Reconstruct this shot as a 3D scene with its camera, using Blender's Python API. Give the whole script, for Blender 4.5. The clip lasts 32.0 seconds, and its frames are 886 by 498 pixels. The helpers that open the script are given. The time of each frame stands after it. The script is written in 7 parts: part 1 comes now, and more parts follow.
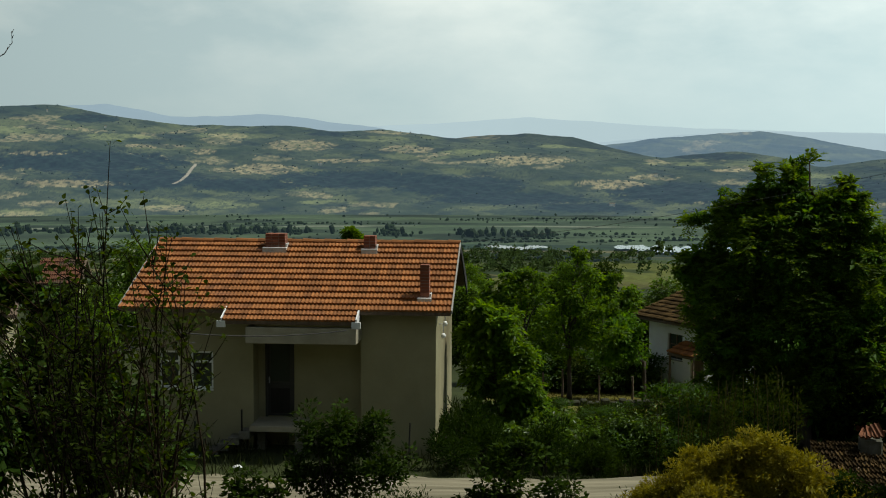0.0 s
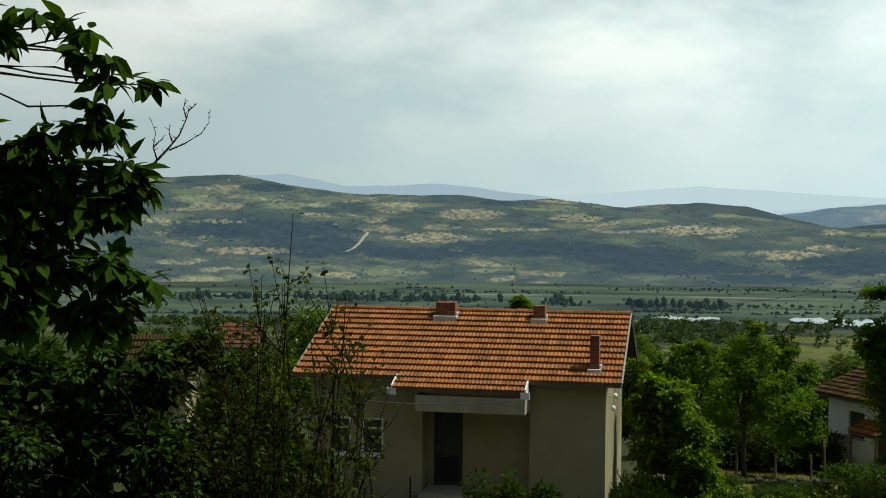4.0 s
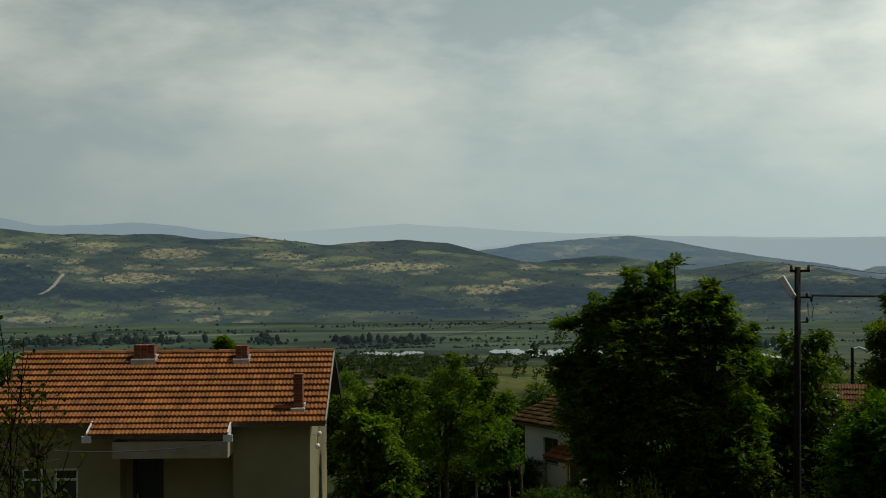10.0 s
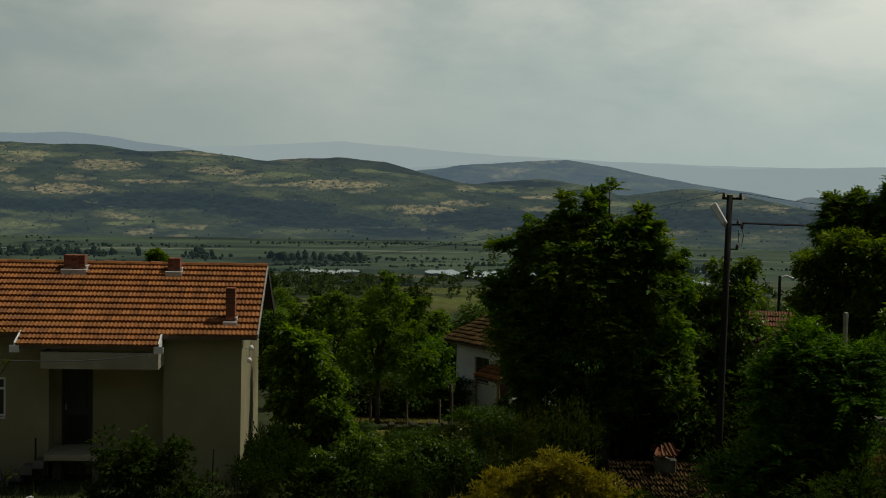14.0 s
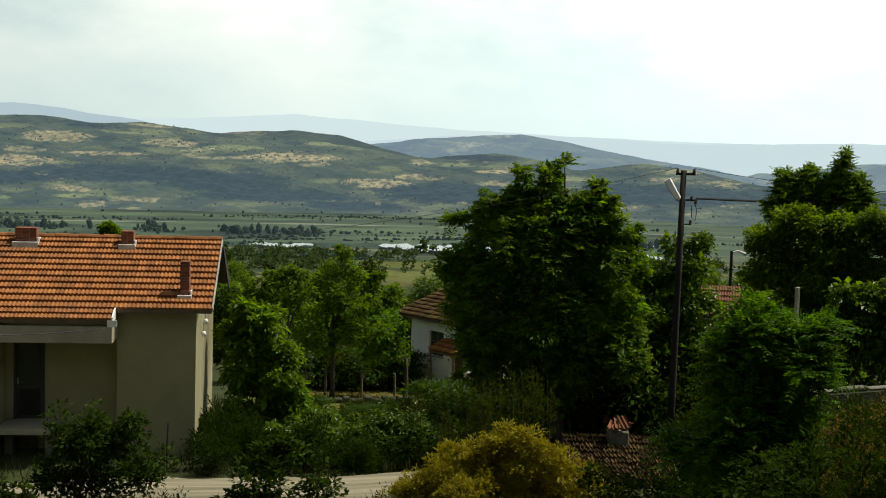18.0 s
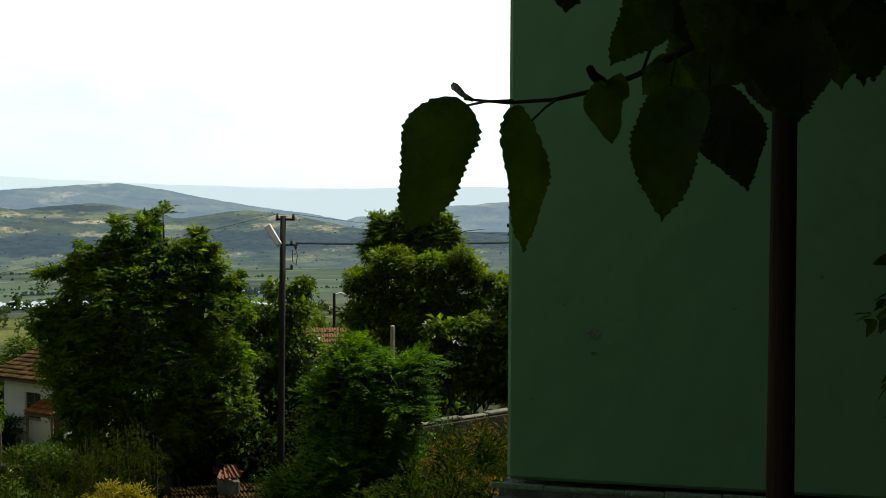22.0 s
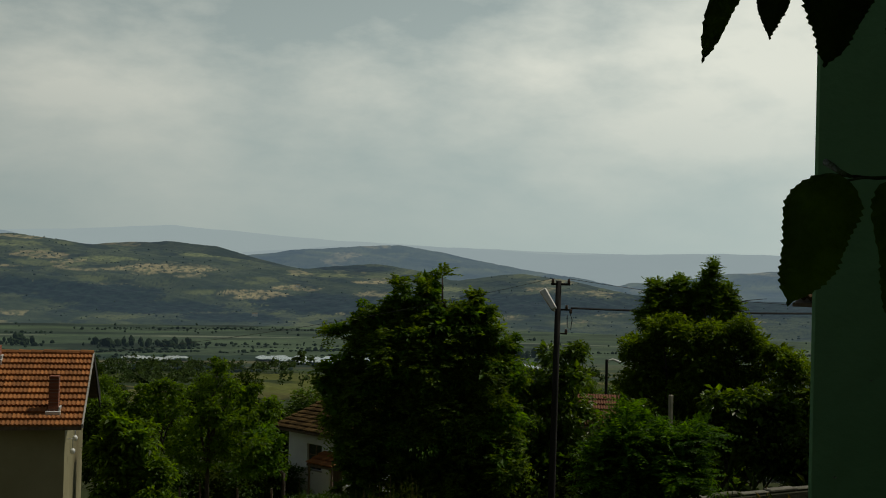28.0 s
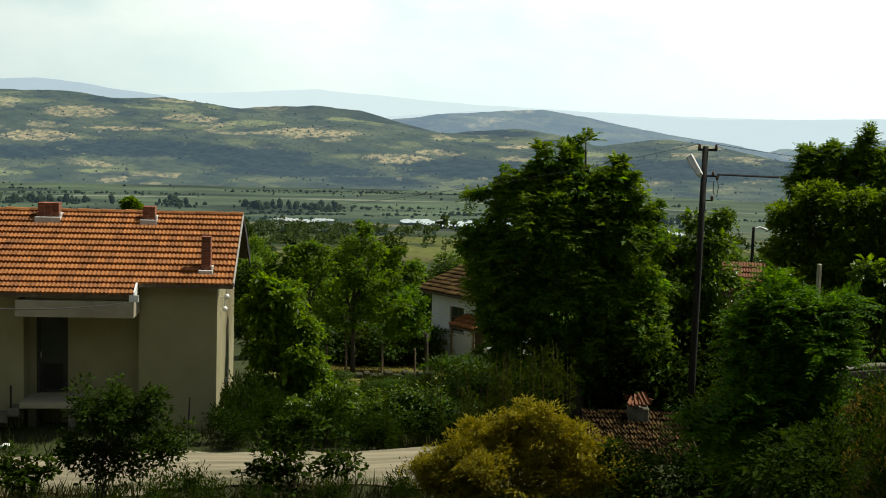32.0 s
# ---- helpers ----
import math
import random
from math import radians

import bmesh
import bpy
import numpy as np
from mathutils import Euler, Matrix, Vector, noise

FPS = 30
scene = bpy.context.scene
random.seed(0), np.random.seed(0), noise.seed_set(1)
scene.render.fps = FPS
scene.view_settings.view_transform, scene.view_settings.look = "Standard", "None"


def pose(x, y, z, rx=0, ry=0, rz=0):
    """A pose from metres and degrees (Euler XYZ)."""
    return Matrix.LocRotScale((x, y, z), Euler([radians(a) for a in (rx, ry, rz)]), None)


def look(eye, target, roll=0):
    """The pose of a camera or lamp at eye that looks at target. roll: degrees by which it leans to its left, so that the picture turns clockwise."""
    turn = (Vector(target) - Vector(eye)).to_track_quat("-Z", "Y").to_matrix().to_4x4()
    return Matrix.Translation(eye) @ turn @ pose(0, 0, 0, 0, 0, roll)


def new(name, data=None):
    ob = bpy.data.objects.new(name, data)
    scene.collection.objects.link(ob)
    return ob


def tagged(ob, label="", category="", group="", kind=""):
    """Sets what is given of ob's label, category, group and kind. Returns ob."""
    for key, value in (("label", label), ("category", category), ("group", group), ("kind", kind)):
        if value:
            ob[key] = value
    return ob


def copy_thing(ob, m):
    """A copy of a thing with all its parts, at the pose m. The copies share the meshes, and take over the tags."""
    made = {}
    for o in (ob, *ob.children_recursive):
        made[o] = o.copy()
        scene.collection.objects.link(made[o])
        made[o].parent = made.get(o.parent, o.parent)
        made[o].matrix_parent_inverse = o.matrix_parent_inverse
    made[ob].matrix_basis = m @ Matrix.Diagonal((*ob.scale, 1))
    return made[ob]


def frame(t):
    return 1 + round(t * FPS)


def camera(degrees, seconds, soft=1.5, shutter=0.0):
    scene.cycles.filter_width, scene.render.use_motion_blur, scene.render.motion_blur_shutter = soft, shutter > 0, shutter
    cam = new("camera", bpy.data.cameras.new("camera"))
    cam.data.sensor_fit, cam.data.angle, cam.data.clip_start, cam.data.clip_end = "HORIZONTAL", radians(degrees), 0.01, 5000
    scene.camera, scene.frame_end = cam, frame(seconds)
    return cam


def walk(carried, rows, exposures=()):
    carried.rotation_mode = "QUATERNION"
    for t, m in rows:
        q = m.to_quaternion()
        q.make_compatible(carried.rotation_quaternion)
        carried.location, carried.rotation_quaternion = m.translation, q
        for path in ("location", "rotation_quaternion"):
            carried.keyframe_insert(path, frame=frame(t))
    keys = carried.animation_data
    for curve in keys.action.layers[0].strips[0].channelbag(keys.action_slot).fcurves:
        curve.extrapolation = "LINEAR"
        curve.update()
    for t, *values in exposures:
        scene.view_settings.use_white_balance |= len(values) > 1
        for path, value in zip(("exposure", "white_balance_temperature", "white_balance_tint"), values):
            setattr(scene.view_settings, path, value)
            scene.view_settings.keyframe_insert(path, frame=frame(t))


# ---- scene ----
cam = camera(39.70, 32.0, soft=1.0)
PATH = [
    (0.0, -0.110, 0.053, -0.013, 85.63, -0.27, -0.77),
    (0.5, -0.127, 0.054, 0.003, 86.61, 0.37, 0.56),
    (1.0, -0.159, 0.062, 0.004, 86.56, -0.08, 3.34),
    (1.5, -0.186, 0.072, 0.003, 87.40, -1.00, 5.41),
    (2.0, -0.192, 0.080, 0.004, 88.08, -0.90, 8.35),
    (2.5, -0.211, 0.070, 0.006, 88.69, -0.79, 9.88),
    (4.5, -0.125, 0.010, 0.017, 88.71, -0.39, 5.47),
    (5.0, -0.100, 0.002, 0.012, 88.44, -0.35, 3.69),
    (5.5, -0.082, 0.005, 0.011, 88.30, -0.13, 1.30),
    (6.0, -0.079, 0.018, 0.009, 88.34, 0.06, -1.62),
    (6.5, -0.055, 0.025, 0.008, 88.21, 0.12, -3.62),
    (7.0, -0.044, 0.033, 0.013, 87.43, 0.02, -4.81),
    (7.5, -0.036, 0.036, 0.022, 88.30, 0.47, -5.83),
    (8.0, -0.044, 0.031, 0.028, 88.89, 0.42, -6.27),
    (8.5, -0.049, 0.032, 0.035, 87.26, 1.06, -5.74),
    (9.0, -0.027, 0.048, 0.049, 87.32, 1.30, -5.92),
    (9.5, -0.034, 0.045, 0.030, 91.05, 0.98, -6.23),
    (10.0, -0.046, 0.048, 0.020, 90.58, 0.33, -6.59),
    (10.5, -0.059, 0.052, 0.017, 90.17, -0.07, -6.59),
    (11.0, -0.056, 0.073, 0.012, 89.69, -0.08, -7.15),
    (11.5, -0.054, 0.081, 0.016, 89.29, -0.41, -8.12),
    (12.0, -0.048, 0.085, 0.006, 89.06, -0.58, -9.38),
    (12.5, -0.049, 0.082, 0.001, 88.35, -0.60, -10.69),
    (13.0, -0.033, 0.067, -0.005, 87.99, -0.67, -10.69),
    (13.5, -0.029, 0.055, -0.018, 87.34, -1.14, -9.68),
    (14.0, -0.004, 0.060, -0.018, 86.87, -1.31, -9.49),
    (14.5, 0.015, 0.050, -0.020, 86.22, -1.01, -11.16),
    (15.0, -0.006, 0.023, -0.023, 85.01, -0.60, -14.66),
    (15.5, -0.048, 0.005, -0.034, 83.90, -1.08, -15.24),
    (17.5, -0.058, 0.036, -0.025, 86.33, -1.45, -13.57),
    (18.0, -0.048, 0.030, -0.015, 85.71, -1.66, -11.60),
    (18.5, -0.048, 0.024, -0.011, 85.87, -2.26, -11.37),
    (19.0, -0.046, 0.008, -0.013, 85.89, -2.46, -11.40),
    (19.5, -0.049, 0.033, -0.023, 85.87, -2.33, -13.84),
    (20.0, -0.054, 0.021, -0.024, 85.79, -2.63, -17.95),
    (20.5, -0.029, 0.008, -0.022, 86.14, -2.07, -21.63),
    (21.0, -0.000, 0.012, -0.015, 86.56, -1.27, -24.40),
    (21.5, 0.013, 0.000, -0.011, 87.33, -0.66, -27.68),
    (22.0, 0.024, -0.004, -0.006, 88.18, -0.27, -29.99),
    (22.5, 0.035, -0.018, 0.001, 89.34, 0.73, -33.60),
    (23.0, 0.043, -0.025, 0.003, 89.93, 0.79, -35.48),
    (23.5, 0.043, -0.029, 0.004, 89.95, 0.96, -35.92),
    (24.0, 0.041, -0.034, 0.007, 90.08, 1.26, -36.00),
    (24.5, 0.046, -0.037, 0.008, 90.60, 1.24, -36.24),
    (25.0, 0.040, -0.043, 0.010, 90.64, 1.00, -35.53),
    (25.5, 0.027, -0.034, 0.015, 91.34, 1.04, -32.78),
    (26.0, 0.003, -0.016, 0.022, 92.71, 0.91, -29.61),
    (26.5, -0.025, -0.014, 0.020, 93.54, 0.39, -25.60),
    (28.5, -0.072, -0.022, -0.020, 88.85, -1.82, -16.49),
    (29.0, -0.073, -0.016, -0.039, 86.11, -1.80, -16.79),
    (29.5, -0.067, 0.002, -0.050, 84.81, -1.69, -16.71),
    (30.0, -0.061, 0.018, -0.049, 84.48, -1.59, -15.49),
    (30.5, -0.058, 0.028, -0.034, 84.24, -1.53, -14.48),
    (31.0, -0.052, 0.039, -0.02, 84.26, -1.41, -12.87),
    (31.5, -0.039, 0.044, -0.014, 84.14, -1.64, -11.46),
    (32.0, -0.039, 0.038, -0.009, 84.54, -1.69, -10.63),
]
EXPOSURE = [(0.0, -0.4, 6150, 6), (2.5, -0.25, 6150, 6), (6.0, -0.25, 6150, 6), (8.0, -0.55, 6150, 6), (9.0, -0.75, 6150, 6), (10.0, -1.0, 6400, 7), (11.0, -1.08, 6500, 7), (13.0, -1.2, 6600, 7),
            (14.2, -1.15, 6600, 8), (15.0, -0.95, 6600, 8), (15.5, -0.95, 6600, 8), (17.5, 0.0, 6550, 9), (19.0, 0.05, 6600, 10), (21.0, 0.15, 6500, 10), (23.0, 0.2, 6500, 10), (25.0, 0.2, 6500, 10), (26.0, -0.3, 6550, 9),
            (26.5, -0.55, 6550, 9), (28.5, -1.2, 6600, 8), (29.3, -1.0, 6600, 8), (30.2, -0.15, 6550, 9), (32.0, 0.15, 6550, 9)]
walk(cam, [(t, pose(*p)) for t, *p in PATH], EXPOSURE)

# ---- world and sun ----
SUN_EL, SUN_YAW = 58.0, -84.0
world = bpy.data.worlds.new("sky")
scene.world = world
world.use_nodes = True
wn, wl = world.node_tree.nodes, world.node_tree.links
wn.clear()
w_out = wn.new("ShaderNodeOutputWorld")
w_bg = wn.new("ShaderNodeBackground")
sky = wn.new("ShaderNodeTexSky")
sky.sky_type, sky.sun_disc = "NISHITA", False
sky.sun_elevation, sky.sun_rotation = radians(SUN_EL), radians(-SUN_YAW)
sky.altitude, sky.air_density, sky.dust_density, sky.ozone_density = 400, 1.0, 1.2, 1.0
w_co = wn.new("ShaderNodeTexCoord")
w_sep = wn.new("ShaderNodeSeparateXYZ")
wl.new(w_co.outputs["Generated"], w_sep.inputs["Vector"])
w_low = wn.new("ShaderNodeMapRange")
w_low.interpolation_type = "SMOOTHSTEP"
for k, v in (("From Min", 0.0), ("From Max", 0.55), ("To Min", 1.0), ("To Max", 0.04)):
    w_low.inputs[k].default_value = v
wl.new(w_sep.outputs["Z"], w_low.inputs["Value"])
w_haze = wn.new("ShaderNodeMix")
w_haze.data_type = "RGBA"
w_haze.inputs["B"].default_value = (8.7, 10.4, 10.1, 1)
wl.new(w_low.outputs["Result"], w_haze.inputs["Factor"])
w_soft = wn.new("ShaderNodeHueSaturation")
w_soft.inputs["Saturation"].default_value, w_soft.inputs["Value"].default_value = 0.75, 0.42
wl.new(sky.outputs["Color"], w_soft.inputs["Color"])
wl.new(w_soft.outputs["Color"], w_haze.inputs["A"])
w_map = wn.new("ShaderNodeMapping")
w_map.inputs["Scale"].default_value = (1.0, 1.0, 2.3)
w_map.inputs["Location"].default_value = (0.35, 0.1, 0.0)
w_noise = wn.new("ShaderNodeTexNoise")
w_noise.inputs["Scale"].default_value = 3.7
w_noise.inputs["Detail"].default_value = 7.0
w_noise.inputs["Roughness"].default_value = 0.55
wl.new(w_co.outputs["Generated"], w_map.inputs["Vector"])
wl.new(w_map.outputs["Vector"], w_noise.inputs["Vector"])
w_amt = wn.new("ShaderNodeMapRange")
for k, v in (("From Min", 0.42), ("From Max", 0.64), ("To Min", 0.0), ("To Max", 1.0)):
    w_amt.inputs[k].default_value = v
wl.new(w_noise.outputs["Fac"], w_amt.inputs["Value"])
w_rise = wn.new("ShaderNodeMapRange")
for k, v in (("From Min", 0.03), ("From Max", 0.16), ("To Min", 0.2), ("To Max", 1.0)):
    w_rise.inputs[k].default_value = v
wl.new(w_sep.outputs["Z"], w_rise.inputs["Value"])
w_mul = wn.new("ShaderNodeMath")
w_mul.operation = "MULTIPLY"
wl.new(w_amt.outputs["Result"], w_mul.inputs[0])
wl.new(w_rise.outputs["Result"], w_mul.inputs[1])
w_fall = wn.new("ShaderNodeMapRange")
for k, v in (("From Min", 0.2), ("From Max", 0.5), ("To Min", 1.0), ("To Max", 0.12)):
    w_fall.inputs[k].default_value = v
wl.new(w_sep.outputs["Z"], w_fall.inputs["Value"])
w_mul2 = wn.new("ShaderNodeMath")
w_mul2.operation = "MULTIPLY"
wl.new(w_mul.outputs[0], w_mul2.inputs[0])
wl.new(w_fall.outputs["Result"], w_mul2.inputs[1])
w_cloud = wn.new("ShaderNodeMix")
w_cloud.data_type = "RGBA"
w_cloud.inputs["B"].default_value = (13.8, 14.2, 12.8, 1)
wl.new(w_mul2.outputs[0], w_cloud.inputs["Factor"])
wl.new(w_haze.outputs["Result"], w_cloud.inputs["A"])
w_dot = wn.new("ShaderNodeVectorMath")
w_dot.operation = "DOT_PRODUCT"
w_dot.inputs[1].default_value = (-math.sin(radians(SUN_YAW)) * math.cos(radians(SUN_EL)), math.cos(radians(SUN_YAW)) * math.cos(radians(SUN_EL)), math.sin(radians(SUN_EL)))
wl.new(w_co.outputs["Generated"], w_dot.inputs[0])
w_side = wn.new("ShaderNodeMapRange")
for k, v in (("From Min", -0.45), ("From Max", 0.45), ("To Min", 0.27), ("To Max", 1.28)):
    w_side.inputs[k].default_value = v
wl.new(w_dot.outputs["Value"], w_side.inputs["Value"])
w_lit = wn.new("ShaderNodeVectorMath")
w_lit.operation = "SCALE"
wl.new(w_cloud.outputs["Result"], w_lit.inputs[0])
wl.new(w_side.outputs["Result"], w_lit.inputs["Scale"])
wl.new(w_lit.outputs["Vector"], w_bg.inputs["Color"])
w_bg.inputs["Strength"].default_value = 0.09
wl.new(w_bg.outputs["Background"], w_out.inputs["Surface"])

sun_data = bpy.data.lights.new("sun", "SUN")
sun_data.energy, sun_data.angle, sun_data.color = 5.0, radians(4.0), (1.0, 0.94, 0.80)
sun = new("sun", sun_data)
_e, _a = radians(SUN_EL), radians(SUN_YAW)
sun.matrix_world = look((60 * -math.sin(_a), 60 * math.cos(_a), 60 * math.tan(_e)), (0, 0, 0))


# ---- materials ----
def mat(name, c1, c2, scale=4.0, rough=0.8, bump=0.0, bump_scale=None, trans=0.0, c3=None, metal=0.0, per_object=0.0, per_island=0.0, spec=0.3, stretch=(1, 1, 1)):
    """Two-scale noise between c1 and c2, blotches of c3, fine relief, and light coming through where trans is set."""
    m = bpy.data.materials.new(name)
    m.use_nodes = True
    n, l = m.node_tree.nodes, m.node_tree.links
    b = n["Principled BSDF"]
    out = n["Material Output"]
    co = n.new("ShaderNodeTexCoord")
    mp = n.new("ShaderNodeMapping")
    mp.inputs["Scale"].default_value = stretch
    l.new(co.outputs["Object"], mp.inputs["Vector"])
    n1 = n.new("ShaderNodeTexNoise")
    n1.inputs["Scale"].default_value, n1.inputs["Detail"].default_value = scale, 8
    n1.inputs["Roughness"].default_value = 0.65
    l.new(mp.outputs["Vector"], n1.inputs["Vector"])
    r1 = n.new("ShaderNodeValToRGB")
    r1.color_ramp.elements[0].position, r1.color_ramp.elements[1].position = 0.32, 0.68
    r1.color_ramp.elements[0].color, r1.color_ramp.elements[1].color = (*c1, 1), (*c2, 1)
    l.new(n1.outputs["Fac"], r1.inputs["Fac"])
    col = r1.outputs["Color"]
    if c3:
        n2 = n.new("ShaderNodeTexNoise")
        n2.inputs["Scale"].default_value, n2.inputs["Detail"].default_value = scale * 0.23, 5
        l.new(mp.outputs["Vector"], n2.inputs["Vector"])
        r2 = n.new("ShaderNodeValToRGB")
        r2.color_ramp.elements[0].position, r2.color_ramp.elements[1].position = 0.5, 0.68
        l.new(n2.outputs["Fac"], r2.inputs["Fac"])
        mx = n.new("ShaderNodeMix")
        mx.data_type = "RGBA"
        mx.inputs["B"].default_value = (*c3, 1)
        l.new(r2.outputs["Color"], mx.inputs["Factor"])
        l.new(col, mx.inputs["A"])
        col = mx.outputs["Result"]
    if per_object or per_island:
        hv = n.new("ShaderNodeHueSaturation")
        if per_object:
            src = n.new("ShaderNodeObjectInfo").outputs["Random"]
        else:
            src = n.new("ShaderNodeNewGeometry").outputs["Random Per Island"]
        k = per_object or per_island
        mr = n.new("ShaderNodeMapRange")
        mr.inputs["To Min"].default_value, mr.inputs["To Max"].default_value = 1 - k, 1 + k
        l.new(src, mr.inputs["Value"])
        l.new(mr.outputs["Result"], hv.inputs["Value"])
        l.new(col, hv.inputs["Color"])
        col = hv.outputs["Color"]
    l.new(col, b.inputs["Base Color"])
    b.inputs["Roughness"].default_value, b.inputs["Metallic"].default_value = rough, metal
    b.inputs["Specular IOR Level"].default_value = spec
    if bump:
        n3 = n.new("ShaderNodeTexNoise")
        n3.inputs["Scale"].default_value, n3.inputs["Detail"].default_value = bump_scale or scale * 6, 6
        l.new(mp.outputs["Vector"], n3.inputs["Vector"])
        bp = n.new("ShaderNodeBump")
        bp.inputs["Strength"].default_value, bp.inputs["Distance"].default_value = bump, 0.02
        l.new(n3.outputs["Fac"], bp.inputs["Height"])
        l.new(bp.outputs["Normal"], b.inputs["Normal"])
    if trans:
        tr = n.new("ShaderNodeBsdfTranslucent")
        hs = n.new("ShaderNodeHueSaturation")
        hs.inputs["Value"].default_value, hs.inputs["Saturation"].default_value = 1.35, 1.2
        hs.inputs["Hue"].default_value = 0.485
        l.new(col, hs.inputs["Color"])
        l.new(hs.outputs["Color"], tr.inputs["Color"])
        ms = n.new("ShaderNodeMixShader")
        ms.inputs["Fac"].default_value = trans
        l.new(b.outputs["BSDF"], ms.inputs[1])
        l.new(tr.outputs["BSDF"], ms.inputs[2])
        l.new(ms.outputs["Shader"], out.inputs["Surface"])
    return m


def leaf_mat(name, c, var=0.35, trans=0.4, rough=0.7, spec=0.04):
    d = tuple(x * 0.62 for x in c)
    return mat(name, d, c, 1.3, rough, trans=trans, per_island=var, spec=spec)


def attr_mat(name, grain=0.25, scale=0.02, rough=0.95, airlight=None):
    """Colour from the mesh's own ground-cover layer, broken up by grain; airlight adds haze as emission."""
    m = bpy.data.materials.new(name)
    m.use_nodes = True
    n, l = m.node_tree.nodes, m.node_tree.links
    b = n["Principled BSDF"]
    at = n.new("ShaderNodeAttribute")
    at.attribute_name = "cover"
    co = n.new("ShaderNodeTexCoord")
    ns = n.new("ShaderNodeTexNoise")
    ns.inputs["Scale"].default_value, ns.inputs["Detail"].default_value, ns.inputs["Roughness"].default_value = scale, 10, 0.7
    l.new(co.outputs["Object"], ns.inputs["Vector"])
    mr = n.new("ShaderNodeMapRange")
    mr.inputs["From Min"].default_value, mr.inputs["From Max"].default_value = 0.3, 0.7
    mr.inputs["To Min"].default_value, mr.inputs["To Max"].default_value = 1 - grain, 1 + grain
    l.new(ns.outputs["Fac"], mr.inputs["Value"])
    hv = n.new("ShaderNodeHueSaturation")
    l.new(at.outputs["Color"], hv.inputs["Color"])
    l.new(mr.outputs["Result"], hv.inputs["Value"])
    l.new(hv.outputs["Color"], b.inputs["Base Color"])
    b.inputs["Roughness"].default_value = rough
    b.inputs["Specular IOR Level"].default_value = 0.1
    if airlight:
        b.inputs["Emission Color"].default_value = (*airlight, 1)
        b.inputs["Emission Strength"].default_value = 1.0
    return m


M_ground = attr_mat("ground_cover", 0.3, 0.35)
# the airlight emission of these covers stands in for haze over far land
M_hill = attr_mat("hill_cover_haze", 0.22, 0.06, airlight=(0.037, 0.060, 0.088))
M_valley = attr_mat("valley_floor_cover_haze", 0.3, 0.2, airlight=(0.014, 0.022, 0.030))
M_hill_far = attr_mat("far_hill_cover_haze", 0.25, 0.02, airlight=(0.135, 0.200, 0.270))
M_plaster = mat("grey_plaster", (0.258, 0.240, 0.142), (0.325, 0.303, 0.188), 0.7, 0.95, 0.25, 40, c3=(0.18, 0.155, 0.09), spec=0.08)
M_white = mat("whitewash", (0.78, 0.79, 0.78), (0.86, 0.86, 0.84), 1.2, 0.9, 0.2, 30, c3=(0.66, 0.65, 0.61))
M_mint = mat("mint_paint", (0.155, 0.33, 0.165), (0.185, 0.375, 0.19), 1.6, 0.8, 0.6, 9, c3=(0.14, 0.30, 0.145), spec=0.12)
M_bare = mat("bare_plaster", (0.12, 0.19, 0.12), (0.22, 0.32, 0.21), 60, 0.9, 0.5, 90)
M_plinth = mat("plinth_stone", (0.07, 0.085, 0.07), (0.17, 0.18, 0.15), 9, 0.95, 0.9, 30)
M_conc = mat("old_concrete", (0.26, 0.255, 0.235), (0.38, 0.37, 0.34), 3, 0.9, 0.4, 25, c3=(0.2, 0.2, 0.18))
M_tile = mat("clay_tile", (0.19, 0.072, 0.019), (0.285, 0.112, 0.030), 5, 0.8, 0.3, 60, per_object=0.28, c3=(0.17, 0.068, 0.026))
M_tile_all = mat("clay_tile_rest", (0.19, 0.072, 0.019), (0.285, 0.112, 0.030), 5, 0.8, 0.3, 60, per_island=0.28, c3=(0.17, 0.068, 0.026))
M_tile_old = mat("weathered_tile", (0.030, 0.022, 0.009), (0.078, 0.048, 0.018), 3, 0.95, 0.5, 40, per_object=0.5, c3=(0.042, 0.045, 0.018), spec=0.08)
M_brick = mat("chimney_brick", (0.16, 0.06, 0.035), (0.25, 0.09, 0.05), 6, 0.9, 0.4, 30, per_object=0.25)
M_dark_conc = mat("dark_concrete", (0.022, 0.024, 0.012), (0.055, 0.055, 0.032), 5, 0.95, 0.8, 30)
M_cope = mat("dull_concrete", (0.09, 0.085, 0.066), (0.20, 0.19, 0.155), 4, 0.95, 0.6, 25, c3=(0.07, 0.075, 0.04))
M_tile_eave = mat("dull_red_tile", (0.12, 0.05, 0.025), (0.21, 0.085, 0.04), 5, 0.9, 0.4, 50, per_object=0.35, c3=(0.07, 0.05, 0.03))
M_beam = mat("porch_concrete", (0.30, 0.275, 0.20), (0.40, 0.37, 0.28), 2, 0.9, 0.3, 25, c3=(0.24, 0.22, 0.16))
M_mortar = mat("mortar", (0.2, 0.17, 0.14), (0.28, 0.25, 0.21), 8, 0.95, 0.3)
M_flash = mat("zinc_flashing", (0.55, 0.55, 0.53), (0.68, 0.68, 0.66), 5, 0.5, metal=0.3)
M_pvc = mat("white_plastic", (0.72, 0.74, 0.74), (0.8, 0.81, 0.8), 3, 0.45)
M_door = mat("dark_door", (0.035, 0.035, 0.033), (0.05, 0.048, 0.045), 2, 0.6)
M_wood = mat("weathered_wood", (0.09, 0.065, 0.045), (0.17, 0.125, 0.085), 6, 0.85, 0.5, 30, stretch=(1, 1, 0.12))
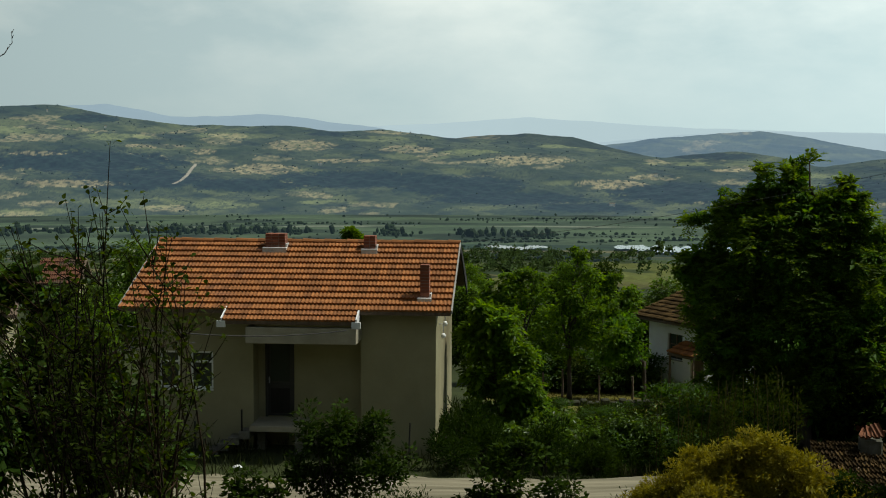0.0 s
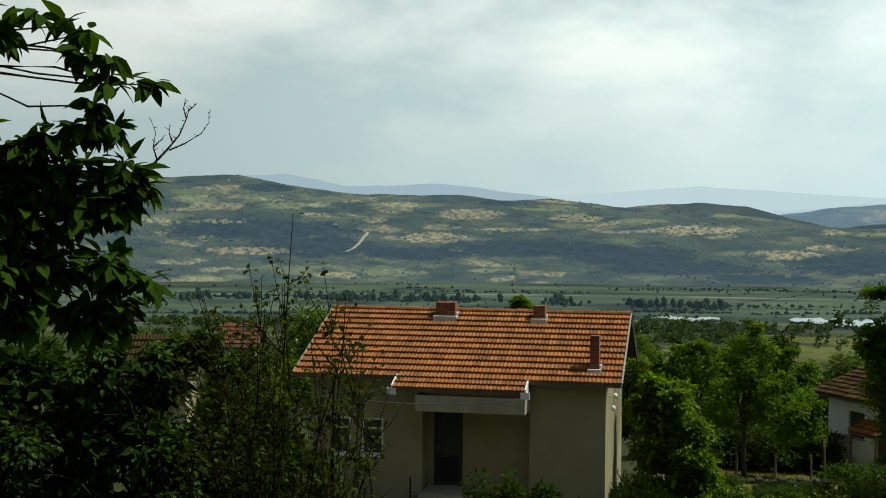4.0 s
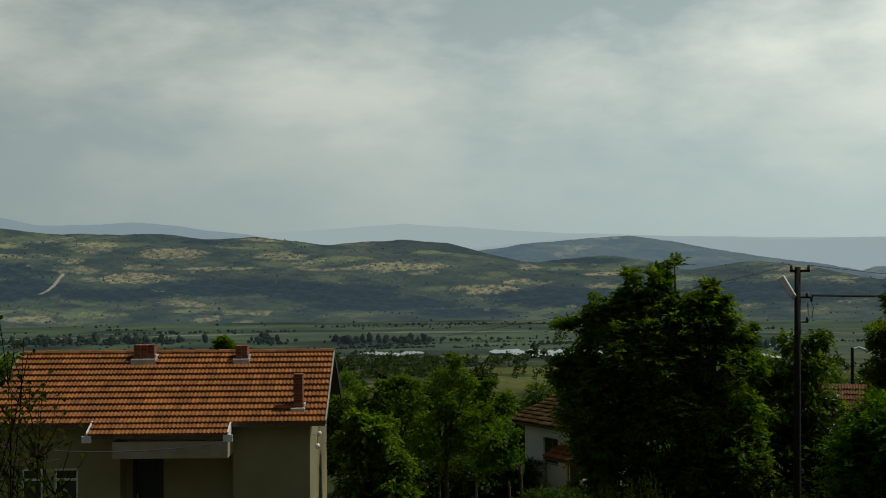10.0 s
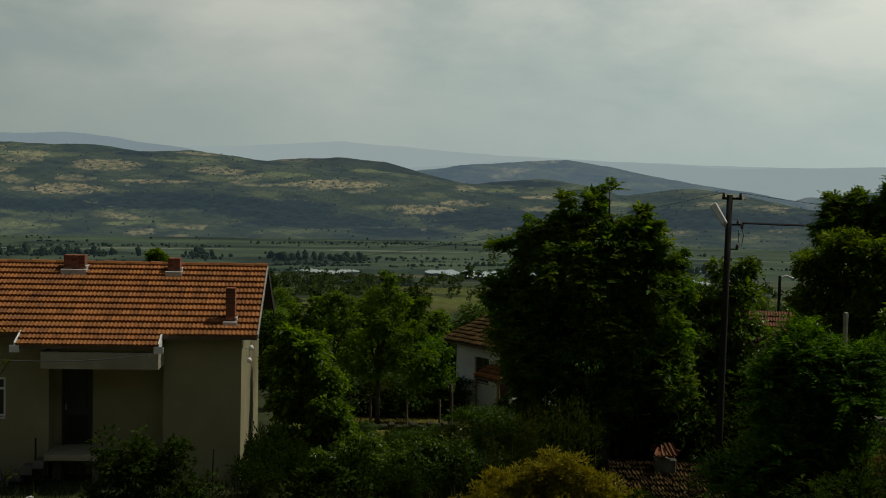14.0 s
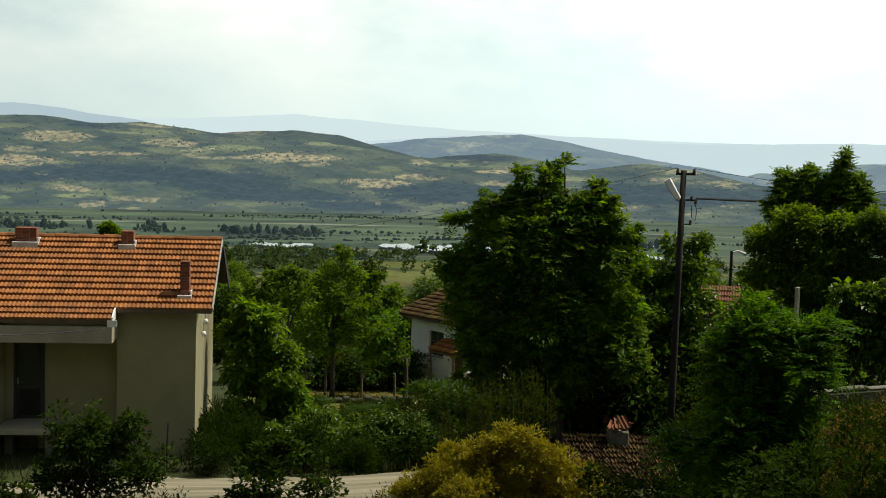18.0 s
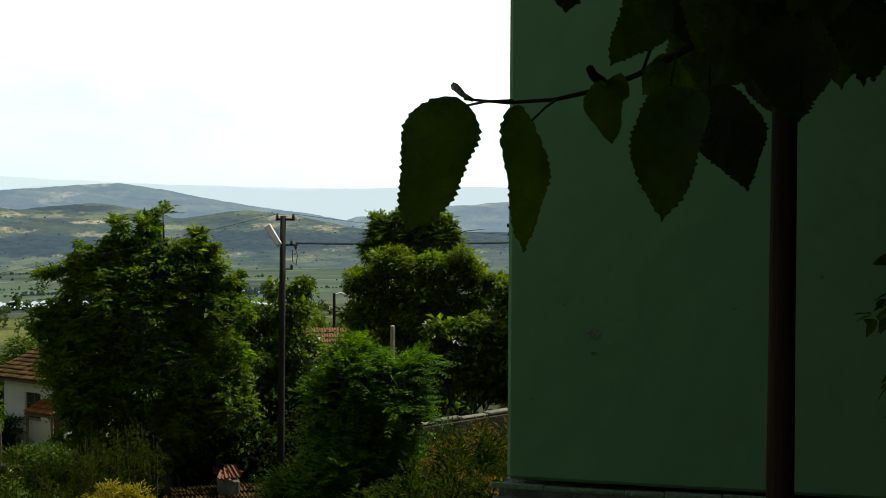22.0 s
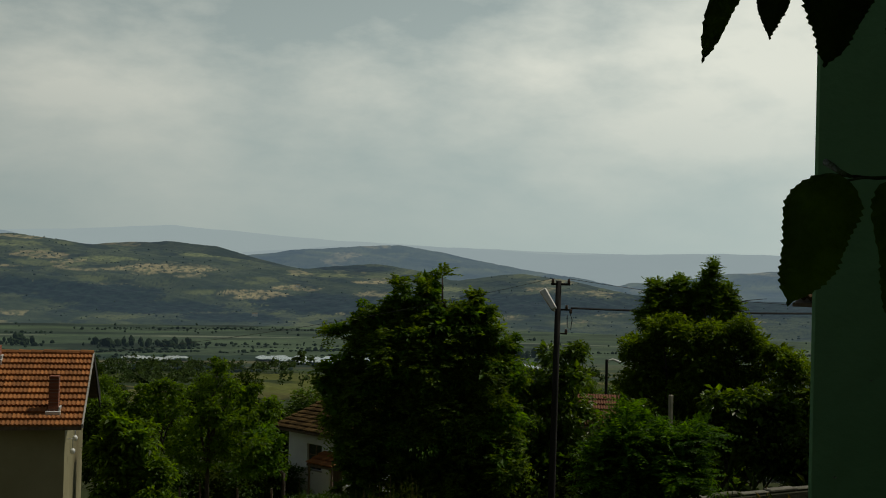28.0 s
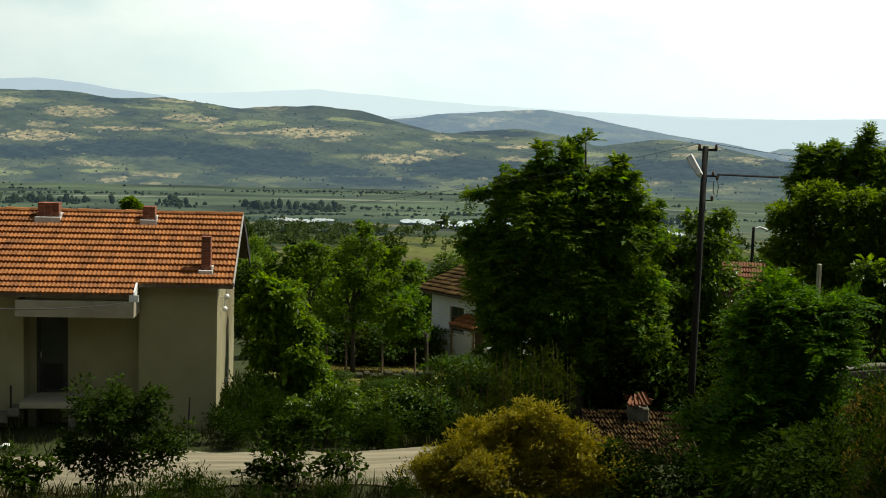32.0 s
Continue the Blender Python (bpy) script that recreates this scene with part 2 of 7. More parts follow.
M_bark = mat("bark", (0.030, 0.024, 0.018), (0.075, 0.06, 0.045), 8, 0.9, 0.8, 40, stretch=(1, 1, 0.3))
M_stake = mat("peeled_stake", (0.010, 0.009, 0.006), (0.024, 0.018, 0.011), 8, 0.9, 0.6, 40, c3=(0.05, 0.032, 0.018), spec=0.05, stretch=(1, 1, 0.18))
M_pole = mat("tarred_pole", (0.012, 0.012, 0.011), (0.028, 0.026, 0.023), 5, 0.95, 0.4, 30, stretch=(1, 1, 0.1))
M_metal = mat("galvanised", (0.35, 0.36, 0.36), (0.5, 0.51, 0.5), 12, 0.45, metal=0.6)
M_lamp = mat("lamp_housing", (0.6, 0.6, 0.57), (0.7, 0.7, 0.66), 8, 0.4)
M_cable = mat("black_cable", (0.02, 0.02, 0.02), (0.035, 0.035, 0.035), 10, 0.6)
M_porc = mat("porcelain", (0.10, 0.06, 0.045), (0.13, 0.08, 0.06), 10, 0.3)
M_road = mat("dirt_road", (0.105, 0.095, 0.058), (0.30, 0.27, 0.185), 1.2, 0.95, 0.5, 14, c3=(0.062, 0.064, 0.028), stretch=(0.16, 2.4, 1))
M_grass = mat("grass", (0.016, 0.026, 0.004), (0.038, 0.046, 0.008), 0.6, 0.8, trans=0.3, per_island=0.5, c3=(0.075, 0.062, 0.016))
M_dry = mat("dry_grass", (0.040, 0.036, 0.009), (0.105, 0.078, 0.020), 0.8, 0.85, trans=0.3, per_island=0.5, c3=(0.04, 0.05, 0.010))
L_big = leaf_mat("leaf_dark_green", (0.090, 0.195, 0.012), 0.45, 0.55, 0.5, 0.15)
L_spray = leaf_mat("leaf_spray_green", (0.130, 0.220, 0.016), 0.5, 0.6, 0.5, 0.22)
L_thick = leaf_mat("leaf_garden_thicket", (0.048, 0.102, 0.010), 0.55, 0.45, 0.5, 0.18)
L_fresh = leaf_mat("leaf_fresh_green", (0.108, 0.200, 0.012), 0.5, 0.58, 0.5, 0.18)
L_feather = leaf_mat("leaf_feathery_green", (0.080, 0.190, 0.011), 0.45, 0.56, 0.5, 0.15)
L_olive = leaf_mat("leaf_olive", (0.130, 0.215, 0.012), 0.5, 0.58, 0.5, 0.15)
L_yellow = leaf_mat("leaf_yellow_bush", (0.30, 0.275, 0.040), 0.4, 0.4)
L_orch = leaf_mat("leaf_orchard", (0.090, 0.165, 0.011), 0.6, 0.5, 0.38, 0.35)
L_weed = leaf_mat("leaf_weed", (0.044, 0.064, 0.008), 0.5, 0.4)
L_bright = leaf_mat("leaf_bright_green", (0.120, 0.220, 0.013), 0.5, 0.58, 0.5, 0.2)
L_straw = leaf_mat("leaf_straw_weed", (0.16, 0.125, 0.034), 0.5, 0.4)
L_shrub = leaf_mat("leaf_shrub", (0.029, 0.054, 0.005), 0.5, 0.38)
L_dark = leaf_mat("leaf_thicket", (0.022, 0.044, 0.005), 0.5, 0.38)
L_sap = leaf_mat("leaf_sapling", (0.040, 0.062, 0.008), 0.6, 0.45)
L_over = leaf_mat("leaf_walnut", (0.045, 0.098, 0.008), 0.4, 0.45)
L_mul = mat("leaf_mulberry", (0.014, 0.031, 0.006), (0.042, 0.076, 0.011), 26, 0.6, 0.6, 120, trans=0.32, per_object=0.6, spec=0.12)
M_far = mat("far_tree", (0.030, 0.050, 0.018), (0.060, 0.092, 0.028), 0.05, 0.9, trans=0.3, per_island=0.45, spec=0.05)
M_far_hill = mat("hazy_hillside_tree", (0.018, 0.030, 0.014), (0.034, 0.050, 0.024), 0.05, 0.9, per_island=0.3, spec=0.05)
M_plain = mat("hazy_plain_tree", (0.014, 0.024, 0.010), (0.026, 0.040, 0.016), 0.05, 0.9, per_island=0.3, spec=0.05)
# bluish emission on both tree materials imitates the haze in front of them
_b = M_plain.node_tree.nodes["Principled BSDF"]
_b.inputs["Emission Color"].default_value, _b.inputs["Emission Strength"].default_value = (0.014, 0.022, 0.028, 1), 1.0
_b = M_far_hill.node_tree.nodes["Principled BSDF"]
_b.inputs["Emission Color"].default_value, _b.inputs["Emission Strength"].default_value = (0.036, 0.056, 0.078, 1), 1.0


# distant ridges: haze painted as a flat glow over a dark base
def haze_glow_mat(name, c, e):
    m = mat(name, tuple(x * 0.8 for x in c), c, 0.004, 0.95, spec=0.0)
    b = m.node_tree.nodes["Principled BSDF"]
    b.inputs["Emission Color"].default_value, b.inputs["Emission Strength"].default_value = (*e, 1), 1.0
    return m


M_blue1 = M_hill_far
M_blue2 = haze_glow_mat("far_hill_haze_mid", (0.05, 0.06, 0.06), (0.36, 0.465, 0.53))
M_blue3 = haze_glow_mat("far_hill_haze_pale", (0.04, 0.05, 0.05), (0.53, 0.645, 0.685))
M_blue4 = haze_glow_mat("far_hill_haze_palest", (0.03, 0.04, 0.04), (0.60, 0.72, 0.74))

M_water = bpy.data.materials.new("river_water")
M_water.use_nodes = True
_b = M_water.node_tree.nodes["Principled BSDF"]
_b.inputs["Base Color"].default_value = (0.16, 0.18, 0.17, 1)
_b.inputs["Roughness"].default_value, _b.inputs["Specular IOR Level"].default_value = 0.12, 1.0
M_glass = bpy.data.materials.new("window_glass")
M_glass.use_nodes = True
_b = M_glass.node_tree.nodes["Principled BSDF"]
_b.inputs["Base Color"].default_value = (0.035, 0.045, 0.04, 1)
_b.inputs["Roughness"].default_value, _b.inputs["Specular IOR Level"].default_value = 0.06, 0.6


# ---- shaping helpers ----
def pol(yaw, r, z=0.0):
    """A place r metres off at a heading (degrees, positive to the left of ahead)."""
    return Vector((-r * math.sin(radians(yaw)), r * math.cos(radians(yaw)), z))


def thing(name, label, category, at=(0, 0, 0), rz=0.0, group="", kind=""):
    ob = new(name)
    ob.empty_display_size = 0.2
    ob.matrix_world = pose(*at, 0, 0, rz)
    return tagged(ob, label, category, group, kind)


def part(name, bm, material, parent=None, label="", smooth=False):
    me = bpy.data.meshes.new(name)
    if smooth:
        for f in bm.faces:
            f.smooth = True
    bm.to_mesh(me)
    bm.free()
    me.materials.append(material)
    ob = new(name, me)
    if parent is not None:
        ob.parent = parent
    if label:
        ob["label"] = label
    return ob


def share(name, me, parent, m):
    ob = new(name, me)
    ob.parent = parent
    ob.matrix_basis = m
    return ob


def box(bm, x0, x1, y0, y1, z0, z1, bevel=0.0, turn=None):
    m = Matrix.Translation(((x0 + x1) / 2, (y0 + y1) / 2, (z0 + z1) / 2)) @ (turn or Matrix()) @ Matrix.Diagonal((x1 - x0, y1 - y0, z1 - z0, 1))
    made = bmesh.ops.create_cube(bm, size=1, matrix=m)
    if bevel:
        edges = {e for v in made["verts"] for e in v.link_edges}
        bmesh.ops.bevel(bm, geom=list(edges), offset=bevel, segments=1, affect="EDGES")
    return bm


def boxed(*a, **k):
    return box(bmesh.new(), *a, **k)


def prism(bm, outline, axis, a, b):
    """A flat outline of 2D points drawn out along an axis from a to b."""
    def place(p, h):
        return {"x": (h, p[0], p[1]), "y": (p[0], h, p[1]), "z": (p[0], p[1], h)}[axis]
    lo = [bm.verts.new(place(p, a)) for p in outline]
    hi = [bm.verts.new(place(p, b)) for p in outline]
    n = len(outline)
    bm.faces.new(lo)
    bm.faces.new(hi[::-1])
    for i in range(n):
        bm.faces.new((lo[i], hi[i], hi[(i + 1) % n], lo[(i + 1) % n]))
    bmesh.ops.recalc_face_normals(bm, faces=bm.faces)
    return bm


def tube(bm, pts, radii, sides=7, jitter=0.0, rng=None):
    """A tapering, bending round limb through pts."""
    rings = []
    for i, p in enumerate(pts):
        p = Vector(p)
        d = (Vector(pts[min(i + 1, len(pts) - 1)]) - Vector(pts[max(i - 1, 0)])).normalized()
        u = d.orthogonal().normalized() if abs(d.z) < 0.95 else d.cross(Vector((1, 0, 0))).normalized()
        v = d.cross(u)
        ring = []
        for k in range(sides):
            a = 2 * math.pi * k / sides
            r = radii[i] * (1 + (rng.uniform(-jitter, jitter) if rng else 0))
            ring.append(bm.verts.new(p + r * (math.cos(a) * u + math.sin(a) * v)))
        rings.append(ring)
    for a, b in zip(rings, rings[1:]):
        best = min(range(sides), key=lambda s: sum((a[k].co - b[(k + s) % sides].co).length for k in range(0, sides, 2)))
        for k in range(sides):
            bm.faces.new((a[k], a[(k + 1) % sides], b[(k + 1 + best) % sides], b[(k + best) % sides]))
    bm.faces.new(rings[0][::-1])
    bm.faces.new(rings[-1])
    return bm


def raw_mesh(name, verts, faces_per, material, smooth=False):
    """A mesh from arrays: verts (n, 3), faces as (m, k) indices."""
    me = bpy.data.meshes.new(name)
    verts = np.asarray(verts, dtype=np.float32)
    faces = np.asarray(faces_per, dtype=np.int32)
    me.vertices.add(len(verts))
    me.vertices.foreach_set("co", verts.ravel())
    k = faces.shape[1]
    me.loops.add(faces.size)
    me.loops.foreach_set("vertex_index", faces.ravel())
    me.polygons.add(len(faces))
    me.polygons.foreach_set("loop_start", np.arange(0, faces.size, k, dtype=np.int32))
    me.polygons.foreach_set("loop_total", np.full(len(faces), k, dtype=np.int32))
    me.polygons.foreach_set("use_smooth", np.full(len(faces), smooth))
    me.update(calc_edges=True)
    me.materials.append(material)
    return me


def unit(a):
    return a / np.maximum(np.linalg.norm(a, axis=-1, keepdims=True), 1e-9)


def leaf_quads(base, way, up, length, width):
    """Folded leaves: each a kinked diamond of two triangles along its midrib."""
    way = unit(way)
    side = unit(np.cross(way, up))
    nrm = np.cross(side, way)
    length, width = length[:, None], width[:, None]
    tip = base + way * length - nrm * length * 0.12
    mid = base + way * length * 0.45
    a = mid + side * width * 0.5 + nrm * width * 0.16
    b = mid - side * width * 0.5 + nrm * width * 0.16
    n = len(base)
    v = np.stack([base, a, tip, b], 1).reshape(-1, 3)
    i = np.arange(n)[:, None] * 4
    f = np.concatenate([i + [[0, 1, 2]], i + [[0, 2, 3]]], 1).reshape(-1, 3)
    return v, f


def leaf_ovate(base, way, up, length, width):
    """Rounded leaves with a drawn-out tip, folded along the midrib and bending down: twelve triangles each."""
    way = unit(way)
    side = unit(np.cross(way, up))
    nrm = np.cross(side, way)
    length, width = length[:, None], width[:, None]
    cols = [base + way * length * s - nrm * length * 0.22 * s * s for s in (0.0, 0.18, 0.48, 0.8, 1.0)]
    for sgn in (1, -1):
        cols += [base + way * length * s + side * width * h * sgn + nrm * (width * 0.2 * h - length * 0.22 * s * s) for s, h in ((0.14, 0.36), (0.42, 0.5), (0.74, 0.3))]
    v = np.stack(cols, 1).reshape(-1, 3)
    tri = []
    for o in (5, 8):
        tri += [(0, o, 1), (1, o, o + 1), (1, o + 1, 2), (2, o + 1, o + 2), (2, o + 2, 3), (3, o + 2, 4)]
    f = (np.arange(len(base))[:, None, None] * 11 + np.array(tri)[None]).reshape(-1, 3)
    return v, f


def broken(lobes, seed, n=6, core=0.72, low=0.25, high=0.5):
    """Breaks rounded lobes into a core and many smaller boughs of uneven size round it."""
    g = random.Random(seed)
    out = []
    for x, y, z, a, b, c in lobes:
        out.append((x, y, z - 0.1 * c, a * core, b * core, c * core))
        for _ in range(n):
            u, w = g.uniform(0, 6.28), g.uniform(-0.5, 1.0)
            h = math.sqrt(max(0.0, 1 - w * w))
            k, r = g.uniform(0.65, 1.08), g.uniform(low, high)
            out.append((x + a * k * h * math.cos(u), y + b * k * h * math.sin(u), z + c * k * w, a * r, b * r, c * r * g.uniform(0.6, 1.0)))
    return out


def crown_mesh(name, lobes, clumps, per, size, ratio, material, seed, clump_r=0.35, droop=0.35, shell=0.55, flat=0.6, ragged=0.0, fine=False):
    """Leaves in many small clumps within the lobes (x, y, z, rx, ry, rz), thicker towards the outside, with gaps between."""
    rng = np.random.default_rng(seed)
    lobes = np.array(lobes, float)
    vol = (lobes[:, 3] * lobes[:, 4] * lobes[:, 5]) ** 0.6
    pick = rng.choice(len(lobes), clumps, p=vol / vol.sum())
    d = unit(rng.normal(size=(clumps, 3)))
    rad = shell + (1 - shell) * rng.random(clumps) ** 0.6
    rad *= 1 + 0.16 * np.sin(d[:, 0] * 5 + pick) * np.sin(d[:, 2] * 6 + 2 * pick)
    rad *= rng.uniform(1 - ragged, 1 + ragged, clumps)
    c = lobes[pick, :3] + d * lobes[pick, 3:] * rad[:, None]
    cs = np.minimum(clump_r, 0.8 * lobes[pick, 3:].mean(1)) * rng.uniform(0.6, 1.35, clumps)
    q = np.repeat(np.arange(clumps), per)
    n = len(q)
    off = unit(rng.normal(size=(n, 3)))
    off[:, 2] = np.where(rng.random(n) < 0.75, abs(off[:, 2]), off[:, 2])
    p = c[q] + off * (cs[q] * (0.45 + 0.6 * rng.random(n) ** 0.7))[:, None] * [1, 1, flat]
    way = unit(off * [1, 1, 0.3] + d[q] * 0.5 + rng.normal(size=(n, 3)) * 0.4)
    way[:, 2] -= droop
    up = unit(off * 0.6 + d[q] * 0.4 + [0, 0, 0.7] + rng.normal(size=(n, 3)) * 0.4)
    ln = size * rng.uniform(0.65, 1.3, n)
    v, f = (leaf_ovate if fine else leaf_quads)(p, way, up, ln, ln * ratio)
    return raw_mesh(name, v, f, material)


def frond_mesh(name, lobes, fronds, length, pairs, leaf, material, seed, shell=0.6, sag=0.3, lift=0.7, per=16):
    """Feathery crowns: arching leaf stalks with paired leaflets."""
    rng = np.random.default_rng(seed)
    lobes = np.array(lobes, float)
    vol = (lobes[:, 3] * lobes[:, 4] * lobes[:, 5]) ** 0.7
    sprays = max(8, fronds // per)
    pick = rng.choice(len(lobes), sprays, p=vol / vol.sum())
    d = unit(rng.normal(size=(sprays, 3)) + [0, 0, 0.15])
    rad = shell + (0.92 - shell) * rng.random(sprays) ** 0.5
    hub = lobes[pick, :3] + d * lobes[pick, 3:] * rad[:, None]
    q = np.arange(fronds) % sprays
    root = hub[q] + rng.normal(size=(fronds, 3)) * length * 0.12
    out = unit(d[q] * 0.75 + rng.normal(size=(fronds, 3)) * 0.75 + [0, 0, lift])
    ln = length * rng.uniform(0.6, 1.25, fronds)
    side = unit(np.cross(out, [0, 0, 1.0]) + rng.normal(size=(fronds, 3)) * 0.15)
    vs, fs, base = [], [], 0
    for k in range(pairs):
        s = (k + 0.6) / pairs
        p = root + out * (ln * s)[:, None] + np.outer(ln * s * s * -sag, [0, 0, 1.0])
        for sgn in (-1, 1):
            way = side * sgn + out * 0.45 + [0, 0, -0.25]
            lf = leaf * rng.uniform(0.8, 1.2, fronds) * (1.1 - 0.45 * abs(s - 0.4))
            v, f = leaf_quads(p, way, d[q] * 0.7 + [0, 0, 0.6] + rng.normal(size=(fronds, 3)) * 0.4, lf, lf * 0.4)
            vs.append(v)
            fs.append(f + base)
            base += len(v)
    return raw_mesh(name, np.concatenate(vs), np.concatenate(fs), material)


def limbs(bm, foot, fork, ends, r0, seed, sides=7):
    """A trunk from foot to fork, and a bending limb to each end."""
    rng = random.Random(seed)
    foot, fork = Vector(foot), Vector(fork)
    pts = [foot.lerp(fork, k / 4) + Vector((rng.uniform(-1, 1), rng.uniform(-1, 1), 0)) * r0 * (0.5 if 0 < k < 4 else 0) for k in range(5)]
    tube(bm, pts, [r0 * s for s in (1.35, 1.05, 0.95, 0.88, 0.8)], sides, 0.08, rng)
    for e in ends:
        e = Vector(e)
        start = foot.lerp(fork, rng.uniform(0.72, 1.0))
        n = 5
        path = []
        for k in range(n + 1):
            s = k / n
            p = start.lerp(e, s) + Vector((0, 0, 0.12 * (e - start).length * math.sin(math.pi * s)))
            if 0 < k < n:
                p += Vector((rng.uniform(-1, 1), rng.uniform(-1, 1), rng.uniform(-1, 1))) * 0.06 * (e - start).length
            path.append(p)
        tube(bm, path, [r0 * 0.55 * (1 - 0.85 * k / n) for k in range(n + 1)], 5, 0.1, rng)
        for _ in range(3):
            k = rng.randint(2, n)
            q = path[k] + Vector((rng.uniform(-1, 1), rng.uniform(-1, 1), rng.uniform(-0.6, 0.5))) * 0.12 * (e - start).length
            tube(bm, [path[k], path[k].lerp(q, 0.5) + Vector((0, 0, 0.05)), q], [r0 * 0.16, r0 * 0.1, r0 * 0.04], 4)
    return bm


def tree(name, label, category, at, foot_r, fork_h, lobes, crown, crown_kind="crown", group="", bark=None, seed=1, max_limbs=9):
    """A tree: a trunk with limbs reaching into its crown's lobes; lobes and crown are given from the foot."""
    t = thing(name, label, category, at, 0, group)
    bm = bmesh.new()
    limbs(bm, (0, 0, -0.25), (0, 0, fork_h), [l[:3] for l in lobes[:max_limbs]], foot_r, seed)
    part("trunk", bm, bark or M_bark, t, smooth=True)
    ob = new(crown_kind, crown)
    ob.parent = t
    return t


# ---- ground ----
def smooth01(x):
    x = np.clip(x, 0, 1)
    return x * x * (3 - 2 * x)


R_KEYS = (0, 3, 6, 10, 16, 20, 26, 31.5, 34, 40, 47, 60, 100, 200, 300, 450, 600, 720, 800, 5000)
Z_HOUSE = (-1.65, -1.75, -2.7, -4.3, -6.2, -7.4, -8.25, -8.28, -8.2, -8.25, -9.3, -11, -14.5, -24, -31.5, -43, -52, -58, -60, -60)
Z_MID = (-1.65, -1.75, -2.7, -4.3, -6.2, -7.4, -8.25, -8.3, -8.9, -9.4, -9.7, -11, -14.5, -24, -31.5, -43, -52, -58, -60, -60)
Z_RIGHT = (-1.65, -1.75, -2.05, -2.55, -3.35, -5.8, -8.5, -9.0, -9.2, -9.5, -9.8, -11, -14.5, -24, -31.5, -43, -52, -58, -60, -60)
# unseen rise behind the camera, made steep to block sky light
Z_BACK = (-1.65, -1.65, -1.4, 0.5, 3.2, 5, 8, 11, 13, 16, 19, 25, 42, 70, 85, 95, 100, 100, 100, 100)


def ground_z(x, y):
    x, y = np.asarray(x, float), np.asarray(y, float)
    r = np.hypot(x, y)
    yaw = np.degrees(np.arctan2(-x, y))
    z = np.interp(r, R_KEYS, Z_HOUSE)
    k = smooth01((-yaw - 1.5) / 2.5)
    z = z * (1 - k) + np.interp(r, R_KEYS, Z_MID) * k
    k = smooth01((-yaw - 25) / 6)
    z = z * (1 - k) + np.interp(r, R_KEYS, Z_RIGHT) * k
    k = smooth01((abs(yaw) - 70) / 40)
    z = z * (1 - k) + np.interp(r, R_KEYS, Z_BACK) * k
    amp = np.clip((r - 4) / 30, 0, 1) * 0.10 + np.clip((r - 60) / 200, 0, 1) * 0.8 * np.clip((760 - r) / 200, 0, 1)
    return z + amp * (np.sin(x * 0.31 + 1.3) * np.cos(y * 0.27) + 0.5 * np.sin(x * 0.9 + y * 0.7))


def gz(x, y):
    return float(ground_z(x, y))


def cover_layer(me, cols):
    at = me.color_attributes.new("cover", "FLOAT_COLOR", "POINT")
    at.data.foreach_set("color", np.concatenate([cols, np.ones((len(cols), 1))], 1).astype(np.float32).ravel())


def fbm(x, y, seed=0.0):
    n = np.zeros_like(x)
    a, f = 1.0, 1.0
    for k in range(6):
        n += a * np.sin(x * f + 1.7 * k + seed + 1.3 * np.sin(y * f * 0.8 + k * 2.1)) * np.cos(y * f * 1.1 - 0.9 * k + seed * 1.7 + np.sin(x * f * 0.7))
        a, f = a * 0.55, f * 1.93
    return n


def fbm0(x, y):
    return fbm(x, y, 0.7)


def hash01(a, b, k=0.0):
    v = np.sin(a * 127.1 + b * 311.7 + k * 74.7) * 43758.5453
    return v - np.floor(v)


def plots(u, v, seed):
    """Irregular field plots: a random value for each plot, and how near its border is."""
    iu, iv = np.floor(u), np.floor(v)
    best, second, kind = np.full_like(u, 9.0), np.full_like(u, 9.0), np.zeros_like(u)
    for du in (-1, 0, 1):
        for dv in (-1, 0, 1):
            a, b = iu + du, iv + dv
            d = np.hypot(a + hash01(a, b, seed) - u, b + hash01(a, b, seed + 1) - v)
            closer = d < best
            second = np.where(closer, best, np.minimum(second, d))
            kind = np.where(closer, hash01(a, b, seed + 2), kind)
            best = np.where(closer, d, best)
    return kind, second - best


_r = np.unique(np.concatenate([np.geomspace(0.03, 45, 76), np.linspace(45, 150, 34), np.arange(150, 1320, 9.0), np.geomspace(1330, 4900, 14)]))
_a = np.radians(np.unique(np.concatenate([np.arange(-60, 60.01, 0.7), np.arange(60, 300, 6.0)])))
_rr, _aa = np.meshgrid(_r, _a, indexing="ij")
_x, _y = -_rr * np.sin(_aa), _rr * np.cos(_aa)
_z = ground_z(_x, _y)
_nr, _na = _rr.shape
_v = np.stack([_x, _y, _z], -1).reshape(-1, 3)
_i, _j = np.meshgrid(np.arange(_nr - 1), np.arange(_na), indexing="ij")
_f = np.stack([_i * _na + _j, (_i + 1) * _na + _j, (_i + 1) * _na + (_j + 1) % _na, _i * _na + (_j + 1) % _na], -1).reshape(-1, 4)[:, ::-1]
_v = np.concatenate([_v, [[0, 0, -1.65]]])
ground_me = raw_mesh("ground", _v, _f, M_ground, True)
_x, _y = _v[:, 0], _v[:, 1]
_d = np.hypot(_x, _y)
_c = np.zeros((len(_v), 3))
_wob = np.sin(_x * 0.013 + 2) * 14 + np.sin(_x * 0.004) * 22
_wob = _wob + 7 * fbm0(_x * 0.02, _y * 0.02)
_row = np.floor((_y + _wob) / np.where(_y < 500, 46, 26))
_colm = np.floor((_x + 60 * hash01(_row, 0)) / np.where(_y < 500, 90, 210))
_h, _h2 = hash01(_row, _colm, 1), hash01(_row, _colm, 2)
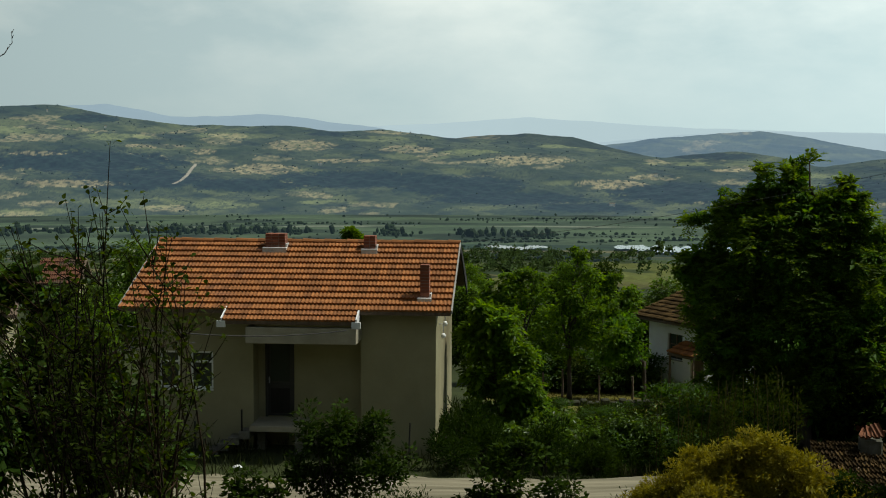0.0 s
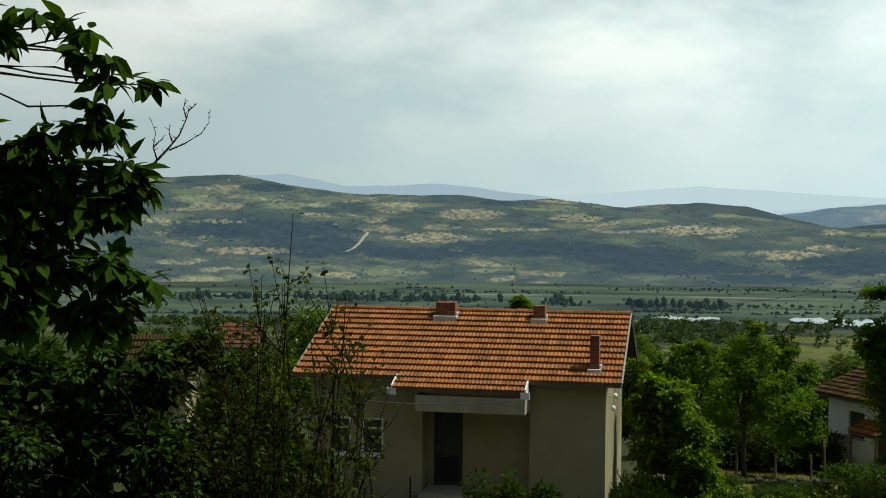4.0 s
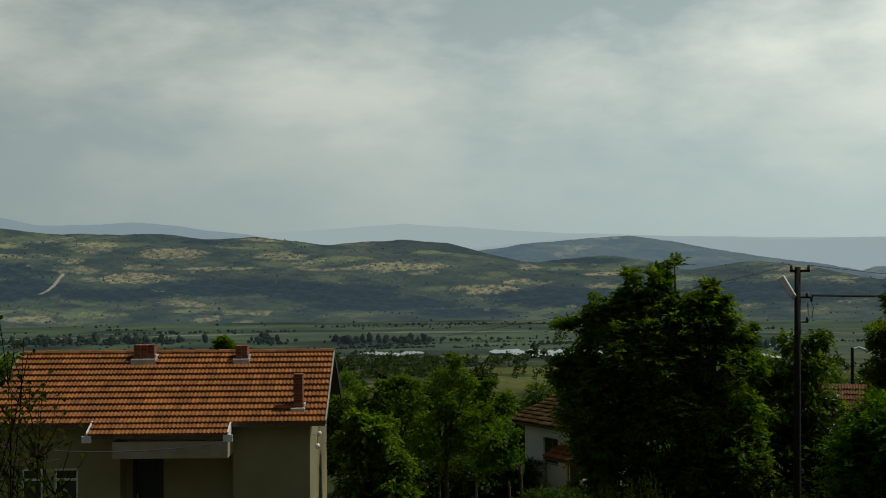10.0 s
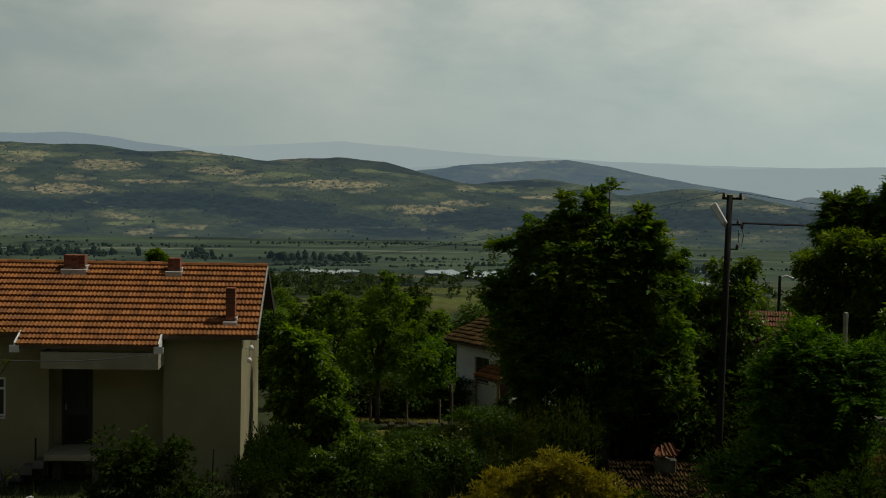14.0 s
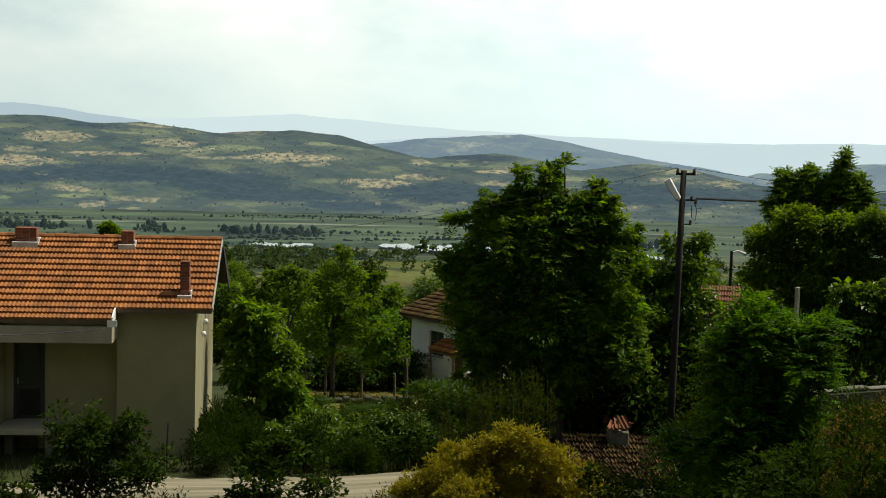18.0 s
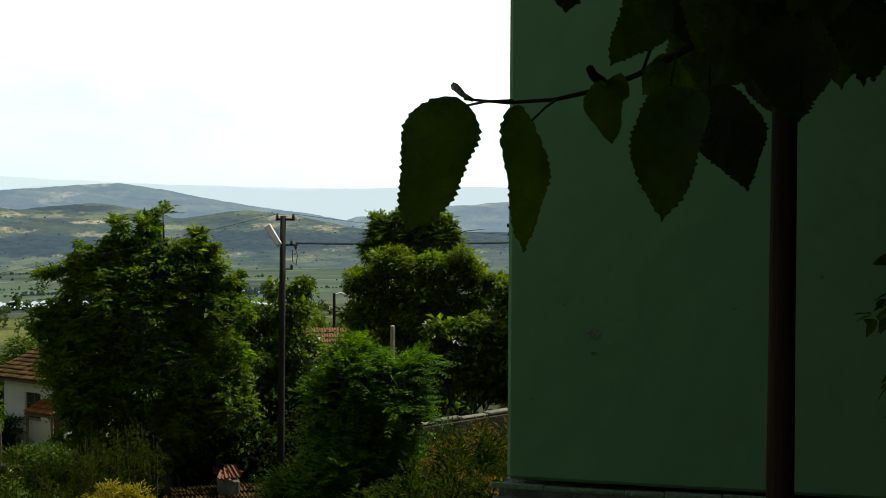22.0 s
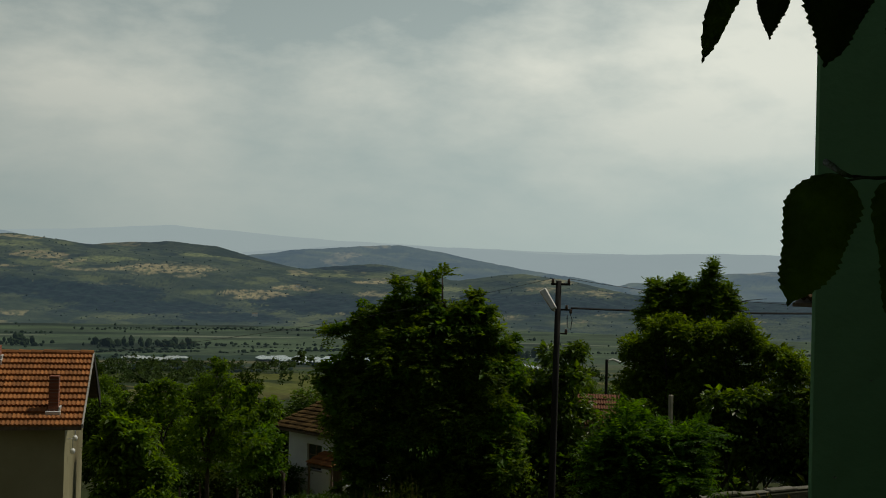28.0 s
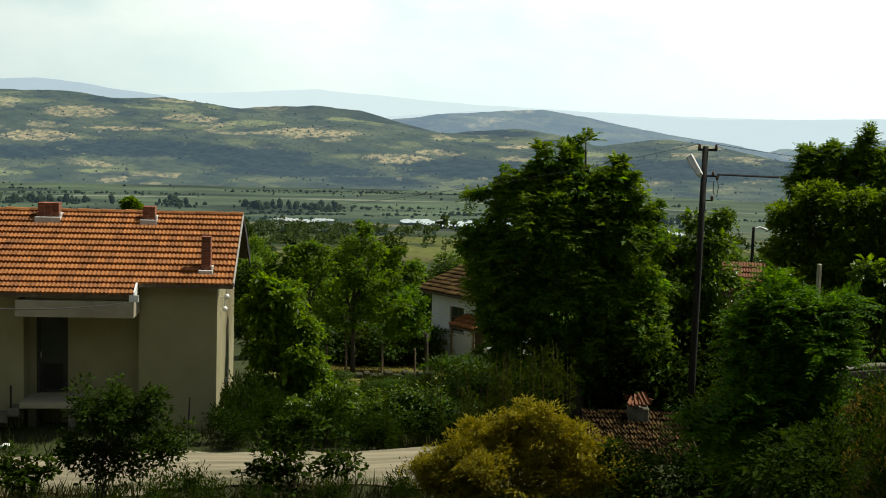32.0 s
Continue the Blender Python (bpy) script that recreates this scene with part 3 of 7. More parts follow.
_pal = np.array([(0.036, 0.054, 0.016), (0.055, 0.072, 0.020), (0.024, 0.038, 0.014), (0.092, 0.094, 0.028), (0.030, 0.048, 0.018), (0.105, 0.095, 0.040)])
_c[:] = _pal[np.minimum((_h * 6).astype(int), 5)] * (0.8 + 0.4 * _h2)[:, None]
_brk = fbm0(_x * 0.035, _y * 0.035 + 3)
_c *= (0.85 + 0.3 * np.clip(_brk, -1, 1))[:, None]
_c = np.where((_brk > 0.75)[:, None], np.array([[0.017, 0.027, 0.010]]), _c)
_yf = ((_d > 330) & (_d < 600) & (np.degrees(np.arctan2(-_x, _y)) < -7.5) & (np.degrees(np.arctan2(-_x, _y)) > -14.5))[:, None]
_c = np.where(_yf & (_h2 > 0.35)[:, None], np.array([[0.088, 0.100, 0.024]]) * (0.8 + 0.3 * _h)[:, None], _c)
# past 780 m the cover is cooled: haze painted into the ground colour
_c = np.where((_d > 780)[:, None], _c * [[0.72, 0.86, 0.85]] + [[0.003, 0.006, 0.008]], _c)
_strip, _ = plots(np.degrees(np.arctan2(-_x, _y)) * 0.22, _d / 34.0 + 0.4 * np.sin(_x * 0.006), 3.0)
# plain strips are mixed bluer and greyer for the same haze
_plain = np.array([[0.032, 0.050, 0.028]]) * (1 - _strip[:, None]) + np.array([[0.072, 0.105, 0.050]]) * _strip[:, None]
_plain = np.where((_strip < 0.22)[:, None], np.array([[0.022, 0.036, 0.018]]), _plain)
_c = np.where((_d > 830)[:, None], _plain * (0.85 + 0.3 * np.clip(_brk, -1, 1))[:, None], _c)
_c = np.where(((abs(_d - 1040 - 12 * np.sin(_x * 0.004)) < 6) & (_brk < 0.5))[:, None], np.array([[0.15, 0.165, 0.115]]), _c)
_near = (_d < 170)[:, None]
_c = np.where(_near, np.array([[0.032, 0.04, 0.014]]) * (0.75 + 0.5 * hash01(np.floor(_x / 3), np.floor(_y / 3)))[:, None], _c)
_orch = ((_d > 46) & (_d < 56) & (_x > 2) & (_x < 12))[:, None]
_c = np.where(_orch, np.array([[0.120, 0.112, 0.022]]) * (0.7 + 0.6 * hash01(np.floor(_x / 2), np.floor(_y / 2)))[:, None], _c)
_bank = ((_d < 27))[:, None]
_c = np.where(_bank, np.array([[0.045, 0.045, 0.018]]) * (0.6 + 0.8 * hash01(np.floor(_x / 0.8), np.floor(_y / 0.8)))[:, None], _c)
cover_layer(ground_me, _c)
# ground faces past 640 m use the cover that glows with haze
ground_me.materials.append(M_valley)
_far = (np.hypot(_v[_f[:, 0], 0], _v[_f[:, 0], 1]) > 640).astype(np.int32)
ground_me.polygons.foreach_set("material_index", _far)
ground = tagged(new("ground", ground_me), "hillside meadow falling away to a flat farmed valley", "ground", kind="structure")


def road_mid(x):
    return 29.3 + np.where(np.asarray(x) > 4, -0.02 * (np.asarray(x) - 4.0) ** 2, 0.0012 * np.asarray(x) ** 2)


def ribbon(name, xs, mid, half, lift, material, across=9, rough=0.0, seed=0):
    rng = np.random.default_rng(seed)
    v, f = [], []
    for i, x in enumerate(xs):
        m, h = float(mid(x)), half(x)
        for k in range(across):
            s = -1 + 2 * k / (across - 1)
            y = m + s * h + (rng.uniform(-0.25, 0.25) if k in (0, across - 1) else 0)
            rut = -0.05 * math.exp(-((abs(s) - 0.45) / 0.16) ** 2)
            v.append((x, y, gz(x, y) + lift + (rut + rng.uniform(-rough, rough) if 0 < k < across - 1 else -0.04)))
    n = across
    for i in range(len(xs) - 1):
        for k in range(n - 1):
            f.append((i * n + k, (i + 1) * n + k, (i + 1) * n + k + 1, i * n + k + 1))
    return raw_mesh(name, v, f, material, True)


road = tagged(new("road", ribbon("road", list(np.arange(-60, 9.1, 0.5)), road_mid, lambda x: 1.75, 0.09, M_road, 13, 0.012, 3)),
              "pale dirt village road with worn wheel ruts", "road", kind="structure")


def lake(yaw0, yaw1, r0, r1, seed):
    rng = random.Random(seed)
    v, f = [], []
    n = 40
    for i in range(n + 1):
        s = i / n
        yaw = yaw0 + (yaw1 - yaw0) * s
        e = math.sin(math.pi * min(1, max(0.0, s))) ** 0.35
        mid = (r0 + r1) / 2 + 9 * math.sin(s * 9 + seed)
        h = (r1 - r0) / 2 * e * (0.3 + 0.75 * rng.random())
        v += [pol(yaw, mid - h, -57.6), pol(yaw, mid + h, -57.6)]
        if i:
            f.append((2 * i - 2, 2 * i, 2 * i + 1, 2 * i - 1))
    return raw_mesh("river", v, f, M_water)


for k, (a, b, c, d) in enumerate(((-2.7, -5.7, 752, 790), (-8.7, -16.4, 738, 815), (-19.6, -22.0, 742, 776), (-20.0, -21.6, 860, 885))):
    tagged(new("river" if k == 0 else "river", lake(a, b, c, d, k)), "bright flat stretch of river in the valley", "water", kind="structure")


# ---- hills ----
FIELDS = ((7.6, -0.69, 1.7, 0.26), (3.7, -0.27, 1.9, 0.08), (-4.94, -0.19, 2.2, 0.2), (-10.4, -0.97, 1.2, 0.14), (16.1, -1.34, 2.4, 0.17), (5.8, 0.42, 1.6, 0.26),
          (0.86, 0.27, 1.2, 0.18), (10.3, 0.12, 0.6, 0.14), (-8.6, -1.3, 1.6, 0.2), (17.6, 0.0, 1.2, 0.1), (12.4, 0.35, 1.3, 0.1), (-22.0, -0.75, 0.9, 0.12), (-14.2, -0.62, 1.3, 0.08))
PASTURES = ((12.9, -2.25, 2.1, 0.24), (9.4, -2.3, 1.6, 0.2), (17.8, -2.6, 1.6, 0.18), (-12.0, -0.35, 2.2, 0.09), (-2.0, 0.15, 1.6, 0.12), (9.0, 0.85, 1.6, 0.14),
            (2.3, 0.75, 1.5, 0.14), (14.2, 0.75, 1.6, 0.16), (-6.5, 0.45, 1.2, 0.1), (4.5, -2.2, 1.4, 0.1), (-17.5, -0.85, 1.4, 0.1), (18.5, 1.0, 1.4, 0.2))
HILL_HOUSES = ((14.56, 1.15, 3.0), (17.03, 1.86, 2.5), (4.93, -0.48, 4.5), (-10.58, -0.94, 5.0), (-8.63, -2.30, 6.0), (-10.04, -1.11, 4.0))
WOODS = ((15.5, -0.35, 4.6, 0.5), (13.0, -1.15, 3.2, 0.5), (8.4, -1.4, 2.8, 0.32), (3.0, -1.15, 4.2, 0.42), (-1.5, -1.45, 3.2, 0.5), (-4.0, -2.0, 4.0, 0.3), (-11.8, -1.7, 3.4, 0.5),
         (-7.6, -2.4, 2.6, 0.22), (-22.0, -1.45, 5.0, 0.5), (15.2, 1.55, 1.2, 0.2), (-30.0, -1.2, 5.0, 0.8), (4.6, 0.95, 1.0, 0.1), (-13.2, 0.0, 2.0, 0.14))


def blob_mask(yaw, el, spots, seed):
    m = np.zeros_like(yaw)
    wob = 0.6 * fbm(yaw * 2.6, el * 9.0, seed)
    rim = fbm(yaw * 14.0, el * 52.0, seed + 3)
    for a, e, w, h in spots:
        q = ((yaw - a) / w) ** 2 + ((el - e) / h) ** 2
        m = np.maximum(m, np.clip((1.05 - q - 0.42 * wob - 0.22 * rim) * 4.0, 0, 1))
    return m


def ridge(name, label, crest, d_foot, d_crest, z_foot, material, n_a, n_s, bumps, seed, power=1.0, cover=True, track=None):
    ya = np.linspace(max(c[0] for c in crest), min(c[0] for c in crest), n_a)
    cy = [c[0] for c in crest][::-1]
    ce = [c[1] for c in crest][::-1]
    el = np.interp(ya, cy, ce)
    k = np.ones(max(3, n_a // 90))
    el = np.convolve(np.pad(el, len(k) // 2, mode="edge"), k / k.sum(), "same")[len(k) // 2:len(k) // 2 + n_a]
    el = el + 0.025 * fbm(ya * 1.6, ya * 0.3, seed) * bumps
    s = np.concatenate([np.linspace(0, 1, n_s), [1.04, 1.15]])
    A, S = np.meshgrid(ya, s, indexing="ij")
    D = d_foot + (d_crest - d_foot) * S
    zc = np.tan(np.radians(el))[:, None] * d_crest
    prof = np.clip(S, 0, 1) ** power
    Z = z_foot + (zc - z_foot) * prof
    X, Y = -D * np.sin(np.radians(A)), D * np.cos(np.radians(A))
    env = np.sin(np.pi * np.clip(S, 0, 1)) ** 0.7
    Z = Z + bumps * env * (9.0 * fbm(X * 0.006, Y * 0.006, seed) + 2.2 * fbm(X * 0.03, Y * 0.03, seed + 3))
    Z = np.where(S > 1, Z - (S - 1) * 300, Z)
    v = np.stack([X, Y, Z], -1).reshape(-1, 3)
    n_s2 = len(s)
    i, j = np.meshgrid(np.arange(n_a - 1), np.arange(n_s2 - 1), indexing="ij")
    f = np.stack([i * n_s2 + j, (i + 1) * n_s2 + j, (i + 1) * n_s2 + j + 1, i * n_s2 + j + 1], -1).reshape(-1, 4)
    me = raw_mesh(name, v, f, material, True)
    E = np.degrees(np.arctan2(Z, D))
    if cover:
        none = np.zeros_like(A)
        fld, wod, pas = (blob_mask(A, E, FIELDS, 1.0), blob_mask(A, E, WOODS, 4.0), blob_mask(A, E, PASTURES, 2.6)) if track else (none, none, none)
        scrub = np.array([0.026, 0.040, 0.018])
        light = np.array([0.086, 0.102, 0.046])
        dark = np.array([0.010, 0.019, 0.014])
        tan = np.array([0.275, 0.235, 0.12])
        meadow = np.array([0.145, 0.165, 0.062])
        wob = 0.9 * fbm(A * 1.1, E * 3.0, seed + 8)
        big = fbm(A * 0.9 + 0.2 * wob, E * 3.4, seed + 5)
        fine = fbm(A * 7.3 + wob, E * 34.0 + wob, seed + 6)
        kind, edge = plots(A * 0.6 + 0.06 * fine, E * 4.2 + 0.06 * fine, seed)
        mix = np.clip(0.34 + 0.30 * big + 0.10 * fine + 0.5 * (kind - 0.5), 0, 1)[..., None]
        col = scrub * (1 - mix) + light * mix
        ragged = np.clip(0.75 + 0.9 * fbm(A * 9.0, E * 30.0, seed + 2), 0, 1)
        open_land = np.clip(1.1 - 1.4 * wod, 0, 1) * np.clip(big + 0.9, 0, 1)
        fld = np.maximum(fld * ragged, 0.7 * ragged * (kind > 0.86) * open_land)
        pas = np.maximum(pas * np.clip(ragged + 0.3, 0, 1), 0.75 * (kind < 0.2) * open_land)
        grove = np.clip((fbm(A * 1.5 + 4, E * 6.5, seed + 9) - 0.35) * 2.0, 0, 1)
        hedge = 0.7 * (edge < 0.05) * (fine > -0.2) * open_land
        wod = np.maximum(np.maximum(wod, grove * 0.7), hedge)
        speck = np.clip((fbm(A * 19.0, E * 74.0, seed + 11) - 0.35) * 3, 0, 1)
        wod = np.maximum(wod, 0.6 * speck * np.clip(0.6 + big, 0.15, 1))
        for amount, tone in ((pas, meadow), (fld, tan)):
            k = (amount * (1 - 0.8 * np.maximum(grove, hedge)))[..., None]
            col = col * (1 - k) + tone * (0.8 + 0.4 * kind[..., None]) * k
            wod = wod * (1 - 0.8 * amount * (1 - 0.7 * speck))
        col = col * (1 - wod[..., None]) + dark * (1.1 + 0.7 * np.clip(fine, -1, 1)[..., None]) * wod[..., None]
        if track is not None:
            near = np.interp(E, [p[1] for p in track], [p[0] for p in track])
            on = (abs(A - near) < 0.075) & (E > track[0][1]) & (E < track[-1][1])
            col[on] = (0.30, 0.27, 0.20)
        # further ridges take a darker cover, so their haze glow dominates
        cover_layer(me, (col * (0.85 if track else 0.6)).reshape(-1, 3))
    ob = tagged(new(name, me), label, "hill", kind="structure")
    return ob, A, E, X, Y, Z, S


MAIN_CREST = ((30, 1.7), (25, 1.85), (19.4, 2.02), (17.5, 2.12), (16.3, 2.12), (14.6, 1.76), (12.4, 1.43), (10.9, 1.30), (8.4, 1.31), (6.6, 1.33), (5.4, 1.2), (4.3, 1.06), (3.2, 1.1), (2.2, 1.18), (0.6, 1.02), (-1, 0.82), (-2.4, 0.76),
              (-5.5, 0.6), (-8.6, 0.2), (-10.7, -0.06), (-12.6, 0.12), (-14.5, 0.25), (-16.5, -0.08), (-17.9, -0.45), (-19.3, -0.25), (-21, -0.02), (-23.5, -0.35), (-26.5, -0.97), (-29, -1.1), (-33, -1.0), (-40, -0.8))
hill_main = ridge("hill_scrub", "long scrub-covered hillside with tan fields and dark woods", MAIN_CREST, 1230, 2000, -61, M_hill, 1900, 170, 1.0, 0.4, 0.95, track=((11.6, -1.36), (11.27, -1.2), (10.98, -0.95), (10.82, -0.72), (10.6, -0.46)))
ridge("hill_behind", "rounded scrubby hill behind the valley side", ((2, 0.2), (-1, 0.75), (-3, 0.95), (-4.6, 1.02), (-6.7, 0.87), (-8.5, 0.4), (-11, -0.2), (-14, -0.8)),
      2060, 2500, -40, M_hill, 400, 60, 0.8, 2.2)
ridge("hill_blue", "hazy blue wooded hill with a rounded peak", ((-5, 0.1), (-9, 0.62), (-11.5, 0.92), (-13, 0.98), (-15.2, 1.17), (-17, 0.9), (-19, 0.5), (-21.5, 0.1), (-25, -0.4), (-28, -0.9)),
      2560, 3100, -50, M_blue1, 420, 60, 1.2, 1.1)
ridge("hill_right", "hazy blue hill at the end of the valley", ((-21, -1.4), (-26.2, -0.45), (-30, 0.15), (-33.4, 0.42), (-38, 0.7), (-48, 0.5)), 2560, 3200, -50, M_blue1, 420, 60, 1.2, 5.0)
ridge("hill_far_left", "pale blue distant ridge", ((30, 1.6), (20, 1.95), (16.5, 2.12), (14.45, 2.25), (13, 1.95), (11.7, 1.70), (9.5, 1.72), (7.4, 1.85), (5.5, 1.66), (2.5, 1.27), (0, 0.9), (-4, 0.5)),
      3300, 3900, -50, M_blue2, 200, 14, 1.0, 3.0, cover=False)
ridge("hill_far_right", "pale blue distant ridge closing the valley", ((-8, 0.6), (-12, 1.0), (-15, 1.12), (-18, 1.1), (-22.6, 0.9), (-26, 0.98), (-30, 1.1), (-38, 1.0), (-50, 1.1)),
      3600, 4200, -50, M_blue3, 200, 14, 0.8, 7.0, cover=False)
ridge("hill_farthest", "faint distant mountain in haze", ((8, 0.9), (3, 1.3), (-1, 1.5), (-4.6, 1.78), (-8, 1.55), (-12, 1.3), (-18, 1.1), (-28, 0.9)), 4200, 4700, -50, M_blue4, 160, 10, 0.7, 9.0, cover=False)


def hill_house(yaw, el, w):
    """A small whitewashed farm building high on the hillside."""
    _, A, E, X, Y, Z, S = hill_main
    k = np.argmin((A - yaw) ** 2 + (E - el) ** 2)
    x, y, z = X.ravel()[k], Y.ravel()[k], Z.ravel()[k]
    h = thing("hill_house", "small white farm building on the far hillside", "house", (x, y, z), yaw, "hillside buildings")
    part("wall", boxed(-w / 2, w / 2, -2, 2, -1.0, 2.6), M_white, h)
    part("roof", prism(bmesh.new(), [(-2.3, 2.6), (0, 3.7), (2.3, 2.6)], "x", -w / 2 - 0.2, w / 2 + 0.2), M_cope, h)


for _y, _e, _w in HILL_HOUSES:
    hill_house(_y, _e, _w)

# scattered trees of the hillside and the valley, too many to count
ICO = bmesh.new()
bmesh.ops.create_icosphere(ICO, subdivisions=1, radius=1.0)
ICO_V = np.array([v.co[:] for v in ICO.verts])
ICO_F = np.array([[v.index for v in f.verts] for f in ICO.faces])
ICO.free()


def blobs(name, pts, size, tall, material, seed):
    rng = np.random.default_rng(seed)
    n = len(pts)
    v = ICO_V[None] * (1 + rng.normal(size=(n, len(ICO_V), 1)) * 0.22)
    ang = rng.random(n) * 6.28
    c, s = np.cos(ang)[:, None], np.sin(ang)[:, None]
    v = np.stack([v[..., 0] * c - v[..., 1] * s, v[..., 0] * s + v[..., 1] * c, v[..., 2]], -1)
    v = v * np.stack([size, size, size * tall], -1)[:, None]
    v[..., 2] += (size * tall * 0.75)[:, None]
    v = (v + np.asarray(pts)[:, None]).reshape(-1, 3)
    f = (ICO_F[None] + (np.arange(n) * len(ICO_V))[:, None, None]).reshape(-1, 3)
    return raw_mesh(name, v, f, material)


def leaf_masses(name, pts, size, tall, material, seed, per=34):
    """Far trees as loose masses of leaf sprays on uneven rounded forms."""
    rng = np.random.default_rng(seed)
    n = len(pts)
    q = np.repeat(np.arange(n), per)
    d = unit(rng.normal(size=(n * per, 3)) + [0, 0, 0.25])
    lump = 1 + 0.35 * np.sin(d[:, 0] * 4 + q) * np.sin(d[:, 2] * 5 + 2.3 * q)
    r = (0.55 + 0.45 * rng.random(n * per)) * lump
    sz = size[q]
    p = np.asarray(pts)[q] + d * (r * sz)[:, None] * np.stack([np.ones(n), np.ones(n), tall], 1)[q]
    p[:, 2] += sz * tall[q] * 0.75
    way = unit(rng.normal(size=(n * per, 3)) + [0, 0, -0.2])
    ln = sz * rng.uniform(0.4, 0.8, n * per)
    v, f = leaf_quads(p, way, d + [0, 0, 0.5] + rng.normal(size=(n * per, 3)) * 0.3, ln, ln * 0.8)
    return raw_mesh(name, v, f, material)


def hill_woods():
    rng = np.random.default_rng(5)
    _, A, E, X, Y, Z, S = hill_main
    wood, field = blob_mask(A, E, WOODS, 4.0), blob_mask(A, E, FIELDS, 1.0)
    kind, edge = plots(A * 0.6, E * 4.2, 0.4)
    group = np.clip(fbm(A * 4.2, E * 17.0, 5.4) - 0.1, 0, 1)
    w = (0.10 * group ** 2 + 0.4 * (edge < 0.06) * (1 - wood) + 0.12 * field) * (S < 1) * (S > 0.02) * (A < 24) * (A > -34)
    w = (w / w.sum()).ravel()
    n = 1100
    pick = rng.choice(w.size, n, p=w)
    pts = np.stack([X.ravel()[pick], Y.ravel()[pick], Z.ravel()[pick]], 1) + rng.normal(size=(n, 3)) * [3, 3, 0]
    size = rng.uniform(0.5, 1.5, n)
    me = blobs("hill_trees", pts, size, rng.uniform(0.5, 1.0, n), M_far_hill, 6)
    tagged(new("hill_trees", me), "scattered oaks and scrub on the far hillside", "trees", kind="stuff")


hill_woods()


def valley_trees():
    rng = np.random.default_rng(8)
    n = 5200
    yaw = rng.uniform(-36, 26, n)
    r = np.concatenate([rng.uniform(170, 640, 1500), rng.normal(690, 30, 2300), rng.uniform(800, 1240, 1400)])
    keep = (fbm(yaw * 1.3, r * 0.02, 2.0) > 0.25) | (abs(r - 675) < 45) & (fbm(yaw * 0.8, r * 0.004, 6.0) > -0.3) | (r > 790) & (abs(r - 900 - 40 * np.sin(yaw * 0.5)) < 5) | (abs(r - 1060 - 30 * np.sin(yaw * 0.35 + 2)) < 6) | (abs(r - 1190) < 22)
    yaw, r = yaw[keep], r[keep]
    more = 1100
    yaw = np.concatenate([yaw, rng.uniform(-22, 12, more)])
    r = np.concatenate([r, rng.uniform(430, 738, more) + rng.normal(size=more) * 4])
    x, y = -r * np.sin(np.radians(yaw)), r * np.cos(np.radians(yaw))
    belt = rng.uniform(0, 1, 420)
    ok = ~(((yaw < -1.5) & (yaw > -16.5) & (abs(r - 765) < 26)) | ((yaw < -7.5) & (yaw > -14) & (r > 330) & (r < 600) & (rng.random(len(r)) < 0.85)))
    ok &= ~((yaw < -7.4) & (yaw > -16.4) & (r > 630) & (r < 740) & (rng.random(len(r)) < 0.62))
    ok &= ~((r > 560) & (r < 740) & (fbm(yaw * 2.3, r * 0.03, 1.0) < 0.1) & (rng.random(len(r)) < 0.8))
    ok &= ~((r > 790) & (rng.random(len(r)) < 0.65))
    ok &= ~((r < 420) & (rng.random(len(r)) < 0.6))
    x, y, r = x[ok], y[ok], r[ok]
    pts = np.stack([x, y, ground_z(x, y)], 1)
    size = rng.uniform(0.6, 2.0, len(x)) ** 1.1 * np.where(r > 780, 0.85, np.where(r < 430, 0.55, 1.25))
    tall = rng.uniform(0.65, 1.35, len(x))
    clump = np.array([9.6, 8.3, 11.4, 13.2, 16.0, 18.4, 6.2, -2.4, -5.0, -19.4, -20.8, 1.5])[rng.integers(0, 12, 420)]
    belt_yaw = clump + rng.normal(size=420) * (0.25 + 0.6 * belt)
    belt_r = 930 + 3.1 * clump + rng.normal(size=420) * 16
    bx, by = -belt_r * np.sin(np.radians(belt_yaw)), belt_r * np.cos(np.radians(belt_yaw))
    bank = rng.uniform(-17, -2, 60)
    tree_yaw = np.concatenate([[-10.94, -10.7, -11.3, -12.1, -9.6, -3.3, -2.9, -4.6, -20.9], bank])
    tree_r = 742.0 - np.concatenate([np.zeros(9), rng.uniform(0, 16, 60)])
    tx, ty = -tree_r * np.sin(np.radians(tree_yaw)), tree_r * np.cos(np.radians(tree_yaw))
    x, y, r = np.concatenate([x, bx, tx]), np.concatenate([y, by, ty]), np.concatenate([r, belt_r, tree_r])
    pts = np.stack([x, y, ground_z(x, y)], 1)
    size = np.concatenate([size, rng.uniform(1.0, 3.4, 420), [5.2, 4.2, 3.0, 1.9, 2.3, 2.6, 2.0, 1.7, 3.0], rng.uniform(0.7, 1.9, 60)])
    tall = np.concatenate([tall, rng.uniform(0.7, 1.9, 420), rng.uniform(0.9, 1.3, 9), rng.uniform(0.8, 1.4, 60)])
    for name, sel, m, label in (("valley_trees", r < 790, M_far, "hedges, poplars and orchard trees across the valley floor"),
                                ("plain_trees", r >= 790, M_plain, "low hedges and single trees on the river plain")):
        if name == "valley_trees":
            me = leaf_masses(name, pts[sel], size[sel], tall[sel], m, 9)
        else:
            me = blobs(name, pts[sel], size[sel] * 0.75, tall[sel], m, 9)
        tagged(new(name, me), label, "trees", kind="stuff")



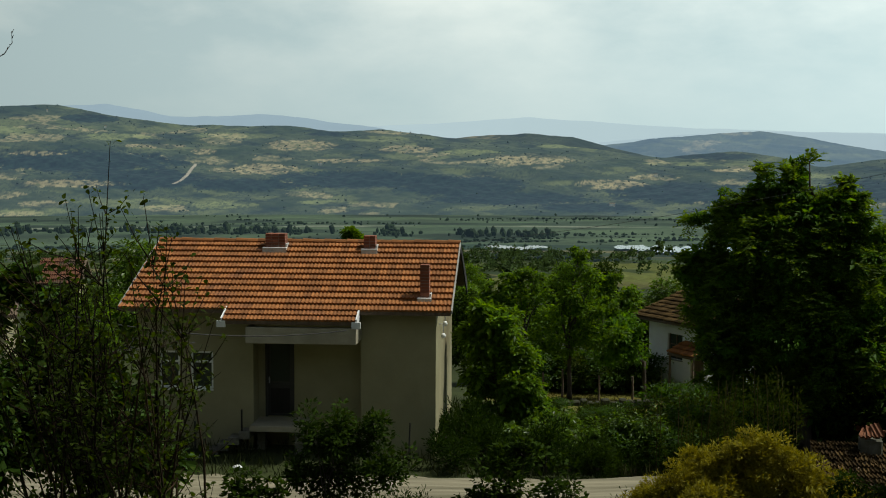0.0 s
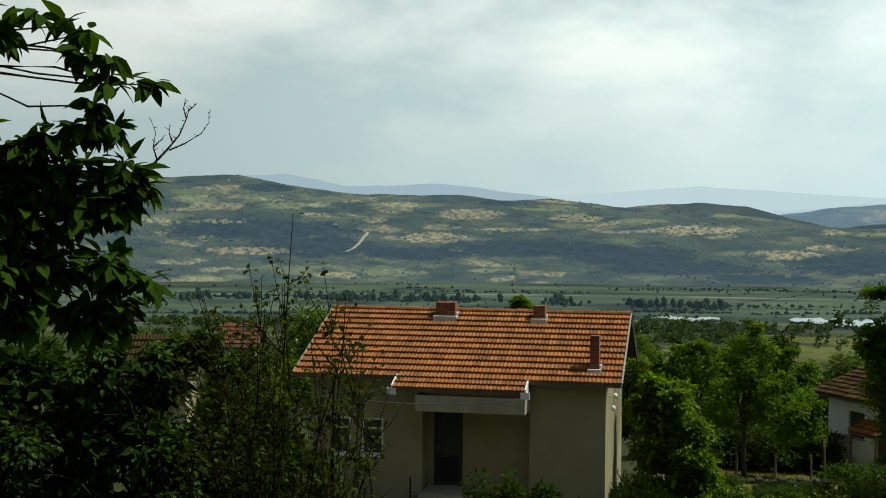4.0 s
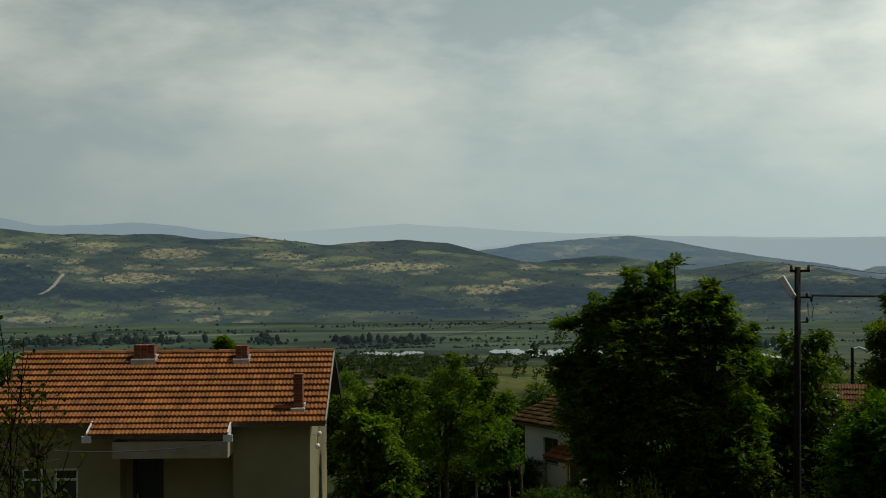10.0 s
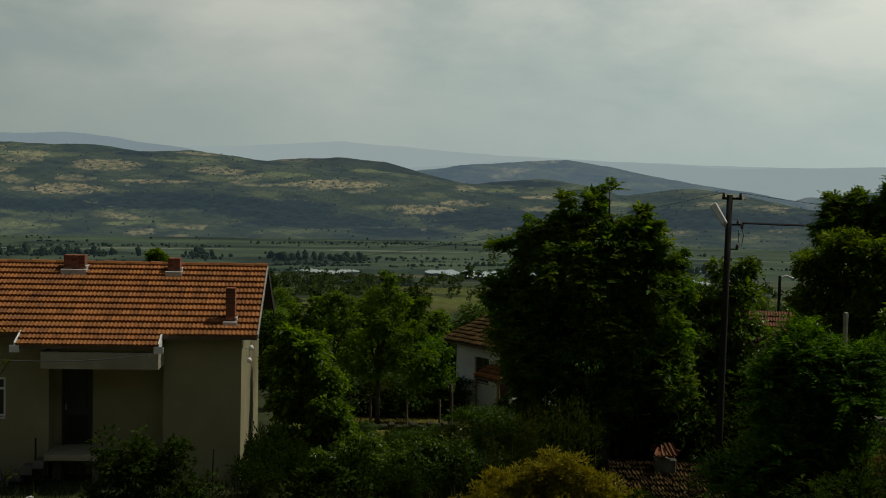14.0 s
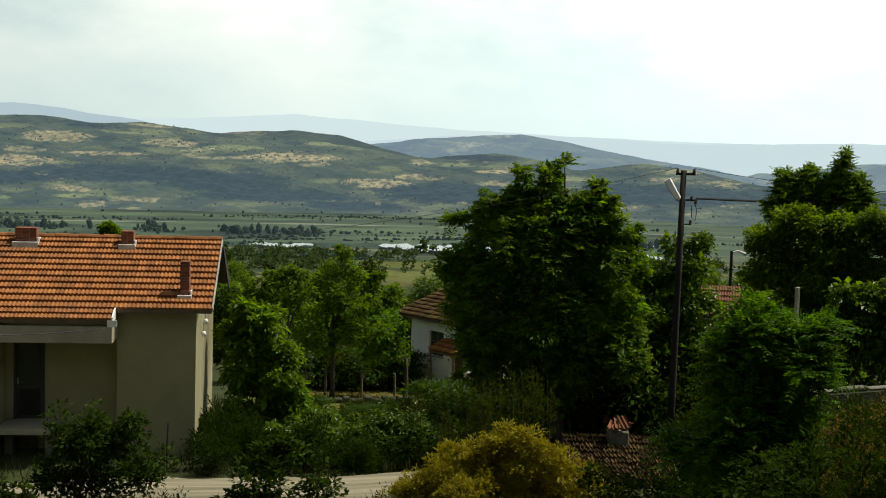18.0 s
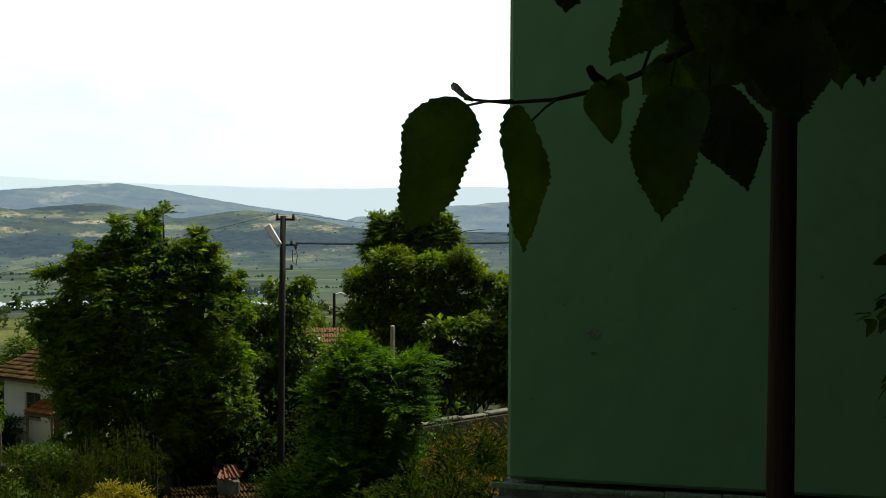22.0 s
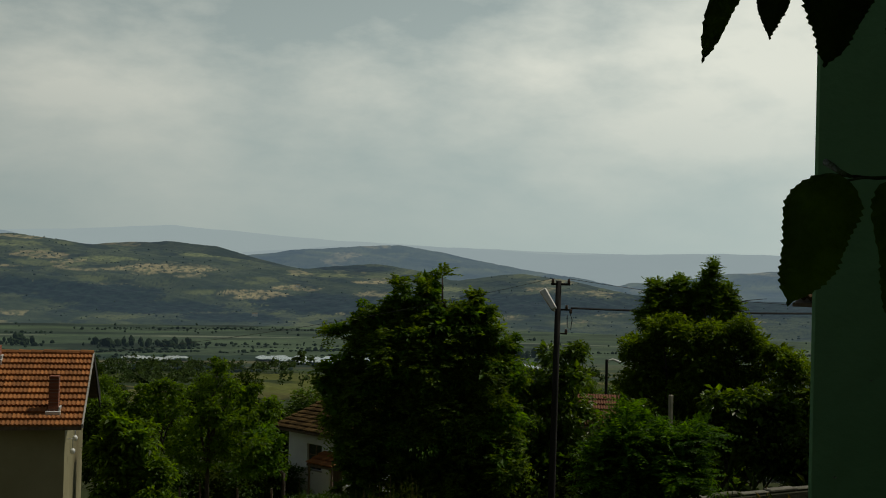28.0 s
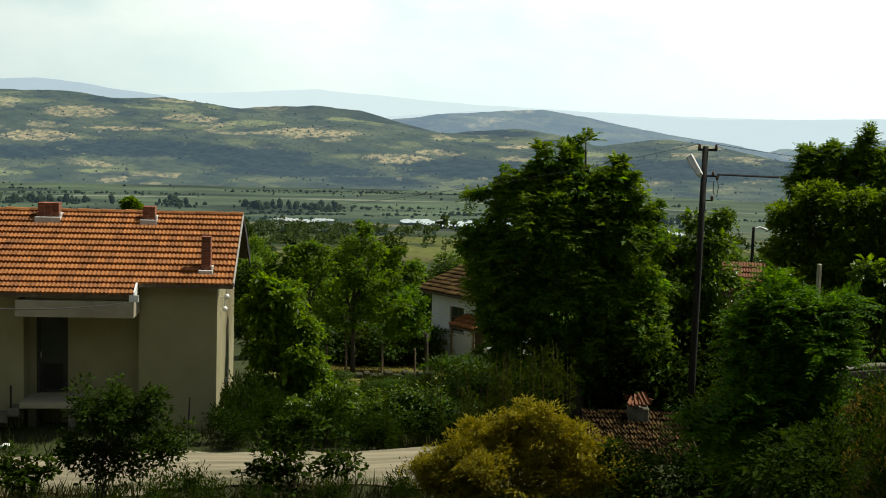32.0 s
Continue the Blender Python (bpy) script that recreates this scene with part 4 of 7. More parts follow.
def hedgerows():
    """Field hedges in broken lines across the plain."""
    rng = np.random.default_rng(44)
    pts = []
    for _ in range(46):
        r0, y0, n = rng.choice([640, 690, 715, 815, 850, 890, 940, 1000, 1070, 1140]) + rng.uniform(-14, 14), rng.uniform(-36, 24), rng.integers(12, 60)
        drift, gap = rng.uniform(-4, 4), rng.uniform(0.1, 0.22)
        for k in range(n):
            if rng.random() < 0.8 and not (r0 < 800 and -16.4 < y0 - k * gap < -7.6 and rng.random() < 0.5):
                r = r0 + drift * k * 0.3 + rng.normal() * 2
                pts.append((*pol(y0 - k * gap + rng.normal() * 0.03, r)[:2], 0.0))
    pts = np.array(pts)
    pts[:, 2] = ground_z(pts[:, 0], pts[:, 1])
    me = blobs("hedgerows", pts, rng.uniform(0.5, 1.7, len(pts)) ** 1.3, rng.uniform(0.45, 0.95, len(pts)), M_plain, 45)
    tagged(new("hedgerows", me), "broken hedge lines between the valley fields", "hedges", kind="stuff")


valley_trees()
hedgerows()


# ---- grey house below the road ----
HOUSE = thing("village_house", "grey plastered house with an orange tiled gable roof and porch", "house", (0.56, 32.7, -8.15), -5)
HL, HD, EAVE, RIDGE = 9.1, 7.6, 3.91, 5.48
SLOPE = math.atan2(RIDGE - EAVE, HD / 2)
WX0, WX1, WY0, WY1 = -8.75, -0.44, 0.5, 7.1
RX0, RX1, RY = -5.5, -2.5, 1.15


def house_walls():
    top = EAVE + 0.14
    peak = RIDGE - 0.14
    gable = [(WY0, -0.2), (WY1, -0.2), (WY1, top), (HD / 2, peak), (WY0, top)]
    part("gable_wall", prism(bmesh.new(), gable, "x", WX1 - 0.25, WX1), M_plaster, HOUSE, "sunlit grey plaster gable wall")
    part("gable_wall", prism(bmesh.new(), gable, "x", WX0, WX0 + 0.25), M_plaster, HOUSE)
    part("back_wall", boxed(WX0 + 0.25, WX1 - 0.25, WY1 - 0.25, WY1, -0.2, top), M_plaster, HOUSE)
    bm = bmesh.new()
    y0, y1 = WY0, WY0 + 0.25
    wins = ((-8.13, -7.56), (-7.26, -6.62))
    for a, b in wins:
        box(bm, a, b, y0, y1, -0.2, 1.60)
        box(bm, a, b, y0, y1, 2.70, top)
    for a, b in ((WX0 + 0.25, wins[0][0]), (wins[0][1], wins[1][0]), (wins[1][1], RX0)):
        box(bm, a, b, y0, y1, -0.2, top)
    bmesh.ops.remove_doubles(bm, verts=bm.verts, dist=0.001)
    part("front_wall", bm, M_plaster, HOUSE)
    part("front_wall", boxed(RX1, WX1 - 0.25, y0, y1, -0.2, top), M_plaster, HOUSE)
    part("porch_side", boxed(RX0 - 0.2, RX0, y1, RY, -0.2, top), M_plaster, HOUSE)
    part("porch_side", boxed(RX1, RX1 + 0.2, y1, RY, -0.2, top), M_plaster, HOUSE)
    bm = bmesh.new()
    d0, d1, h0, h1 = -5.30, -4.48, 0.76, 3.08
    box(bm, RX0 - 0.2, d0, RY, RY + 0.2, -0.2, top)
    box(bm, d1, RX1 + 0.2, RY, RY + 0.2, -0.2, top)
    box(bm, d0, d1, RY, RY + 0.2, h1, top)
    box(bm, d0, d1, RY, RY + 0.2, -0.2, h0)
    part("porch_wall", bm, M_plaster, HOUSE, "grey plaster wall behind the porch")
    part("porch_ceiling", boxed(RX0, RX1, 0.1, RY, 3.60, 3.68), M_plaster, HOUSE)
    door = part("door", boxed(d0 + 0.05, d1 - 0.05, RY + 0.06, RY + 0.11, h0 + 0.02, h1 - 0.05, 0.006), M_door, HOUSE, "dark two-part glazed metal front door")
    bm = bmesh.new()
    for a, b in ((d0, d0 + 0.06), (d1 - 0.06, d1)):
        box(bm, a, b, RY - 0.02, RY + 0.1, h0, h1)
    box(bm, d0 + 0.06, d1 - 0.06, RY - 0.02, RY + 0.1, h1 - 0.06, h1)
    box(bm, d0 + 0.06, d1 - 0.06, RY + 0.03, RY + 0.06, h0 + 0.86, h0 + 0.92)
    part("door_frame", bm, M_door, door)
    part("door_glass", boxed(d0 + 0.14, d1 - 0.14, RY + 0.045, RY + 0.06, h0 + 1.0, h1 - 0.14), M_glass, door, "dark door glass")
    part("door_panel", boxed(d0 + 0.14, d1 - 0.14, RY + 0.045, RY + 0.06, h0 + 0.1, h0 + 0.8, 0.004), M_pole, door, "dark lower door panel")
    part("handle", boxed(d0 + 0.09, d0 + 0.12, RY + 0.0, RY + 0.06, h0 + 0.95, h0 + 1.13, 0.008), M_metal, door)
    for a, b in wins:
        w = part("window", boxed(a, b, y0 - 0.06, y0 + 0.02, 1.60, 1.65, 0.008), M_pvc, HOUSE, "small white-framed window")
        bm = bmesh.new()
        z0, z1 = 1.65, 2.70
        box(bm, a, a + 0.06, y0 + 0.04, y0 + 0.1, z0, z1, 0.006)
        box(bm, b - 0.06, b, y0 + 0.04, y0 + 0.1, z0, z1, 0.006)
        box(bm, a + 0.06, b - 0.06, y0 + 0.04, y0 + 0.1, z0, z0 + 0.06, 0.006)
        box(bm, a + 0.06, b - 0.06, y0 + 0.04, y0 + 0.1, z1 - 0.06, z1, 0.006)
        box(bm, a + 0.06, b - 0.06, y0 + 0.04, y0 + 0.1, z0 + 0.72, z0 + 0.78, 0.006)
        part("window_frame", bm, M_pvc, w)
        part("pane", boxed(a + 0.06, b - 0.06, y0 + 0.065, y0 + 0.075, z0 + 0.06, z0 + 0.72), M_glass, w)
        part("pane", boxed(a + 0.06, b - 0.06, y0 + 0.065, y0 + 0.075, z0 + 0.78, z1 - 0.06), M_glass, w)
    bm = boxed(RX0 + 0.03, RX1 + 0.02, -0.55, -0.35, 3.10, 3.54, 0.01)
    box(bm, RX0 + 0.03, RX0 + 0.2, -0.35, WY0, 3.10, 3.54, 0.01)
    box(bm, RX1 - 0.15, RX1 + 0.02, -0.35, WY0, 3.10, 3.54, 0.01)
    part("porch_beam", bm, M_beam, HOUSE, "pale concrete porch beam")
    bm = boxed(-5.48, -4.0, -0.1, RY, 0.60, 0.76, 0.012)
    part("landing", bm, M_beam, HOUSE, "raised concrete landing")
    part("pier", boxed(-4.25, -4.03, 0.0, 0.3, -0.2, 0.60), M_cope, HOUSE)
    part("pier", boxed(-5.4, -5.18, 0.5, 0.8, -0.2, 0.60), M_cope, HOUSE)
    for k in range(4):
        part("step", boxed(-5.48 - 0.3 * (k + 1), -5.48 - 0.3 * k, -0.1, 0.42, 0.60 - 0.17 * k - 0.22, 0.60 - 0.17 * k, 0.012), M_cope, HOUSE)
    part("rail_post", tube(bmesh.new(), [(-7.0, -0.05, -0.1), (-7.0, -0.05, 0.85)], [0.025, 0.025], 6), M_pole, HOUSE)
    part("rail_post", tube(bmesh.new(), [(-5.7, -0.05, 0.35), (-5.7, -0.05, 1.2)], [0.025, 0.025], 6), M_pole, HOUSE)
    # lamp bracket and insulators on the gable wall
    for y, z in ((1.6, 3.1), (2.3, 3.35)):
        br = part("wall_bracket", tube(bmesh.new(), [(WX1, y, z + 0.3), (WX1 + 0.12, y, z + 0.3), (WX1 + 0.12, y, z)], [0.018] * 3, 6), M_metal, HOUSE)
        bm = bmesh.new()
        tube(bm, [(WX1 + 0.12, y, z + 0.04), (WX1 + 0.12, y, z - 0.02), (WX1 + 0.12, y, z - 0.1)], [0.04, 0.075, 0.05], 8)
        part("insulator", bm, M_pvc, br, "white porcelain insulator", True)


def roof_frame(x, s, lift=0.0):
    return Matrix.Translation((x, 0, EAVE)) @ Matrix.Rotation(SLOPE, 4, "X") @ Matrix.Translation((0, s, lift))


def tile_mesh(name, w, l, material, wave=0.024, n=9, thick=0.06, rolls=2):
    """One interlocking roll tile: a crest and a trough across, with a thick lower edge."""
    bm = bmesh.new()
    xs = [w * k / (n - 1) for k in range(n)]
    hs = [wave * (0.5 + 0.5 * math.cos(2 * math.pi * rolls * (k / (n - 1)) - 0.6)) for k in range(n)]
    top0 = [bm.verts.new((x, 0, h + 0.085)) for x, h in zip(xs, hs)]
    top1 = [bm.verts.new((x, l, h + 0.012)) for x, h in zip(xs, hs)]
    low0 = [bm.verts.new((x, 0.004, h + 0.085 - thick)) for x, h in zip(xs, hs)]
    for k in range(n - 1):
        bm.faces.new((top0[k], top0[k + 1], top1[k + 1], top1[k]))
        bm.faces.new((low0[k], low0[k + 1], top0[k + 1], top0[k]))
    me = bpy.data.meshes.new(name)
    bm.to_mesh(me)
    bm.free()
    me.materials.append(material)
    return me


def join_copies(name, src, mats, material):
    """Many copies of one small mesh joined into one."""
    v = np.empty(len(src.vertices) * 3, np.float32)
    src.vertices.foreach_get("co", v)
    v = np.concatenate([v.reshape(-1, 3), np.ones((len(v) // 3, 1))], 1)
    f = np.array([list(p.vertices) for p in src.polygons])
    allv = np.concatenate([(v @ np.array(m).T)[:, :3] for m in mats])
    allf = np.concatenate([f + k * len(v) for k in range(len(mats))])
    return raw_mesh(name, allv, allf, material)


def house_roof():
    t = 0.06
    front = [(0, EAVE), (HD / 2, RIDGE), (HD / 2, RIDGE - t), (0, EAVE - t)]
    part("roof", prism(bmesh.new(), front, "x", -HL, 0), M_wood, HOUSE, "roof boards under the tiles")
    back = [(HD, EAVE), (HD, EAVE - t), (HD / 2 + 0.002, RIDGE - t), (HD / 2 + 0.002, RIDGE)]
    part("roof", prism(bmesh.new(), back, "x", -HL, 0), M_wood, HOUSE)
    e = 0.58
    cy, cz = -e * math.cos(SLOPE), EAVE - e * math.sin(SLOPE)
    part("porch_roof", prism(bmesh.new(), [(cy, cz), (-0.003, EAVE - 0.001), (-0.003, EAVE - t), (cy, cz - t)], "x", -6.1, -2.5), M_wood, HOUSE)
    part("fascia", boxed(-HL, -6.14, -0.03, 0.0, EAVE - 0.07, EAVE + 0.03), M_wood, HOUSE)
    part("fascia", boxed(-2.46, 0, -0.03, 0.0, EAVE - 0.07, EAVE + 0.03), M_wood, HOUSE)
    part("fascia", boxed(-6.1, -2.5, cy - 0.03, cy - 0.002, cz - 0.07, cz + 0.03), M_wood, HOUSE)
    for x in (-6.14, -2.5):
        bm = prism(bmesh.new(), [(cy - 0.03, cz - 0.14), (cy - 0.03, cz + 0.09), (0.05, EAVE + 0.11), (0.05, EAVE - 0.2)], "x", x, x + 0.04)
        box(bm, x - 0.1, x + 0.14, cy - 0.05, cy + 0.0, cz - 0.16, cz + 0.02)
        part("barge_board", bm, M_pvc, HOUSE, "white metal barge board")
    for x in (0.0, -HL - 0.035):
        bm = prism(bmesh.new(), [(0, EAVE - 0.02), (0, EAVE + 0.08), (HD / 2, RIDGE + 0.08), (HD / 2, RIDGE - 0.02)], "x", x, x + 0.035)
        part("verge", bm, M_conc, HOUSE, "pale verge strip")
        # near-black board paints in the shaded underside of the back slope
        bm = prism(bmesh.new(), [(HD / 2, RIDGE - 0.13), (HD / 2, RIDGE + 0.08), (HD, EAVE + 0.08), (HD, EAVE - 0.35)], "x", x, x + 0.035)
        part("verge", bm, M_pole, HOUSE, "dark back verge standing in for the shaded roof underside")
    tile = tile_mesh("tile", 0.2165, 0.40, M_tile)
    rest = []
    rows = 12
    pitch = 4.15 / rows
    rng = random.Random(4)
    for j in range(rows):
        for i in range(42):
            m = roof_frame(-HL + 0.2167 * i, pitch * j - 0.03, 0.004) @ Matrix.Rotation(radians(rng.uniform(-0.7, 0.7)), 4, "Z")
            if i >= 17:
                share("tile", tile, HOUSE, m)
            else:
                rest.append(m)
    for j in range(-2, 0):
        for i in range(17):
            rest.append(roof_frame(-6.08 + 0.2105 * i, 0.29 * j - 0.03, 0.004))
    src = tile_mesh("tile_rest", 0.2165, 0.40, M_tile_all)
    ob = new("tiles", join_copies("tiles", src, rest, M_tile_all))
    ob.parent = HOUSE
    ob["kind"] = "stuff"
    # back slope and ridge caps
    back = []
    for j in range(rows):
        for i in range(42):
            back.append(Matrix.Translation((0, HD, 0)) @ Matrix.Rotation(math.pi, 4, "Z") @ roof_frame(0.2167 * i, pitch * j - 0.03, 0.004))
    ob = new("back_tiles", join_copies("back_tiles", src, back, M_tile_all))
    ob.parent = HOUSE
    ob["kind"] = "stuff"
    bm = bmesh.new()
    tube(bm, [(0, 0, 0), (0.05, 0, 0), (0.36, 0, 0)], [0.10, 0.095, 0.085], 9)
    cap = bpy.data.meshes.new("ridge_tile")
    bm.to_mesh(cap)
    bm.free()
    cap.materials.append(M_tile)
    for k in range(27):
        share("ridge_tile", cap, HOUSE, Matrix.Translation((-HL + 0.337 * k, HD / 2, RIDGE + 0.045 + rng.uniform(-0.008, 0.008))))


def chimney(parent, x, y, w, d, z0, z1, cap_out=0.03, flash=0.12):
    ch = part("chimney", boxed(x - w / 2 + 0.01, x + w / 2 - 0.01, y - d / 2 + 0.01, y + d / 2 - 0.01, z0 - 0.4, z1 - 0.02), M_mortar, parent, "dark red brick chimney stack")
    bm = boxed(x - w / 2 - 0.06, x + w / 2 + 0.06, y - d / 2 - flash, y - d / 2 - 0.004, z0 - 0.06, z0 + 0.13, 0.01)
    box(bm, x + w / 2 + 0.002, x + w / 2 + 0.05, y - d / 2, y + d / 2, z0, z0 + 0.24, 0.01)
    part("flashing", bm, M_flash, ch, "pale mortar flashing")
    rows = max(2, round((z1 - z0) / 0.085))
    h = (z1 - z0) / rows
    cols = max(1, round(w / 0.2))
    bw = w / cols
    me = bpy.data.meshes.new("brick")
    bm = boxed(0.006, bw - 0.006, 0, d, 0.006, h - 0.004, 0.004)
    bm.to_mesh(me)
    bm.free()
    me.materials.append(M_brick)
    for j in range(rows):
        for i in range(cols):
            share("brick", me, ch, Matrix.Translation((x - w / 2 + bw * i, y - d / 2, z0 + h * j)))
    return ch


house_walls()
house_roof()
# a white bag and rubble by the steps
BAG = tagged(part("plastic_bag", bmesh.new(), M_pvc), "crumpled white plastic bag on the ground", "bag")
_bm = bmesh.new()
bmesh.ops.create_icosphere(_bm, subdivisions=2, radius=0.16)
_g = random.Random(6)
for _v in _bm.verts:
    _v.co *= _g.uniform(0.7, 1.2)
    _v.co.z *= 0.45
_bm.to_mesh(BAG.data)
_bm.free()
_p = HOUSE.matrix_world @ Vector((-5.5, -1.4, 0))
BAG.location = (_p.x, _p.y, gz(_p.x, _p.y) + 0.07)
for _k in range(7):
    _bm = boxed(-0.14, 0.14, -0.09, 0.09, 0, 0.13, 0.03)
    _s = tagged(part("rubble_stone", _bm, M_conc), "grey rubble stone beside the road", "stone", "rubble stones")
    _p = HOUSE.matrix_world @ Vector((-6.9 - 0.33 * _k, -0.5 - 0.13 * (_k % 3), 0))
    _s.matrix_world = pose(_p.x, _p.y, gz(_p.x, _p.y) - 0.02, 5 * _k, 3, 40 * _k)

chimney(HOUSE, -5.45, 3.45, 0.6, 0.4, 5.27, 5.80)
chimney(HOUSE, -2.63, 3.40, 0.36, 0.36, 5.25, 5.76)
chimney(HOUSE, -0.76, 0.75, 0.26, 0.36, 4.13, 5.16)


# ---- street pole with lamp and wires ----
def insulator(parent, x, y, z):
    bm = bmesh.new()
    tube(bm, [(x, y, z), (x, y, z + 0.05), (x, y, z + 0.09), (x, y, z + 0.13)], [0.03, 0.05, 0.035, 0.045], 8)
    return part("insulator", bm, M_porc, parent, "brown porcelain insulator", True)


POLE = thing("utility_pole", "dark utility pole with a street lamp and insulators", "utility pole", (*pol(-22.48, 36.3)[:2], -9.5), -20)
part("pole", tube(bmesh.new(), [(0, 0, -0.3), (0.02, 0, 3), (0.05, 0, 6), (0.08, 0, 9.3)], [0.12, 0.11, 0.098, 0.086], 10, 0.03, random.Random(2)), M_pole, POLE, smooth=True)
part("crossarm", boxed(-0.14, 0.42, -0.05, 0.03, 9.16, 9.23, 0.008), M_pole, POLE)
for x in (-0.09, 0.38):
    insulator(POLE, x, -0.01, 9.22)
part("crossarm", boxed(0.16, 0.5, -0.04, 0.02, 8.42, 8.47, 0.006), M_pole, POLE)
insulator(POLE, 0.33, -0.01, 8.45)
insulator(POLE, 0.45, -0.01, 8.33)
part("crossarm", boxed(0.16, 0.36, -0.04, 0.02, 7.72, 7.76, 0.006), M_pole, POLE)
insulator(POLE, 0.33, -0.01, 7.75)
lamp = part("lamp_arm", tube(bmesh.new(), [(-0.02, -0.1, 8.4), (-0.15, -0.2, 8.5), (-0.22, -0.34, 8.66)], [0.03, 0.028, 0.025], 7), M_metal, POLE)
bm = bmesh.new()
box(bm, -0.11, 0.11, -0.07, 0.06, -0.36, 0.36, 0.035)
for v in bm.verts:
    v.co.x *= 0.8 + 0.35 * (v.co.z + 0.36)
bmesh.ops.transform(bm, matrix=Matrix.Translation((-0.22, -0.3, 8.74)) @ pose(0, 0, 0, -22, -32, 0) @ Matrix.Scale(1.0, 4), verts=bm.verts)
part("lamp_head", bm, M_lamp, lamp, "pale flat street lamp head")
bm = bmesh.new()
tube(bm, [(0.42, 0, 8.4), (0.5, 0, 8.15), (0.46, 0, 7.85), (0.36, 0, 7.95), (0.35, 0, 8.3)], [0.012] * 5, 5)
part("jumper_wire", bm, M_cable, POLE)


def cable(a, b, sag, r, label):
    a, b = Vector(a), Vector(b)
    n = 22
    pts = [a.lerp(b, k / n) - Vector((0, 0, sag * 4 * (k / n) * (1 - k / n))) for k in range(n + 1)]
    ob = part("cable", tube(bmesh.new(), pts, [r] * (n + 1), 5), M_cable)
    return tagged(ob, label, "cable", "overhead cables")


_p = POLE.matrix_world
cable(_p @ Vector((0.45, 0, 8.5)), (34.0, 27.0, 0.0), 0.35, 0.030, "thick twisted overhead cable from the pole")
cable(_p @ Vector((0.38, 0, 9.36)), (34.0, 27.5, 0.15), 0.8, 0.007, "thin overhead wire from the pole")
cable(_p @ Vector((-0.09, 0, 9.36)), (-14.0, 41.0, -3.2), 1.1, 0.006, "thin overhead wire above the gardens")
cable((-10.5, 28.5, -3.2), (-2.2, 32.1, -4.62), 0.5, 0.014, "sagging supply wire in front of the roof")
cable((-11.5, 30.0, -4.0), (-6.3, 32.8, -5.05), 0.45, 0.013, "thin wire along the facade")

# second, lower pole behind the garden trees
POLE_B = thing("utility_pole", "short dark lamp pole among garden trees", "utility pole", (*pol(-24.95, 75)[:2], gz(*pol(-24.95, 75)[:2])), 0)
part("pole", tube(bmesh.new(), [(0, 0, -0.3), (0, 0, 3.5), (0, 0, 7.3)], [0.12, 0.1, 0.09], 8), M_pole, POLE_B)
bm = bmesh.new()
tube(bm, [(0, 0, 7.2), (0.4, 0, 7.3), (0.9, 0, 7.1)], [0.05, 0.06, 0.1], 7)
part("lamp_head", bm, M_lamp, POLE_B)


